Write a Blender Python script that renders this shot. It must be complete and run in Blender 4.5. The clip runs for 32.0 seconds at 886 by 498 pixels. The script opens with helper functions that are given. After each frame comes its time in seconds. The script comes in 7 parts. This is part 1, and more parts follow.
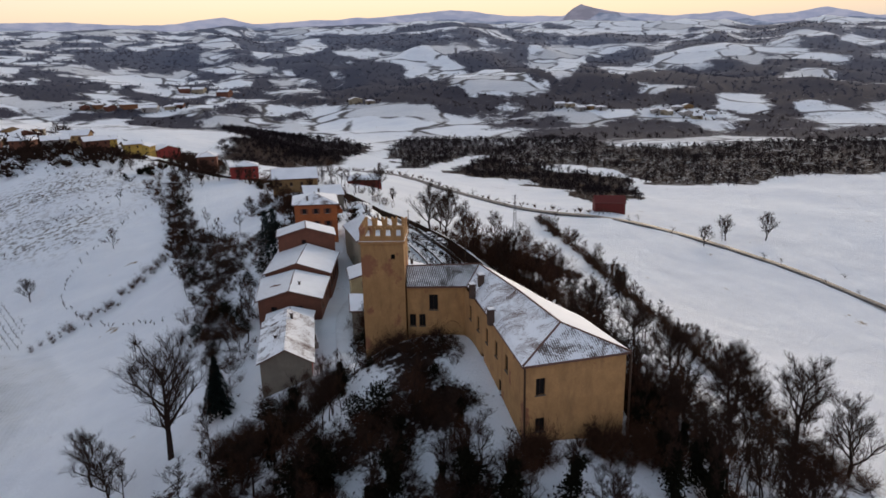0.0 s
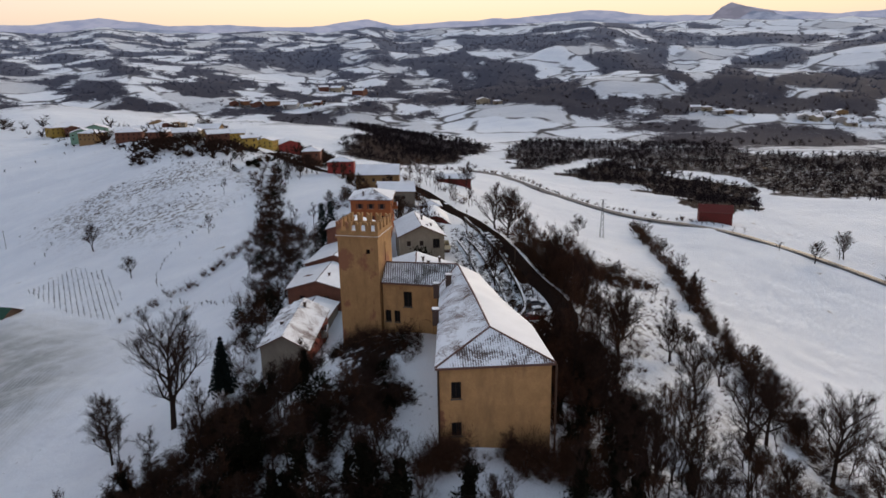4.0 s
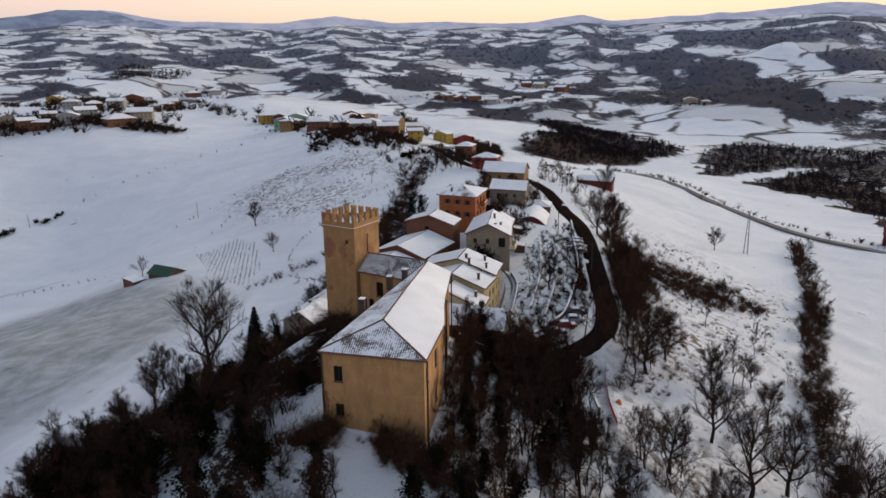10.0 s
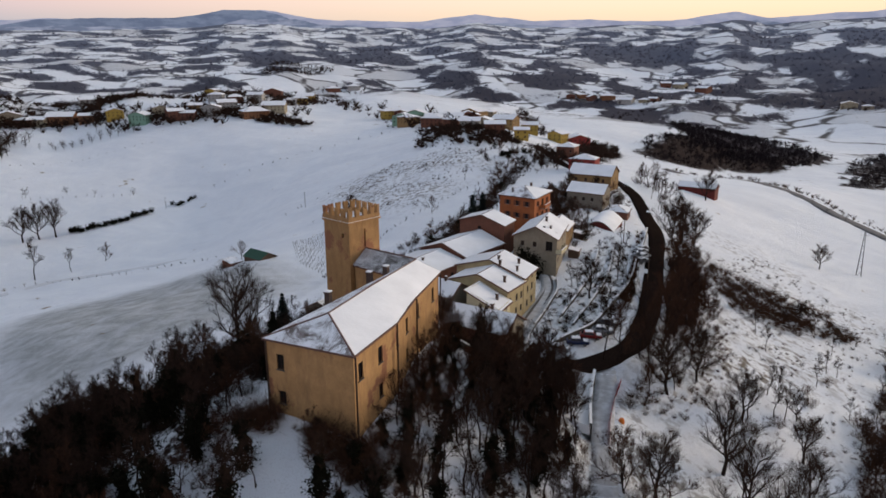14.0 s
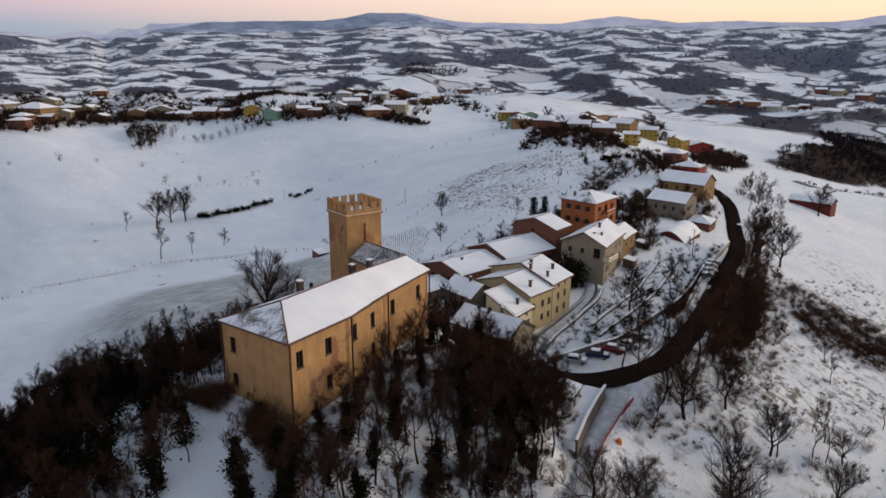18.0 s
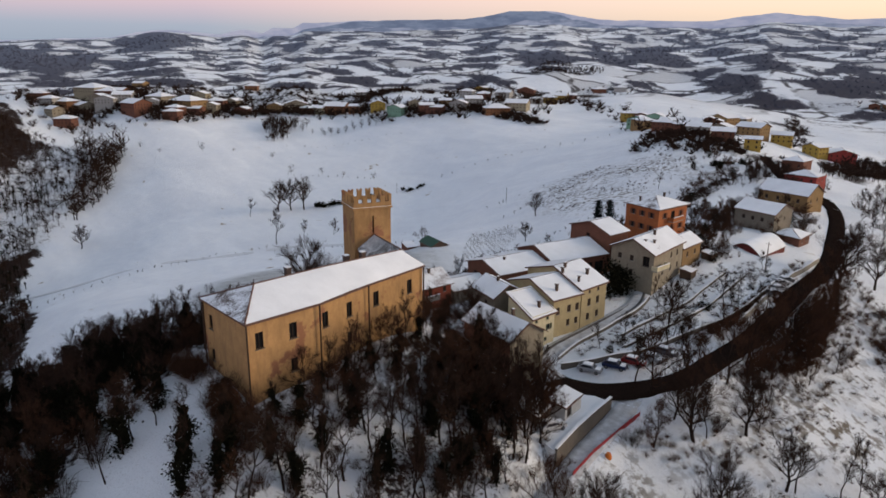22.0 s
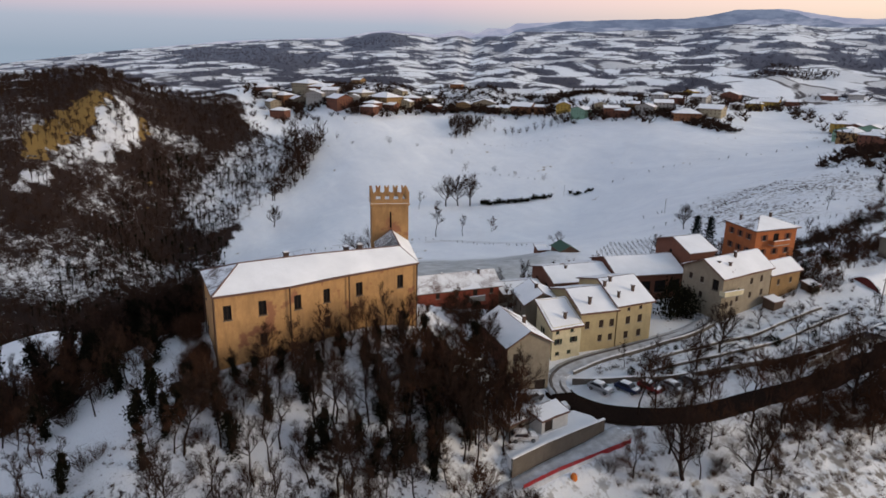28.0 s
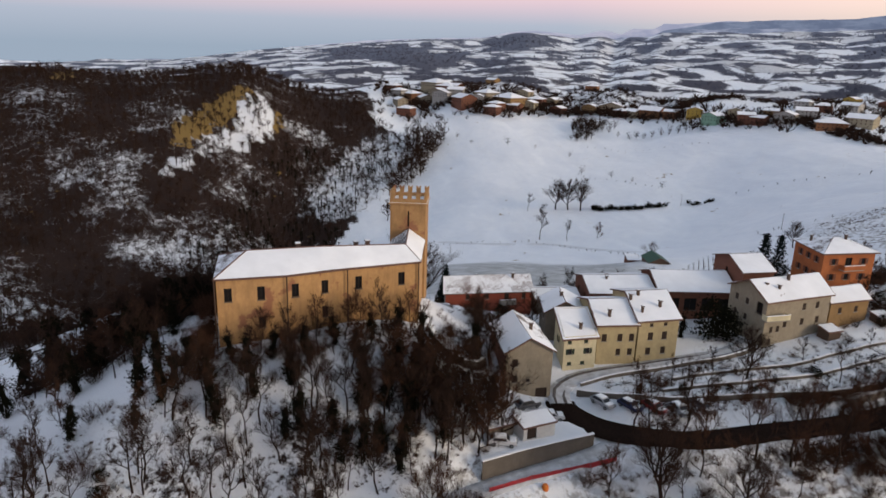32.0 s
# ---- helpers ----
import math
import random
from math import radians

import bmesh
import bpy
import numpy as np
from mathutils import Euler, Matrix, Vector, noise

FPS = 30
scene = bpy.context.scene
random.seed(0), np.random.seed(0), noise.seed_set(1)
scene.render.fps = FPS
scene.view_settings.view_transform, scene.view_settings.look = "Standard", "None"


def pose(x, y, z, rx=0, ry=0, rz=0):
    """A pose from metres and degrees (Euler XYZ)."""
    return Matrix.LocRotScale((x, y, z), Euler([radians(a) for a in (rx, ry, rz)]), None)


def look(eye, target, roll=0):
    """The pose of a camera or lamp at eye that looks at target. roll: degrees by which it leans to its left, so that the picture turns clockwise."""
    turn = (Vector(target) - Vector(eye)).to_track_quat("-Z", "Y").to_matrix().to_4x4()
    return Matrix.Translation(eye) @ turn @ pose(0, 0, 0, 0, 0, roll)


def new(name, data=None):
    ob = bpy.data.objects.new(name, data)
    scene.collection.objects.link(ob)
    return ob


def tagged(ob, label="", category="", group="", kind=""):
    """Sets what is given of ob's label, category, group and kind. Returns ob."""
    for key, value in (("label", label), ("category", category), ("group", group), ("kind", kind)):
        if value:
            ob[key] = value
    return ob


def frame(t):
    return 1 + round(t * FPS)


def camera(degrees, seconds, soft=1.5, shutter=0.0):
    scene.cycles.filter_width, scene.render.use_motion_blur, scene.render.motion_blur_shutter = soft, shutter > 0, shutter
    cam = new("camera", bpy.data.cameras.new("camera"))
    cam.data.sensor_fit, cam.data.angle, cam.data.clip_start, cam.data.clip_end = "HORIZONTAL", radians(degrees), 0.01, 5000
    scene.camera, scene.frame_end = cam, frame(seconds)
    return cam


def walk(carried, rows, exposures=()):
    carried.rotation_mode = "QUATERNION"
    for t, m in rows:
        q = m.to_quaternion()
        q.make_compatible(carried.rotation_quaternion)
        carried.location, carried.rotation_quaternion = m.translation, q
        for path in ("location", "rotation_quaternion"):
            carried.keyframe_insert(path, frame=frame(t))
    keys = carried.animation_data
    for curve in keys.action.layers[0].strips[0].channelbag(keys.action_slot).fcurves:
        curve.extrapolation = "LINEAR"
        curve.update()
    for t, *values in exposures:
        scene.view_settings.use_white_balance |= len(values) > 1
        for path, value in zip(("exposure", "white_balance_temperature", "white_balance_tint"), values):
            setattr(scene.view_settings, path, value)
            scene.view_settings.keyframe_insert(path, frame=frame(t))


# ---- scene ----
cam = camera(66.00, 32.0, soft=1.6)
PATH = [
    (0, (-35.06, -57.81, 38.57), (-10.57, 35.33, 11.64), -1.30),
    (1, (-30.15, -59.02, 38.32), (-10.24, 35.22, 11.44), -1.22),
    (2, (-24.69, -59.98, 38.04), (-9.60, 35.22, 11.40), -1.41),
    (3, (-19.79, -60.19, 37.72), (-9.13, 35.63, 11.20), -1.30),
    (6, (-4.61, -62.79, 38.22), (-8.09, 33.60, 11.79), -0.78),
    (7, (0.42, -62.28, 37.92), (-7.81, 33.83, 11.53), -0.65),
    (8, (5.61, -62.15, 38.35), (-7.38, 33.41, 11.88), -0.38),
    (9, (10.88, -61.96, 38.93), (-6.87, 32.79, 12.33), -0.29),
    (10, (16.88, -62.01, 38.58), (-5.74, 31.69, 11.97), -0.63),
    (11, (21.76, -61.32, 38.99), (-5.44, 31.14, 12.35), -0.29),
    (12, (27.04, -59.18, 38.91), (-5.29, 31.60, 12.18), -0.41),
    (13, (30.83, -56.88, 38.80), (-5.48, 32.37, 12.07), -0.11),
    (14, (35.66, -55.08, 38.53), (-4.82, 32.37, 11.80), -0.21),
    (17, (48.17, -46.59, 37.71), (-4.86, 33.96, 11.27), 0.18),
    (18, (51.97, -44.05, 37.59), (-4.69, 33.99, 11.15), 0.23),
    (19, (56.27, -41.36, 37.72), (-4.30, 33.69, 11.27), 0.27),
    (20, (59.68, -38.13, 37.63), (-4.44, 33.86, 11.08), 0.47),
    (21, (63.36, -35.13, 37.52), (-4.16, 33.67, 10.91), 0.45),
    (22, (66.81, -31.85, 37.66), (-3.96, 33.54, 10.88), 0.57),
    (23, (70.37, -28.60, 37.82), (-3.49, 33.21, 10.90), 0.63),
    (24, (73.68, -24.93, 37.85), (-3.10, 33.19, 10.89), 0.61),
    (25, (76.89, -20.97, 38.33), (-2.75, 33.11, 11.29), 0.69),
    (28, (85.38, -8.79, 38.75), (-1.38, 32.85, 11.59), 1.11),
    (29, (88.09, -4.60, 39.16), (-0.65, 32.55, 11.84), 1.12),
    (30, (90.25, -0.49, 39.41), (-0.12, 32.40, 12.01), 1.23),
    (31, (92.13, 4.10, 39.51), (0.24, 32.42, 12.04), 1.36),
    (32, (93.93, 8.60, 39.99), (0.81, 32.40, 12.37), 1.74),
]
EXPOSURES = ((0.0, 1.58), (12.0, 1.57), (19.0, 1.51), (24.0, 1.58), (29.0, 1.63), (32.0, 1.68))
walk(cam, [(t, look(e, g, r)) for t, e, g, r in PATH], EXPOSURES)

# ---- world and sun: dusk, the sun just under the hills beyond the valley ----
SUN_AZ = -42.0      # degrees to the left of +y
world = bpy.data.worlds.new("dusk_sky")
scene.world = world
world.use_nodes = True
wn, wl = world.node_tree.nodes, world.node_tree.links
wn.clear()
sky = wn.new("ShaderNodeTexSky")
sky.sky_type = "NISHITA"
sky.sun_disc = False
sky.sun_elevation = radians(3.0)
sky.sun_rotation = radians(-SUN_AZ)
sky.altitude = 300
sky.dust_density = 1.5
skybg = wn.new("ShaderNodeBackground")
skybg.inputs["Strength"].default_value = 0.15
wl.new(sky.outputs["Color"], skybg.inputs["Color"])
# the thin band of twilight colours over the horizon
coord = wn.new("ShaderNodeTexCoord")
sep = wn.new("ShaderNodeSeparateXYZ")
wl.new(coord.outputs["Generated"], sep.inputs[0])
ramp_warm = wn.new("ShaderNodeValToRGB")
ramp_pink = wn.new("ShaderNodeValToRGB")


def stops(ramp, rows):
    el = ramp.color_ramp.elements
    while len(el) > 1:
        el.remove(el[-1])
    el[0].position, el[0].color = rows[0][0], (*rows[0][1], 1)
    for p, c in rows[1:]:
        e = el.new(p)
        e.color = (*c, 1)


stops(ramp_warm, [(0.0, (0.56, 0.46, 0.40)), (0.06, (0.98, 0.74, 0.50)), (0.10, (1.02, 0.84, 0.64)), (0.2, (0.90, 0.84, 0.82)), (0.35, (0.75, 0.755, 0.865)), (1.0, (0.665, 0.695, 0.85))])
stops(ramp_pink, [(0.0, (0.26, 0.32, 0.40)), (0.04, (0.35, 0.39, 0.47)), (0.09, (0.78, 0.53, 0.56)), (0.2, (0.62, 0.54, 0.61)), (0.35, (0.47, 0.51, 0.63)), (1.0, (0.665, 0.695, 0.85))])
for r in (ramp_warm, ramp_pink):
    wl.new(sep.outputs["Z"], r.inputs[0])
dot = wn.new("ShaderNodeVectorMath")
dot.operation = "DOT_PRODUCT"
wl.new(coord.outputs["Generated"], dot.inputs[0])
dot.inputs[1].default_value = (-math.sin(radians(SUN_AZ + 27)), math.cos(radians(SUN_AZ + 27)), 0)
side = wn.new("ShaderNodeMapRange")
side.inputs["From Min"].default_value, side.inputs["From Max"].default_value = 0.15, 0.97
wl.new(dot.outputs["Value"], side.inputs["Value"])
band = wn.new("ShaderNodeMixRGB")
wl.new(side.outputs[0], band.inputs[0])
wl.new(ramp_pink.outputs[0], band.inputs[1])
wl.new(ramp_warm.outputs[0], band.inputs[2])
bandbg = wn.new("ShaderNodeBackground")
bandbg.inputs["Strength"].default_value = 0.40
wl.new(band.outputs[0], bandbg.inputs["Color"])
fade = wn.new("ShaderNodeMapRange")
fade.inputs["From Min"].default_value, fade.inputs["From Max"].default_value = 1.0, 0.3
wl.new(sep.outputs["Z"], fade.inputs["Value"])
mixbg = wn.new("ShaderNodeMixShader")
wl.new(fade.outputs[0], mixbg.inputs[0])
wl.new(skybg.outputs[0], mixbg.inputs[1])
wl.new(bandbg.outputs[0], mixbg.inputs[2])
wout = wn.new("ShaderNodeOutputWorld")
wl.new(mixbg.outputs[0], wout.inputs[0])

sun = new("sun", bpy.data.lights.new("sun", "SUN"))
sun.data.energy, sun.data.angle, sun.data.color = 0.72, radians(25), (1.0, 0.80, 0.57)
sun.matrix_world = look((-300 * math.sin(radians(SUN_AZ)), 300 * math.cos(radians(SUN_AZ)), 75), (0, 0, 0))

# ---- materials ----
MATS = {}


def material(name, rough=0.8, metal=0.0):
    m = bpy.data.materials.new(name)
    m.use_nodes = True
    b = m.node_tree.nodes["Principled BSDF"]
    b.inputs["Roughness"].default_value, b.inputs["Metallic"].default_value = rough, metal
    b.inputs["Specular IOR Level"].default_value = 0.25
    MATS[name] = m
    return m, m.node_tree.nodes, m.node_tree.links, b


def place_coords(nodes, links, scale=1.0, stretch=(1, 1, 1)):
    g = nodes.new("ShaderNodeNewGeometry")
    mp = nodes.new("ShaderNodeMapping")
    mp.inputs["Scale"].default_value = [scale * s for s in stretch]
    links.new(g.outputs["Position"], mp.inputs[0])
    return mp.outputs[0]


def noise_tex(nodes, links, vec, scale, detail=4, rough=0.6, distort=0.0):
    n = nodes.new("ShaderNodeTexNoise")
    n.inputs["Scale"].default_value, n.inputs["Detail"].default_value, n.inputs["Roughness"].default_value = scale, detail, rough
    n.inputs["Distortion"].default_value = distort
    links.new(vec, n.inputs["Vector"])
    return n.outputs["Fac"]


def span(nodes, links, value, a, b, c=0.0, d=1.0):
    n = nodes.new("ShaderNodeMapRange")
    n.inputs["From Min"].default_value, n.inputs["From Max"].default_value = a, b
    n.inputs["To Min"].default_value, n.inputs["To Max"].default_value = c, d
    links.new(value, n.inputs["Value"])
    return n.outputs[0]


def mixed(nodes, links, fac, a, b, mode="MIX"):
    n = nodes.new("ShaderNodeMixRGB")
    n.blend_type = mode
    for i, v in enumerate((fac, a, b)):
        if isinstance(v, (int, float)):
            n.inputs[i].default_value = v
        elif isinstance(v, tuple):
            n.inputs[i].default_value = (*v, 1)
        else:
            links.new(v, n.inputs[i])
    return n.outputs[0]


def math_node(nodes, links, op, a, b=None):
    n = nodes.new("ShaderNodeMath")
    n.operation = op
    for i, v in enumerate((a, b)):
        if v is None:
            continue
        if isinstance(v, (int, float)):
            n.inputs[i].default_value = v
        else:
            links.new(v, n.inputs[i])
    return n.outputs[0]


def bump(nodes, links, b, height, strength=0.4, dist=0.05):
    n = nodes.new("ShaderNodeBump")
    n.inputs["Strength"].default_value, n.inputs["Distance"].default_value = strength, dist
    links.new(height, n.inputs["Height"])
    links.new(n.outputs[0], b.inputs["Normal"])


def plain(name, col, col2=None, scale=1.0, rough=0.8, metal=0.0, big=0.12, bumpy=0.3):
    """A mottled surface: fine grain and broad stains."""
    m, n, l, b = material(name, rough, metal)
    v = place_coords(n, l)
    fine, broad = noise_tex(n, l, v, scale * 6, 6), noise_tex(n, l, v, big, 4)
    c2 = col2 or tuple(c * 0.6 for c in col)
    c = mixed(n, l, span(n, l, fine, 0.35, 0.68), c2, col)
    c = mixed(n, l, span(n, l, broad, 0.35, 0.7, 0.0, 0.45), c, c2)
    l.new(c, b.inputs["Base Color"])
    bump(n, l, b, fine, bumpy, 0.03)
    if rough > 0.94:
        b.inputs["Specular IOR Level"].default_value = 0.0
    return m


def plaster(name, col, dirt=(0.20, 0.15, 0.10), streak=0.5, bricky=0.0):
    """Old lime plaster: blotches, downward streaks, and bare brick where it has fallen."""
    m, n, l, b = material(name, 0.9)
    v = place_coords(n, l)
    vs = place_coords(n, l, 1.0, (1.3, 1.3, 0.35))
    c = mixed(n, l, span(n, l, noise_tex(n, l, v, 0.5, 6), 0.3, 0.72), tuple(x * 0.72 for x in col), col)
    c = mixed(n, l, span(n, l, noise_tex(n, l, vs, 0.9, 5), 0.48, 0.78, 0.0, streak), c, dirt)
    fine = noise_tex(n, l, v, 7, 6)
    c = mixed(n, l, span(n, l, noise_tex(n, l, v, 1.7, 6, 0.65, 0.5), 0.42, 0.70, 0.0, 0.5), c, tuple(x * 0.62 for x in col))
    c = mixed(n, l, span(n, l, fine, 0.3, 0.7, 0.0, 0.35), c, tuple(x * 0.5 for x in col))
    if bricky:
        c = mixed(n, l, span(n, l, noise_tex(n, l, v, 0.22, 6), 0.62 - bricky * 0.15, 0.66 - bricky * 0.15), c, (0.26, 0.12, 0.065))
    l.new(c, b.inputs["Base Color"])
    bump(n, l, b, fine, 0.35, 0.04)
    return m


def roof_tiles(name, axis, snow, colour=(0.20, 0.105, 0.075), ribbed=0.42):
    """Pantiles running down the slope, under a thin cover of snow that leaves the crests bare in places."""
    m, n, l, b = material(name, 0.85)
    v = place_coords(n, l)
    w = n.new("ShaderNodeTexWave")
    w.bands_direction = axis
    w.inputs["Scale"].default_value = 1.25
    w.inputs["Distortion"].default_value = 0.4
    l.new(v, w.inputs["Vector"])
    rib = w.outputs["Fac"]
    fine, broad = noise_tex(n, l, v, 5, 6), noise_tex(n, l, v, 0.28, 6, 0.65, 0.6)
    tile = mixed(n, l, span(n, l, fine, 0.3, 0.7), tuple(c * 0.45 for c in colour), colour)
    tile = mixed(n, l, span(n, l, noise_tex(n, l, v, 0.9, 4), 0.45, 0.7, 0, 0.6), tile, (0.13, 0.12, 0.11))
    cover = math_node(n, l, "ADD", span(n, l, broad, 0.3, 0.7, -0.55, 0.55), snow)
    cover = math_node(n, l, "ADD", cover, span(n, l, rib, 0.0, 1.0, ribbed, -ribbed))
    cover = math_node(n, l, "ADD", cover, span(n, l, fine, 0.3, 0.7, -0.2, 0.2))
    mask = span(n, l, cover, 0.32, 0.62)
    l.new(mixed(n, l, mask, tile, (0.87, 0.88, 0.90)), b.inputs["Base Color"])
    bump(n, l, b, math_node(n, l, "ADD", rib, fine), 0.5, 0.08)
    return m


def snow_material(name, tint=(0.90, 0.905, 0.92), dirt=0.0):
    m, n, l, b = material(name, 0.7)
    b.inputs["Subsurface Weight"].default_value = 0.0
    v = place_coords(n, l)
    fine, broad = noise_tex(n, l, v, 2.2, 6), noise_tex(n, l, v, 0.25, 5)
    c = mixed(n, l, span(n, l, broad, 0.3, 0.7), tuple(x * 0.88 for x in tint), tint)
    if dirt:
        c = mixed(n, l, span(n, l, fine, 0.55, 0.75, 0, dirt), c, (0.25, 0.2, 0.16))
    l.new(c, b.inputs["Base Color"])
    bump(n, l, b, fine, 0.35, 0.12)
    return m


def ground_material():
    """Snow over grass, leaf litter under woods, ploughed soil; the cover comes from the ground's own attributes."""
    m, n, l, b = material("snowy_ground", 0.95)
    b.inputs["Specular IOR Level"].default_value = 0.03
    v = place_coords(n, l)

    def attr(name):
        a = n.new("ShaderNodeAttribute")
        a.attribute_name = name
        return a.outputs["Fac"]

    wood, soil, dirt = attr("wood"), attr("soil"), attr("dirt")
    fine, mid, broad = noise_tex(n, l, v, 1.1, 8, 0.7), noise_tex(n, l, v, 0.16, 6, 0.6), noise_tex(n, l, v, 0.02, 5)
    tiny = noise_tex(n, l, v, 5.0, 6, 0.7)
    snow = mixed(n, l, span(n, l, mid, 0.3, 0.7), (0.835, 0.853, 0.885), (0.91, 0.925, 0.94))
    # thinner, trodden and wind-packed stretches, with the snow's faint shading put into the colour
    drift = noise_tex(n, l, place_coords(n, l, 1.0, (0.55, 1.3, 1.0)), 0.035, 6, 0.62, 0.8)
    snow = mixed(n, l, span(n, l, drift, 0.36, 0.68, 0.0, 0.42), snow, (0.66, 0.69, 0.75))
    # stubble and grass tips through the snow
    grass = math_node(n, l, "MULTIPLY", span(n, l, tiny, 0.54, 0.74), span(n, l, broad, 0.42, 0.66))
    snow = mixed(n, l, math_node(n, l, "MULTIPLY", grass, 0.55), snow, (0.22, 0.19, 0.14))
    clump = noise_tex(n, l, v, 0.42, 5, 0.6)
    tuft = math_node(n, l, "MULTIPLY", span(n, l, math_node(n, l, "ADD", clump, span(n, l, fine, 0.3, 0.7, -0.10, 0.10)), 0.50, 0.60), dirt)
    snow = mixed(n, l, tuft, snow, mixed(n, l, mid, (0.10, 0.075, 0.05), (0.17, 0.13, 0.08)))
    row = n.new("ShaderNodeTexWave")
    row.inputs["Scale"].default_value, row.inputs["Distortion"].default_value = 0.35, 1.2
    l.new(place_coords(n, l, 1.0, (0.8, 0.6, 0)), row.inputs["Vector"])
    earth = mixed(n, l, span(n, l, fine, 0.3, 0.7), (0.10, 0.105, 0.09), (0.32, 0.335, 0.32))
    earth = mixed(n, l, span(n, l, row.outputs["Fac"], 0.2, 0.9, 0.0, 0.35), earth, (0.5, 0.52, 0.54))
    c = mixed(n, l, math_node(n, l, "MULTIPLY", soil, span(n, l, mid, 0.25, 0.6, 0.35, 0.8)), snow, earth)
    far = attr("far")
    # hedgerows and ditches between the far parcels, and parcels of stubble
    par = n.new("ShaderNodeTexVoronoi")
    par.feature = "DISTANCE_TO_EDGE"
    cell = n.new("ShaderNodeTexVoronoi")
    pv = n.new("ShaderNodeVectorMath")
    pv.operation = "ADD"
    warpn = n.new("ShaderNodeTexNoise")
    warpn.inputs["Scale"].default_value = 0.006
    l.new(v, warpn.inputs["Vector"])
    wsc = n.new("ShaderNodeVectorMath")
    wsc.operation = "SCALE"
    wsc.inputs["Scale"].default_value = 120
    l.new(warpn.outputs["Color"], wsc.inputs[0])
    l.new(place_coords(n, l, 1.0, (1, 1, 0)), pv.inputs[0])
    l.new(wsc.outputs[0], pv.inputs[1])
    for t in (par, cell):
        t.inputs["Scale"].default_value = 0.0065
        l.new(pv.outputs[0], t.inputs["Vector"])
    hedge = math_node(n, l, "MULTIPLY", span(n, l, par.outputs["Distance"], 0.055, 0.02), span(n, l, noise_tex(n, l, v, 0.012, 5), 0.40, 0.50, 0.0, 0.9))
    stub = math_node(n, l, "MULTIPLY", span(n, l, cell.outputs["Color"], 0.45, 0.8), span(n, l, fine, 0.35, 0.65, 0.15, 0.55))
    c = mixed(n, l, math_node(n, l, "MULTIPLY", stub, far), c, (0.20, 0.17, 0.15))
    # far hedges turn paler with distance: haze put into their colour
    c = mixed(n, l, math_node(n, l, "MULTIPLY", hedge, far), c, mixed(n, l, attr("haze_tint"), (0.045, 0.035, 0.03), (0.11, 0.11, 0.135)))
    litter = mixed(n, l, span(n, l, fine, 0.35, 0.65), (0.020, 0.013, 0.011), (0.046, 0.030, 0.025))
    ragged = math_node(n, l, "ADD", span(n, l, noise_tex(n, l, v, 0.028, 6, 0.62), 0.3, 0.7, -0.16, 0.16), span(n, l, noise_tex(n, l, v, 0.007, 4), 0.3, 0.7, -0.2, 0.2))
    # remote woods paler and bluer with distance: aerial haze put into the colour
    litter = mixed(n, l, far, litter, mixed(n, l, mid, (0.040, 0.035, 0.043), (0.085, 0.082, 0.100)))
    litter = mixed(n, l, attr("haze_tint"), litter, mixed(n, l, mid, (0.098, 0.108, 0.148), (0.165, 0.178, 0.222)))
    near_grain = math_node(n, l, "MULTIPLY", span(n, l, fine, 0.3, 0.7, -0.42, 0.42), span(n, l, far, 0.0, 1.0, 1.0, 0.35))
    edge = math_node(n, l, "ADD", wood, near_grain)
    edge = math_node(n, l, "ADD", edge, math_node(n, l, "MULTIPLY", ragged, far))
    edge = math_node(n, l, "ADD", edge, span(n, l, mid, 0.3, 0.7, -0.25, 0.25))
    c = mixed(n, l, span(n, l, edge, 0.40, 0.64), c, litter)
    crag = span(n, l, noise_tex(n, l, v, 0.045, 6, 0.65), 0.3, 0.7, -0.4, 0.4)
    clay = math_node(n, l, "ADD", math_node(n, l, "ADD", attr("clay"), crag), span(n, l, mid, 0.3, 0.7, -0.3, 0.3))
    c = mixed(n, l, span(n, l, clay, 0.45, 0.6), c, mixed(n, l, fine, (0.12, 0.075, 0.035), (0.34, 0.225, 0.075)))
    bare = math_node(n, l, "ADD", math_node(n, l, "SUBTRACT", attr("bare_snow"), crag), span(n, l, fine, 0.3, 0.7, -0.35, 0.35))
    c = mixed(n, l, span(n, l, bare, 0.5, 0.6), c, (0.74, 0.76, 0.8))
    l.new(c, b.inputs["Base Color"])
    lumps = math_node(n, l, "ADD", math_node(n, l, "MULTIPLY", mid, 3.0), math_node(n, l, "ADD", math_node(n, l, "MULTIPLY", fine, 2.0), tiny))
    bump(n, l, b, lumps, 0.6, 0.4)
    return m


SNOW = snow_material("roof_snow")
TRACKED = plain("tracked_snow", (0.70, 0.71, 0.73), (0.42, 0.41, 0.41), 0.12, 0.8, 0, 0.4)
SLUSH = plain("dark_slush", (0.20, 0.18, 0.17), (0.07, 0.06, 0.055), 0.15, 0.6, 0, 0.4)
SNOW_THIN = snow_material("dirty_snow", (0.72, 0.73, 0.75), 0.5)
GROUND = ground_material()
CASTLE = plaster("ochre_castle_plaster", (0.53, 0.305, 0.130), (0.15, 0.092, 0.055), 0.62, 0.2)
TOWER = plaster("tower_plaster", (0.47, 0.27, 0.115), (0.14, 0.08, 0.045), 0.62, 0.4)
YELLOW = plaster("yellow_plaster", (0.52, 0.42, 0.235), (0.24, 0.19, 0.12), 0.3)
CREAM = plaster("cream_plaster", (0.74, 0.66, 0.44), (0.4, 0.33, 0.22), 0.2)
GREYPL = plaster("grey_beige_plaster", (0.34, 0.29, 0.215), (0.15, 0.12, 0.09), 0.35)
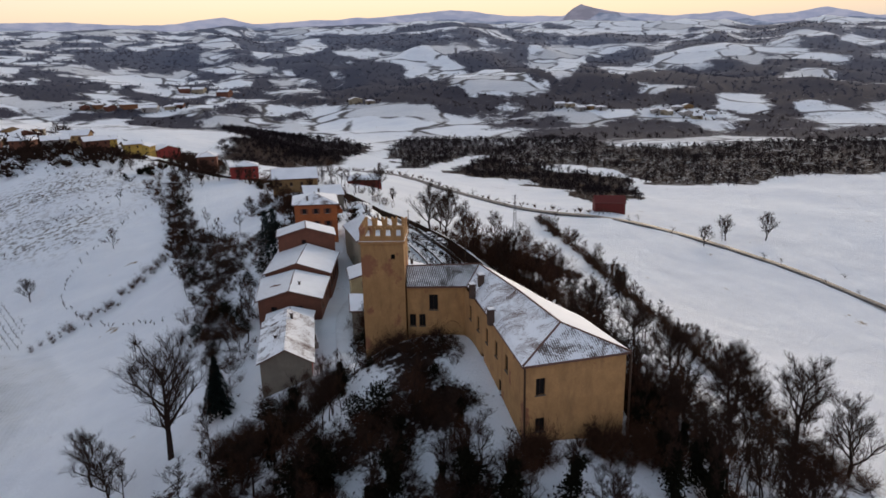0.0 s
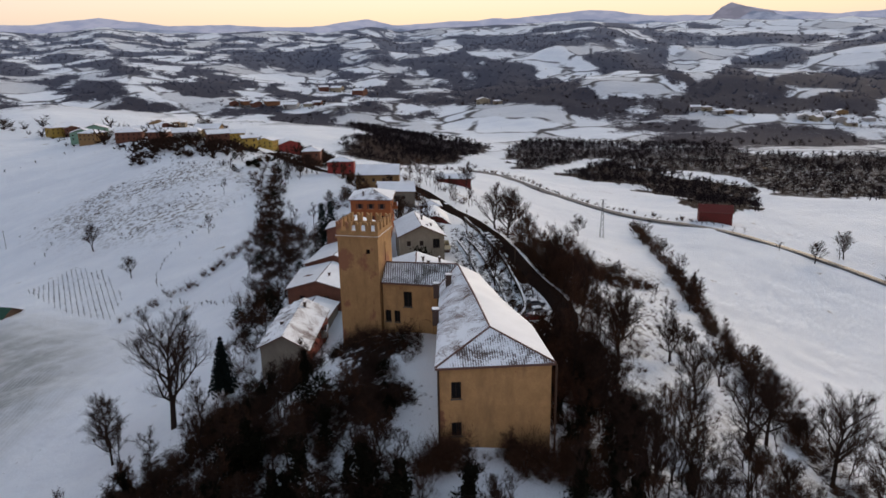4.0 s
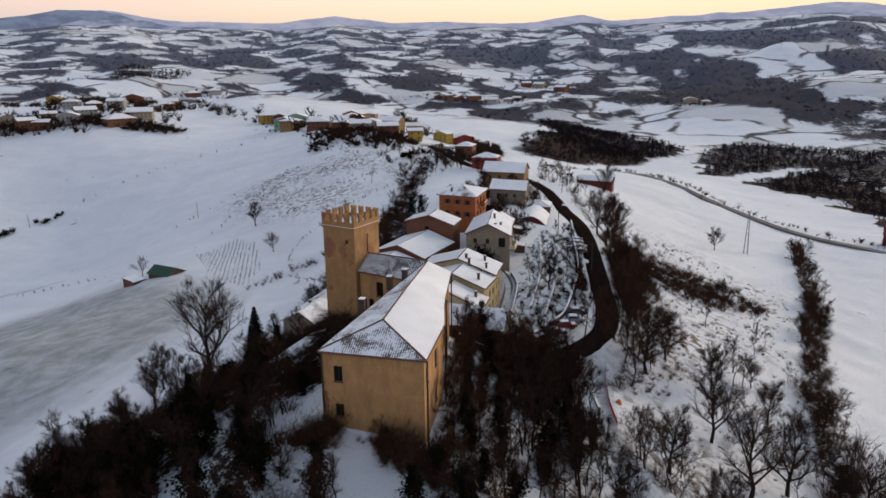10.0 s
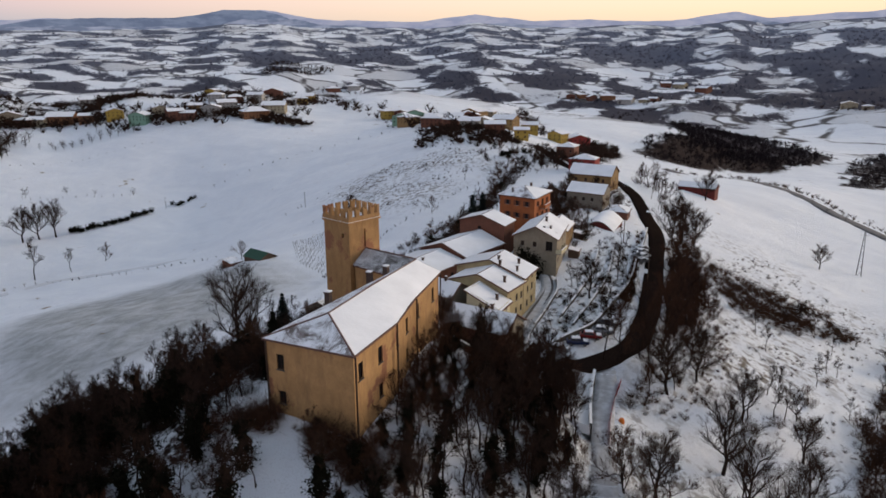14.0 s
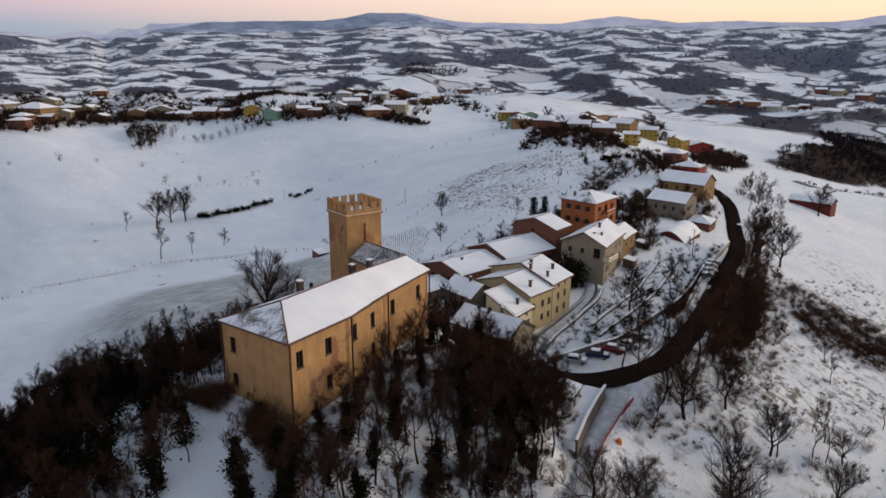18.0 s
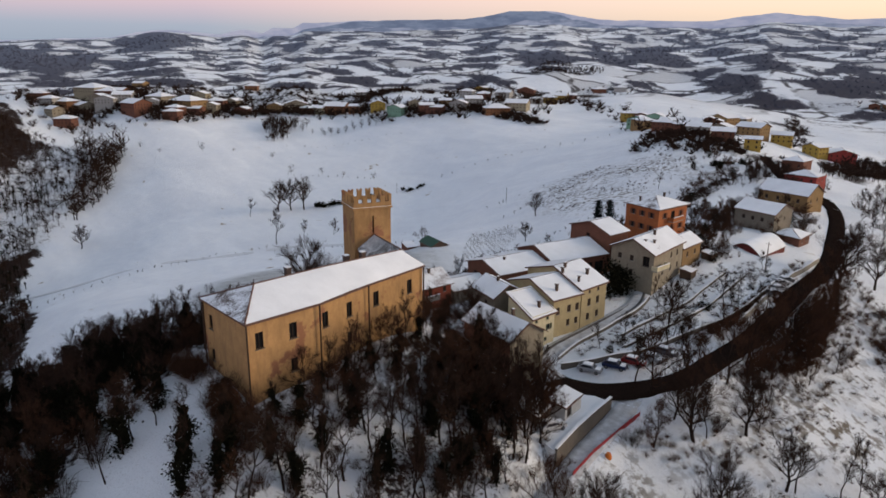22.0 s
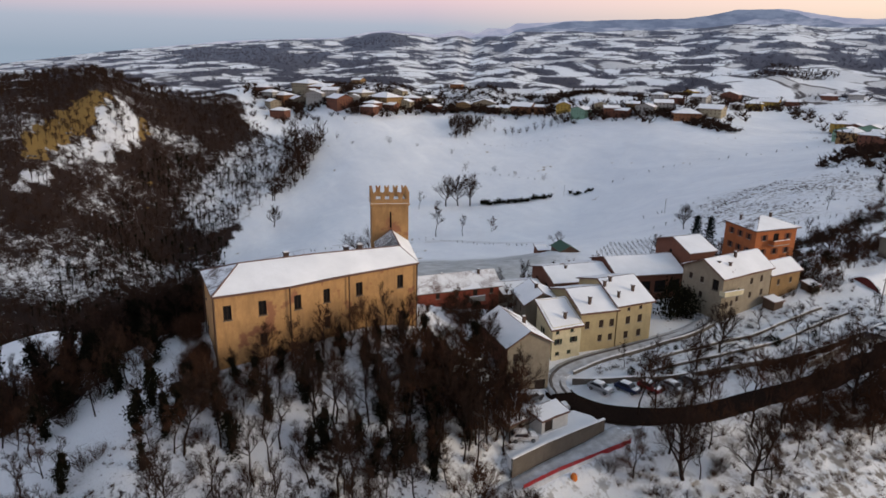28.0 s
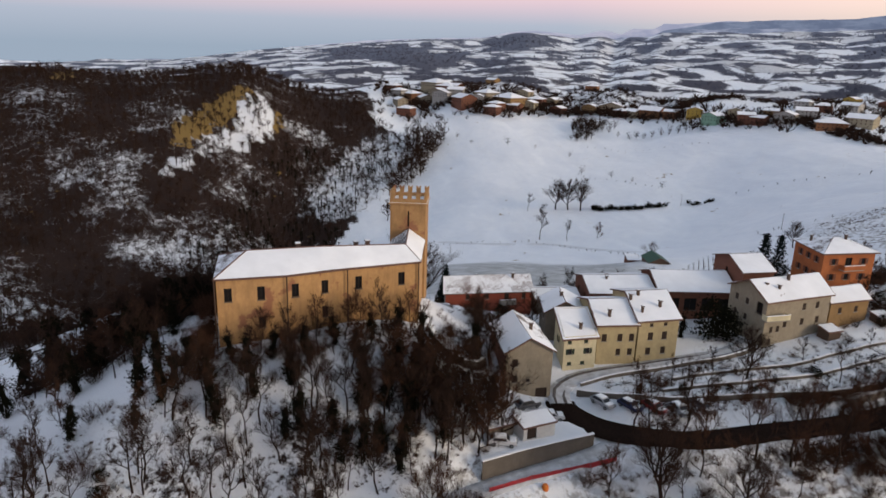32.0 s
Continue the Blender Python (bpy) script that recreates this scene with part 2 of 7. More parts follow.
DARKPL = plaster("dark_grey_plaster", (0.25, 0.215, 0.17), (0.12, 0.10, 0.08), 0.35)
ORANGE = plaster("orange_plaster", (0.45, 0.15, 0.055), (0.2, 0.08, 0.045), 0.25)
BRICKRED = plaster("brick_red_plaster", (0.34, 0.085, 0.05), (0.16, 0.05, 0.035), 0.35)
OCHRE = plaster("ochre_plaster", (0.32, 0.20, 0.09), (0.15, 0.10, 0.06), 0.35)
RED = plaster("red_plaster", (0.33, 0.055, 0.045), (0.16, 0.05, 0.04), 0.3)
BRICKY = plaster("red_brick_wall", (0.20, 0.085, 0.055), (0.10, 0.05, 0.04), 0.4)
STONE = plaster("rubble_stone", (0.15, 0.13, 0.11), (0.07, 0.06, 0.05), 0.4)
FARWHITE = plaster("weathered_white_plaster", (0.48, 0.46, 0.43), (0.28, 0.26, 0.23), 0.25)
FARCREAM = plaster("weathered_cream_plaster", (0.42, 0.36, 0.25), (0.25, 0.21, 0.15), 0.25)
LEMON = plaster("lemon_plaster", (0.46, 0.31, 0.07), (0.28, 0.2, 0.07), 0.25)
MINT = plaster("mint_plaster", (0.27, 0.45, 0.33), (0.16, 0.24, 0.18), 0.15)
WHITEPL = plaster("white_plaster", (0.72, 0.70, 0.66), (0.4, 0.38, 0.33), 0.2)
TILE_X = roof_tiles("roof_tiles_thin_snow", "X", 0.62, (0.17, 0.12, 0.10), 0.12)
TILE_Y = roof_tiles("roof_tiles_patchy_snow", "Y", 0.68, (0.20, 0.105, 0.075), 0.26)
TILE_BARE = roof_tiles("mossy_bare_tiles", "X", 0.30, (0.13, 0.12, 0.11))
CHIMNEY = plain("sooty_brick", (0.12, 0.075, 0.055), (0.05, 0.035, 0.03), 1.5)
TILE = plain("roof_tile_edge", (0.20, 0.10, 0.07), (0.10, 0.06, 0.05), 1.5)
# near-black colour that stands in for the shade inside openings
DARK = plain("opening_shade_black", (0.012, 0.010, 0.010), (0.006, 0.005, 0.005))
SHUTTER = plain("dark_brown_shutter", (0.045, 0.028, 0.020), (0.025, 0.016, 0.012), 2)
GREENSH = plain("green_shutter", (0.035, 0.06, 0.04), (0.02, 0.03, 0.022), 2)
WOODM = plain("weathered_wood", (0.13, 0.08, 0.05), (0.06, 0.04, 0.03), 2)
PIPE = plain("copper_brown_pipe", (0.12, 0.07, 0.045), (0.06, 0.04, 0.03), 2, 0.5, 0.6)
ASPHALT = plain("wet_asphalt", (0.030, 0.019, 0.0145), (0.014, 0.0095, 0.008), 0.6, 0.96, 0, 0.2)
BARK = plain("bark", (0.046, 0.031, 0.025), (0.020, 0.014, 0.012), 2, 0.95)
TWIG = plain("bare_twigs", (0.058, 0.035, 0.026), (0.022, 0.014, 0.011), 0.4, 0.95)
TWIG_RED = plain("russet_twigs", (0.096, 0.049, 0.031), (0.040, 0.021, 0.014), 0.4, 0.95)
# far woods again, lighter and bluer: distance haze mixed into the colour
HAZEWOOD = plain("hazed_far_woods", (0.105, 0.112, 0.15), (0.075, 0.080, 0.108), 0.05, 0.95)
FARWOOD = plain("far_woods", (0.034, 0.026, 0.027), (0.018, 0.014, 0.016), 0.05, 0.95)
IVY = plain("ivy_leaves", (0.018, 0.017, 0.011), (0.008, 0.008, 0.005), 1.2, 0.95)
FIRM = plain("fir_needles", (0.014, 0.020, 0.016), (0.007, 0.010, 0.009), 1.2, 0.95)
STEEL = plain("grey_steel", (0.30, 0.31, 0.32), (0.18, 0.18, 0.19), 2, 0.5, 0.7)
REDNET = plain("red_plastic_net", (0.62, 0.055, 0.075), (0.4, 0.05, 0.06), 1, 0.6)
ORANGEPL = plain("orange_plastic", (0.75, 0.22, 0.03), (0.5, 0.13, 0.02), 1, 0.5)
GREENSHEET = plain("green_tarpaulin", (0.02, 0.09, 0.05), (0.012, 0.05, 0.03), 1, 0.6)
CONCRETE = plain("concrete", (0.36, 0.33, 0.29), (0.22, 0.2, 0.17), 1, 0.9)
BARNRED = plain("red_barn_boards", (0.17, 0.030, 0.022), (0.09, 0.018, 0.015), 0.7, 0.8)
TYRE = plain("black_rubber", (0.02, 0.02, 0.02), (0.012, 0.012, 0.012), 3, 0.8)
CARGLASS = plain("dark_car_glass", (0.03, 0.035, 0.04), (0.02, 0.02, 0.025), 1, 0.1)

# ---- mesh helpers ----


def part(name, bm, mat, parent=None, label="", smooth=False):
    """One mesh object from a bmesh, under a thing or a part."""
    me = bpy.data.meshes.new(name)
    bm.to_mesh(me)
    bm.free()
    for m in mat if isinstance(mat, (list, tuple)) else (mat,):
        me.materials.append(m)
    if smooth:
        me.shade_smooth()
    ob = new(name, me)
    if parent is not None:
        ob.parent = parent
    if label:
        ob["label"] = label
    return ob


def empty(name, x=0, y=0, z=0, rz=0):
    ob = new(name)
    ob.empty_display_size = 0.2
    ob.matrix_basis = pose(x, y, z, 0, 0, rz)
    return ob


def add_box(bm, x0, y0, z0, x1, y1, z1, mi=0):
    v = [bm.verts.new((x, y, z)) for z in (z0, z1) for x, y in ((x0, y0), (x1, y0), (x1, y1), (x0, y1))]
    for q in ((3, 2, 1, 0), (4, 5, 6, 7), (0, 1, 5, 4), (1, 2, 6, 5), (2, 3, 7, 6), (3, 0, 4, 7)):
        bm.faces.new([v[i] for i in q]).material_index = mi
    return v


def box_bm(x0, y0, z0, x1, y1, z1, bevel=0.0):
    bm = bmesh.new()
    add_box(bm, x0, y0, z0, x1, y1, z1)
    if bevel:
        bmesh.ops.bevel(bm, geom=bm.edges[:], offset=bevel, segments=1, affect="EDGES")
    return bm


def tube(bm, p, q, r0, r1, n=5, mi=0):
    p, q = Vector(p), Vector(q)
    d = (q - p).normalized()
    a = d.orthogonal().normalized()
    b = d.cross(a)
    ring = []
    for c, r in ((p, r0), (q, r1)):
        ring.append([bm.verts.new(c + (a * math.cos(2 * math.pi * i / n) + b * math.sin(2 * math.pi * i / n)) * r) for i in range(n)])
    for i in range(n):
        bm.faces.new((ring[0][i], ring[0][(i + 1) % n], ring[1][(i + 1) % n], ring[1][i])).material_index = mi


# ---- the lie of the land: landforms as points of x, y, height, set to fit the camera's view ----
SPUR = [(-6, -3, -1.5), (2, -4, -2.5), (-13, -4, -1.5), (3, 10, -2.5), (1, 25, -2.5), (-4, 35, -3.6), (-18, 12, 1), (-21, 24, 2.2), (-14, 39, -5),
        (12, 5, -10), (12, 25, -10), (22, 5, -17), (40, 0, -27), (80, 0, -42), (20, -20, -16), (60, -60, -45), (-6, -20, -10), (-6, -60, -28),
        (-40, -30, -20), (-30, 12, -4), (-32, 28, -7), (-45, 10, -12), (-48, 35, -16), (-70, 10, -24), (-110, 0, -42)]
VILLAGE = [(-34, 45, -10.5), (-30, 75, -11), (-23, 60, -10.5), (-22, 95, -11.5), (-9, 60, -11), (-8, 90, -11), (-20, 125, -7), (-10, 110, -9), (3, 47, -13),
        (12, 45, -14), (13, 60, -12.5), (18, 80, -12.5), (14, 124, -12.5), (2.0, 175.0, -13.0), (-28.9, 263.0, -14.2), (-20.0, 170.0, -10.0), (-24.8, 214.0, -10.1), (-45, 80, -16),
        (-50, 120, -17), (-65, 130, -24), (-80, 120, -30), (-59.6, 199.3, -20.0), (-86.5, 309.1, -14.1), (-102.3, 352.8, -10.9), (-147.2, 379.3, -8.7), (-197.1, 430.4, -13.2)]
EAST = [(22, 40, -16.5), (30, 60, -18), (30, 100, -19), (24, 140, -17), (50, 100, -26), (45, 50, -26), (80, 100, -38), (72.7, 225.5, -38.6), (152.3, 276.8, -47.3),
        (109.9, 150.0, -47.9), (54.7, 282.6, -35.3), (12.3, 270.9, -20.6), (236.7, 148.3, -75.8), (128.2, 272.5, -46.3), (92.7, 366.2, -46.5), (49.3, 459.1, -43.5), (255.5, 267.6, -61.0), (312.6, 490.2, -76.6),
        (152.0, 632.1, -75.5), (541.7, 407.5, -80.9), (-1.1, 707.2, -70.4), (557.6, 834.0, -90.2), (243.1, -147.8, -89.7)]
WEST = [(-106.0, 145.0, -38.0), (-148.8, 159.7, -40.7), (-159.7, 110.0, -45.9), (-189.1, 90.1, -51.7), (-179.9, -39.9, -60.0), (-208.0, 270.6, -47.8), (-346.8, 45.5, -99.7), (-517.8, 114.5, -99.2), (-392.7, 252.1, -78.4),
        (-354.2, 335.3, -67.0), (-342.5, 191.1, -85.1), (-582.8, 394.8, -40.9), (-621.8, 179.5, -62.2), (-682.9, 470.0, -26.6), (-266.3, 531.0, -17.7), (-316.1, 569.4, -19.9), (-430.6, 752.2, -6.4), (-589.9, 799.8, -20.9),
        (-860.5, 877.3, -27.2), (-853.4, 234.2, -15.4), (-802.8, 360.2, -18.3), (-103.3, 565.9, -41.7), (-121.6, 752.4, -38.0), (-100.6, 669.2, -47.8), (-46.3, 775.0, -51.8), (-207.5, 751.5, -35.7), (-126.2, 867.8, -46.6),
        (-961.5, 287.8, -13.4), (-938.0, 419.2, -14.7), (-807.9, 547.4, -18.0), (-729.7, 728.7, -21.3), (-685.6, 846.0, -13.8), (-855.1, 646.4, -20.6)]
GULLY = [(-299.5, -43.4, -125.5), (-495.3, 24.2, -125.0), (-573.7, 72.9, -90.0), (-661.4, 104.3, -58.3), (-664.7, -18.2, -3.6), (-608.0, -19.8, -45.4), (-682.3, -94.5, -5.5), (-693.9, -225.8, -7.3), (-807.0, -410.3, -13.5),
        (-425.9, -153.1, -106.0), (-537.6, -158.9, -58.3), (-739.1, 22.2, -9.4), (-776.1, 114.1, -22.1), (-260.2, -268.8, -108.4), (-1032.5, -129.8, -22.9), (-1070.4, 110.2, -36.3), (-1026.2, 306.9, -43.4)]
CREST = [(-957, 175, -7), (-941, 283, -2), (-891, 389, -2), (-824, 501, -6), (-701, 575, -5), (-588, 628, -2), (-851, 232, -24), (-775, 402, -22), (-631, 485, -20)]
ANCHORS = SPUR + VILLAGE + EAST + WEST + CREST + GULLY
# how high the far hills stand against the sky: bearing to the left of +y, degrees above the level
SKYLINE = [(-180, 0.0), (-90, 0.85), (-60, 1.85), (-46.3, 2.32), (-43.4, 2.86), (-38.5, 2.52), (-36.6, 2.97), (-32.8, 2.84), (-29.5, 3.0), (-27.6, 3.32), (-26.3, 3.69), (-25.8, 3.83),
           (-25.2, 3.54), (-24.5, 3.01), (-19.5, 3.22), (-15.4, 3.77), (-9.9, 3.26), (0.0, 2.9), (2.4, 3.45), (6.9, 2.85), (17.7, 3.01), (22.2, 3.58), (26.5, 2.92), (34.9, 3.21),
           (37.9, 3.71), (42.0, 3.73), (43.9, 3.32), (45.6, 3.08), (50.6, 3.0), (56.2, 2.73), (58.5, 2.7), (59.3, 2.27), (60.9, 2.25), (61.7, 1.81), (63.1, 2.13), (64.9, 1.67),
           (66.8, 1.8), (68.6, 1.94), (70.6, 1.72), (72.5, 1.32), (77.9, 1.07), (80.5, 0.9), (83.8, 0.65), (86.2, 0.33), (90.0, -0.09), (93.6, -0.63), (97.0, -1.08), (103.8, -1.44),
           (112, -1.75), (180, 0.0)]
HOME = Vector((10, 5, 38))


def warp(x, y):
    x, y = np.asarray(x, float), np.asarray(y, float) - 30
    r = np.hypot(x, y) + 1e-6
    k = np.arcsinh(r / 60) / r
    return x * k, y * k


def tps(d):
    return np.where(d > 1e-9, d * d * np.log(d + 1e-12), 0)


_ax, _ay = warp([a[0] for a in ANCHORS], [a[1] for a in ANCHORS])
_n = len(ANCHORS)
_m = np.zeros((_n + 3, _n + 3))
_m[:_n, :_n] = tps(np.hypot(_ax[:, None] - _ax, _ay[:, None] - _ay)) + np.eye(_n) * 0.004
_m[:_n, _n:] = np.stack([np.ones(_n), _ax, _ay], 1)
_m[_n:, :_n] = _m[:_n, _n:].T
_w = np.linalg.solve(_m, np.r_[[a[2] for a in ANCHORS], 0, 0, 0])


def waves(x, y, size, seed, octaves=4, ridged=False):
    """Smooth rolling noise from turned sines, about -1 to 1."""
    rng = np.random.RandomState(seed)
    out, amp, tot = 0 * x, 1.0, 0.0
    for o in range(octaves):
        s = 0 * x
        for k in range(5):
            a, ph = rng.uniform(0, 2 * np.pi), rng.uniform(0, 2 * np.pi, 2)
            f = 2 * np.pi / size * 2**o * rng.uniform(0.7, 1.3)
            u = x * np.cos(a) + y * np.sin(a)
            v = -x * np.sin(a) + y * np.cos(a)
            s = s + np.sin(u * f + ph[0] + 1.3 * np.sin(v * f * 0.7 + ph[1]))
        s = s / 5 * 1.6
        out = out + amp * ((0.6 - 2 * np.abs(s)) if ridged else s)
        tot, amp = tot + amp, amp * 0.5
    return out / tot


def far_height(x, y):
    dx, dy = x - HOME.x, y - HOME.y
    r, az = np.hypot(dx, dy), np.degrees(np.arctan2(-dx, dy))
    land = [s for s in SKYLINE if not -31 < s[0] < -25]
    el = np.interp(az, [s[0] for s in land], [s[1] for s in land])
    gain = np.interp(az, [-180, 30, 38, 62, 67, 180], [0.83, 0.83, 0.76, 0.76, 0.96, 0.96])
    top = HOME.z + 4000 * np.tan(np.radians(el * gain))
    k = np.clip((r - 1100) / 2900, 0, 1)
    rise = -118 + (top + 118) * k**1.1 - np.clip(r - 4050, 0, 2000) * 0.25
    rugged = np.interp(az, [-180, -10, 15, 40, 62, 75, 110, 180], [1, 1, 0.6, 0.5, 0.6, 1.0, 0.6, 1])
    amp = np.clip((r - 860) / 1300, 0, 1) * 62 * rugged * np.clip(el / 3.5, 0.15, 1) * (1 - 0.45 * k)
    return rise + amp * waves(x, y, 1500, 5, 5) + amp * 0.40 * waves(x, y, 750, 8, 4, True)


def height(x, y):
    x, y = np.asarray(x, float), np.asarray(y, float)
    shape = x.shape
    x, y = x.ravel(), y.ravel()
    wx, wy = warp(x, y)
    z = np.empty(len(x))
    for i in range(0, len(x), 40000):
        s = slice(i, i + 40000)
        z[s] = tps(np.hypot(wx[s, None] - _ax, wy[s, None] - _ay)) @ _w[:_n] + _w[_n] + _w[_n + 1] * wx[s] + _w[_n + 2] * wy[s]
    r = np.hypot(x, y - 30)
    z = z + np.clip((r - 12) / 60, 0, 1) * 0.5 * waves(x, y, 26, 2, 3) + np.clip((r - 80) / 300, 0, 1) * 2.5 * waves(x, y, 140, 3, 3)
    k = np.clip((r - 970) / 450, 0, 1)
    k = k * k * (3 - 2 * k)
    return (z * (1 - k) + far_height(x, y) * k).reshape(shape)


def gz(x, y):
    return float(height(np.array([x]), np.array([y]))[0])


# roads and lanes: centre lines
ROAD = [(-94, 365), (-61, 307), (-30, 264), (-10, 222), (2, 185), (10, 155), (14, 124), (17, 98), (18.5, 80), (18, 66), (12.5, 56), (6, 51.8), (2.2, 52.2)]
STREET = [(4.5, 51.6), (1.0, 52.6), (-1.4, 56), (-2.2, 62), (-2.3, 70), (-3.2, 84), (-6, 93), (-9, 97)]
LANE = [(15.2, 57.5), (16.6, 51), (17.7, 44), (19.4, 36), (21.8, 26), (25.5, 12), (31, -6)]
ALLEY = [(-25.5, 40), (-23.5, 56), (-21.5, 72), (-16, 86), (-8, 96)]
RAIL = [(-33, 527), (16, 461), (62, 382), (100, 311), (143, 261), (204, 186), (280, 76)]
TRACK = [(-466, 38), (-418, 80), (-378, 124), (-343, 162), (-317, 200), (-252, 230)]


def smooth_line(points, step):
    p = np.array(points, float)
    t = np.arange(len(p))
    out = []
    tt = np.linspace(0, len(p) - 1, 400)
    q = []
    for u in tt:
        i = min(int(u), len(p) - 2)
        f = u - i
        p0, p1, p2, p3 = p[max(i - 1, 0)], p[i], p[i + 1], p[min(i + 2, len(p) - 1)]
        q.append(0.5 * (2 * p1 + (p2 - p0) * f + (2 * p0 - 5 * p1 + 4 * p2 - p3) * f * f + (3 * p1 - p0 - 3 * p2 + p3) * f**3))
    q = np.array(q)
    s = np.r_[0, np.cumsum(np.hypot(*np.diff(q, axis=0).T))]
    n = max(2, int(s[-1] / step))
    d = np.linspace(0, s[-1], n)
    return np.stack([np.interp(d, s, q[:, 0]), np.interp(d, s, q[:, 1])], 1)


def line_distance(x, y, points, step=4):
    q = smooth_line(points, step)
    out = np.full(x.shape, 1e9)
    for px, py in q:
        np.minimum(out, np.hypot(x - px, y - py), out=out)
    return out


def in_poly(x, y, poly):
    inside = np.zeros(x.shape, bool)
    for (x0, y0), (x1, y1) in zip(poly, poly[1:] + poly[:1]):
        c = (y0 > y) != (y1 > y)
        inside ^= c & (x < (x1 - x0) * (y - y0) / (y1 - y0 + 1e-12) + x0)
    return inside


WOODS_NEAR = [  # wooded ground as rough outlines
    [(-30, -30), (-18, -6), (0, -3), (2, 12), (0, 34), (-2, 40), (3, 42), (3, 34), (4, 12), (2.5, -4), (-8, -8), (-14, -30)],
    [(-52, -25), (-30, -30), (-13, -3), (-13, 26), (-25, 28), (-30, 36), (-46, 40), (-60, 20)],
    [(20.5, 60), (21.8, 74), (20, 100), (17, 128), (24, 130), (27, 95), (25, 70)],
    [(25, 144), (58, 150), (66, 140), (50, 122), (35, 114), (30, 122), (28, 134)],
    [(-42, 62), (-45, 100), (-42, 118), (-46, 160), (-62, 210), (-74, 300), (-82, 290), (-71, 200), (-56, 120), (-50, 70)],
    [(52, 18), (59, 80), (81, 165), (112, 290), (117, 290), (87, 165), (65, 80), (61, 18)],
]
GULLY_WOOD = [(-347, 44), (-247, 13), (-160, -80), (-128, -436), (-1191, -375), (-1027, -18), (-862, 133), (-777, 137), (-732, 124), (-676, 150), (-648, 180), (-620, 169), (-568, 141), (-543, 113), (-506, 82), (-469, 58), (-422, 51)]
RIVER_WOOD = [(136, 893), (207, 1125), (269, 1183), (342, 1118), (416, 1039), (483, 1105), (510, 989), (465, 876), (532, 776), (902, 827), (915, 493), (415, 465), (359, 441), (304, 502), (318, 534), (328, 663), (277, 678), (266, 721), (234, 818), (114, 632)]
FIELD_WOOD = [(146, 597), (239, 783), (261, 721), (303, 520), (218, 354), (176, 333), (182, 418), (189, 500), (160, 526)]
COPSE = [(-98, 1077), (-36, 1152), (64, 1077), (125, 961), (83, 819), (20, 776), (-41, 761)]
CLAY_CLIFF = [(-604, -79), (-644, -59), (-677, -29), (-687, -13), (-700, 4), (-657, -21), (-628, -27), (-603, -47), (-572, -64), (-558, -83)]
CLAY_SCARS = [[(-673, 9), (-679, 24), (-637, 21), (-630, 6)], [(-818, -238), (-846, -219), (-736, -196), (-720, -213)]]
SNOW_SCAR = [(-657, -22), (-694, 6), (-624, 12), (-597, -2), (-586, -22), (-585, -48), (-617, -29)]
LOW_SCAR = [(-537, -85), (-556, -72), (-570, -49), (-530, -65), (-509, -83)]
# wooded knolls and open fields among the far hills
EAST_WOODS = [
    [(155, 2215), (135, 1775), (215, 1610), (390, 1495), (445, 1575), (485, 1820), (440, 2235), (305, 2205)],
    [(670, 1600), (645, 1465), (700, 1305), (860, 1290), (940, 1105), (1010, 1090), (1255, 1385), (1335, 1715), (1050, 1480), (890, 1410), (830, 1560), (760, 1570)],
    [(620, 2400), (1000, 2565), (750, 1680), (675, 1615), (645, 2265)],
    [(1260, 2550), (1405, 2445), (1335, 2135), (860, 1620), (780, 1655)],
]
NORTH_WOODS = [
    [(-220, 3395), (-65, 3840), (90, 3265), (25, 2750), (-155, 3025)],
    [(-60, 2650), (180, 2730), (235, 2245), (170, 2165), (95, 2410)],
    [(-630, 2075), (-555, 2230), (-370, 2220), (-415, 1990), (-555, 1895)],
    [(-640, 3285), (-345, 2805), (-185, 2670), (-215, 2460), (-440, 2705)],
    [(-1225, 1570), (-1100, 1720), (-1025, 1630), (-1145, 1490)],
]
MID_WOODS = [
    [(-945, 2035), (-770, 1960), (-670, 1720), (-775, 1715)],
    [(-620, 2005), (-480, 2440), (-345, 2035), (-525, 1860)],
    [(-790, 3160), (-500, 3010), (-225, 3080), (-225, 2640), (-545, 2450)],
    [(-70, 3210), (180, 3760), (185, 2825), (50, 3190)],
    [(275, 3620), (650, 3500), (450, 2680), (330, 2750)],
]
WEST_WOODS = [
    [(-3585, 295), (-3765, 450), (-3365, 550), (-2920, 410), (-2950, 270)],
    [(-3260, 405), (-3610, 690), (-3140, 725), (-3045, 935), (-2375, 645), (-2505, 485), (-2810, 430)],
    [(-2705, 825), (-2570, 965), (-2235, 810), (-2420, 755)],
    [(-3695, 1170), (-3660, 1465), (-3340, 1515), (-2905, 1130), (-3005, 1020)],
    [(-1800, 2030), (-1705, 2210), (-1505, 2055), (-1480, 1790)],
    [(-1340, 1990), (-1590, 2725), (-1485, 2800), (-1240, 2195), (-1250, 1955)],
]
LANE_WOODS = [[(-113, 610), (-92, 633), (-76, 561), (-56, 381), (-72, 381)], [(-264, 818), (-149, 592), (-175, 591), (-200, 728), (-283, 908)]]
VALLEY_COPSE = [(-60, 600), (-84, 700), (-70, 790), (-30, 880), (40, 900), (85, 850), (55, 740), (20, 700), (-15, 620)]
FAR_WOODS = [VALLEY_COPSE] + EAST_WOODS + NORTH_WOODS + MID_WOODS + WEST_WOODS + LANE_WOODS
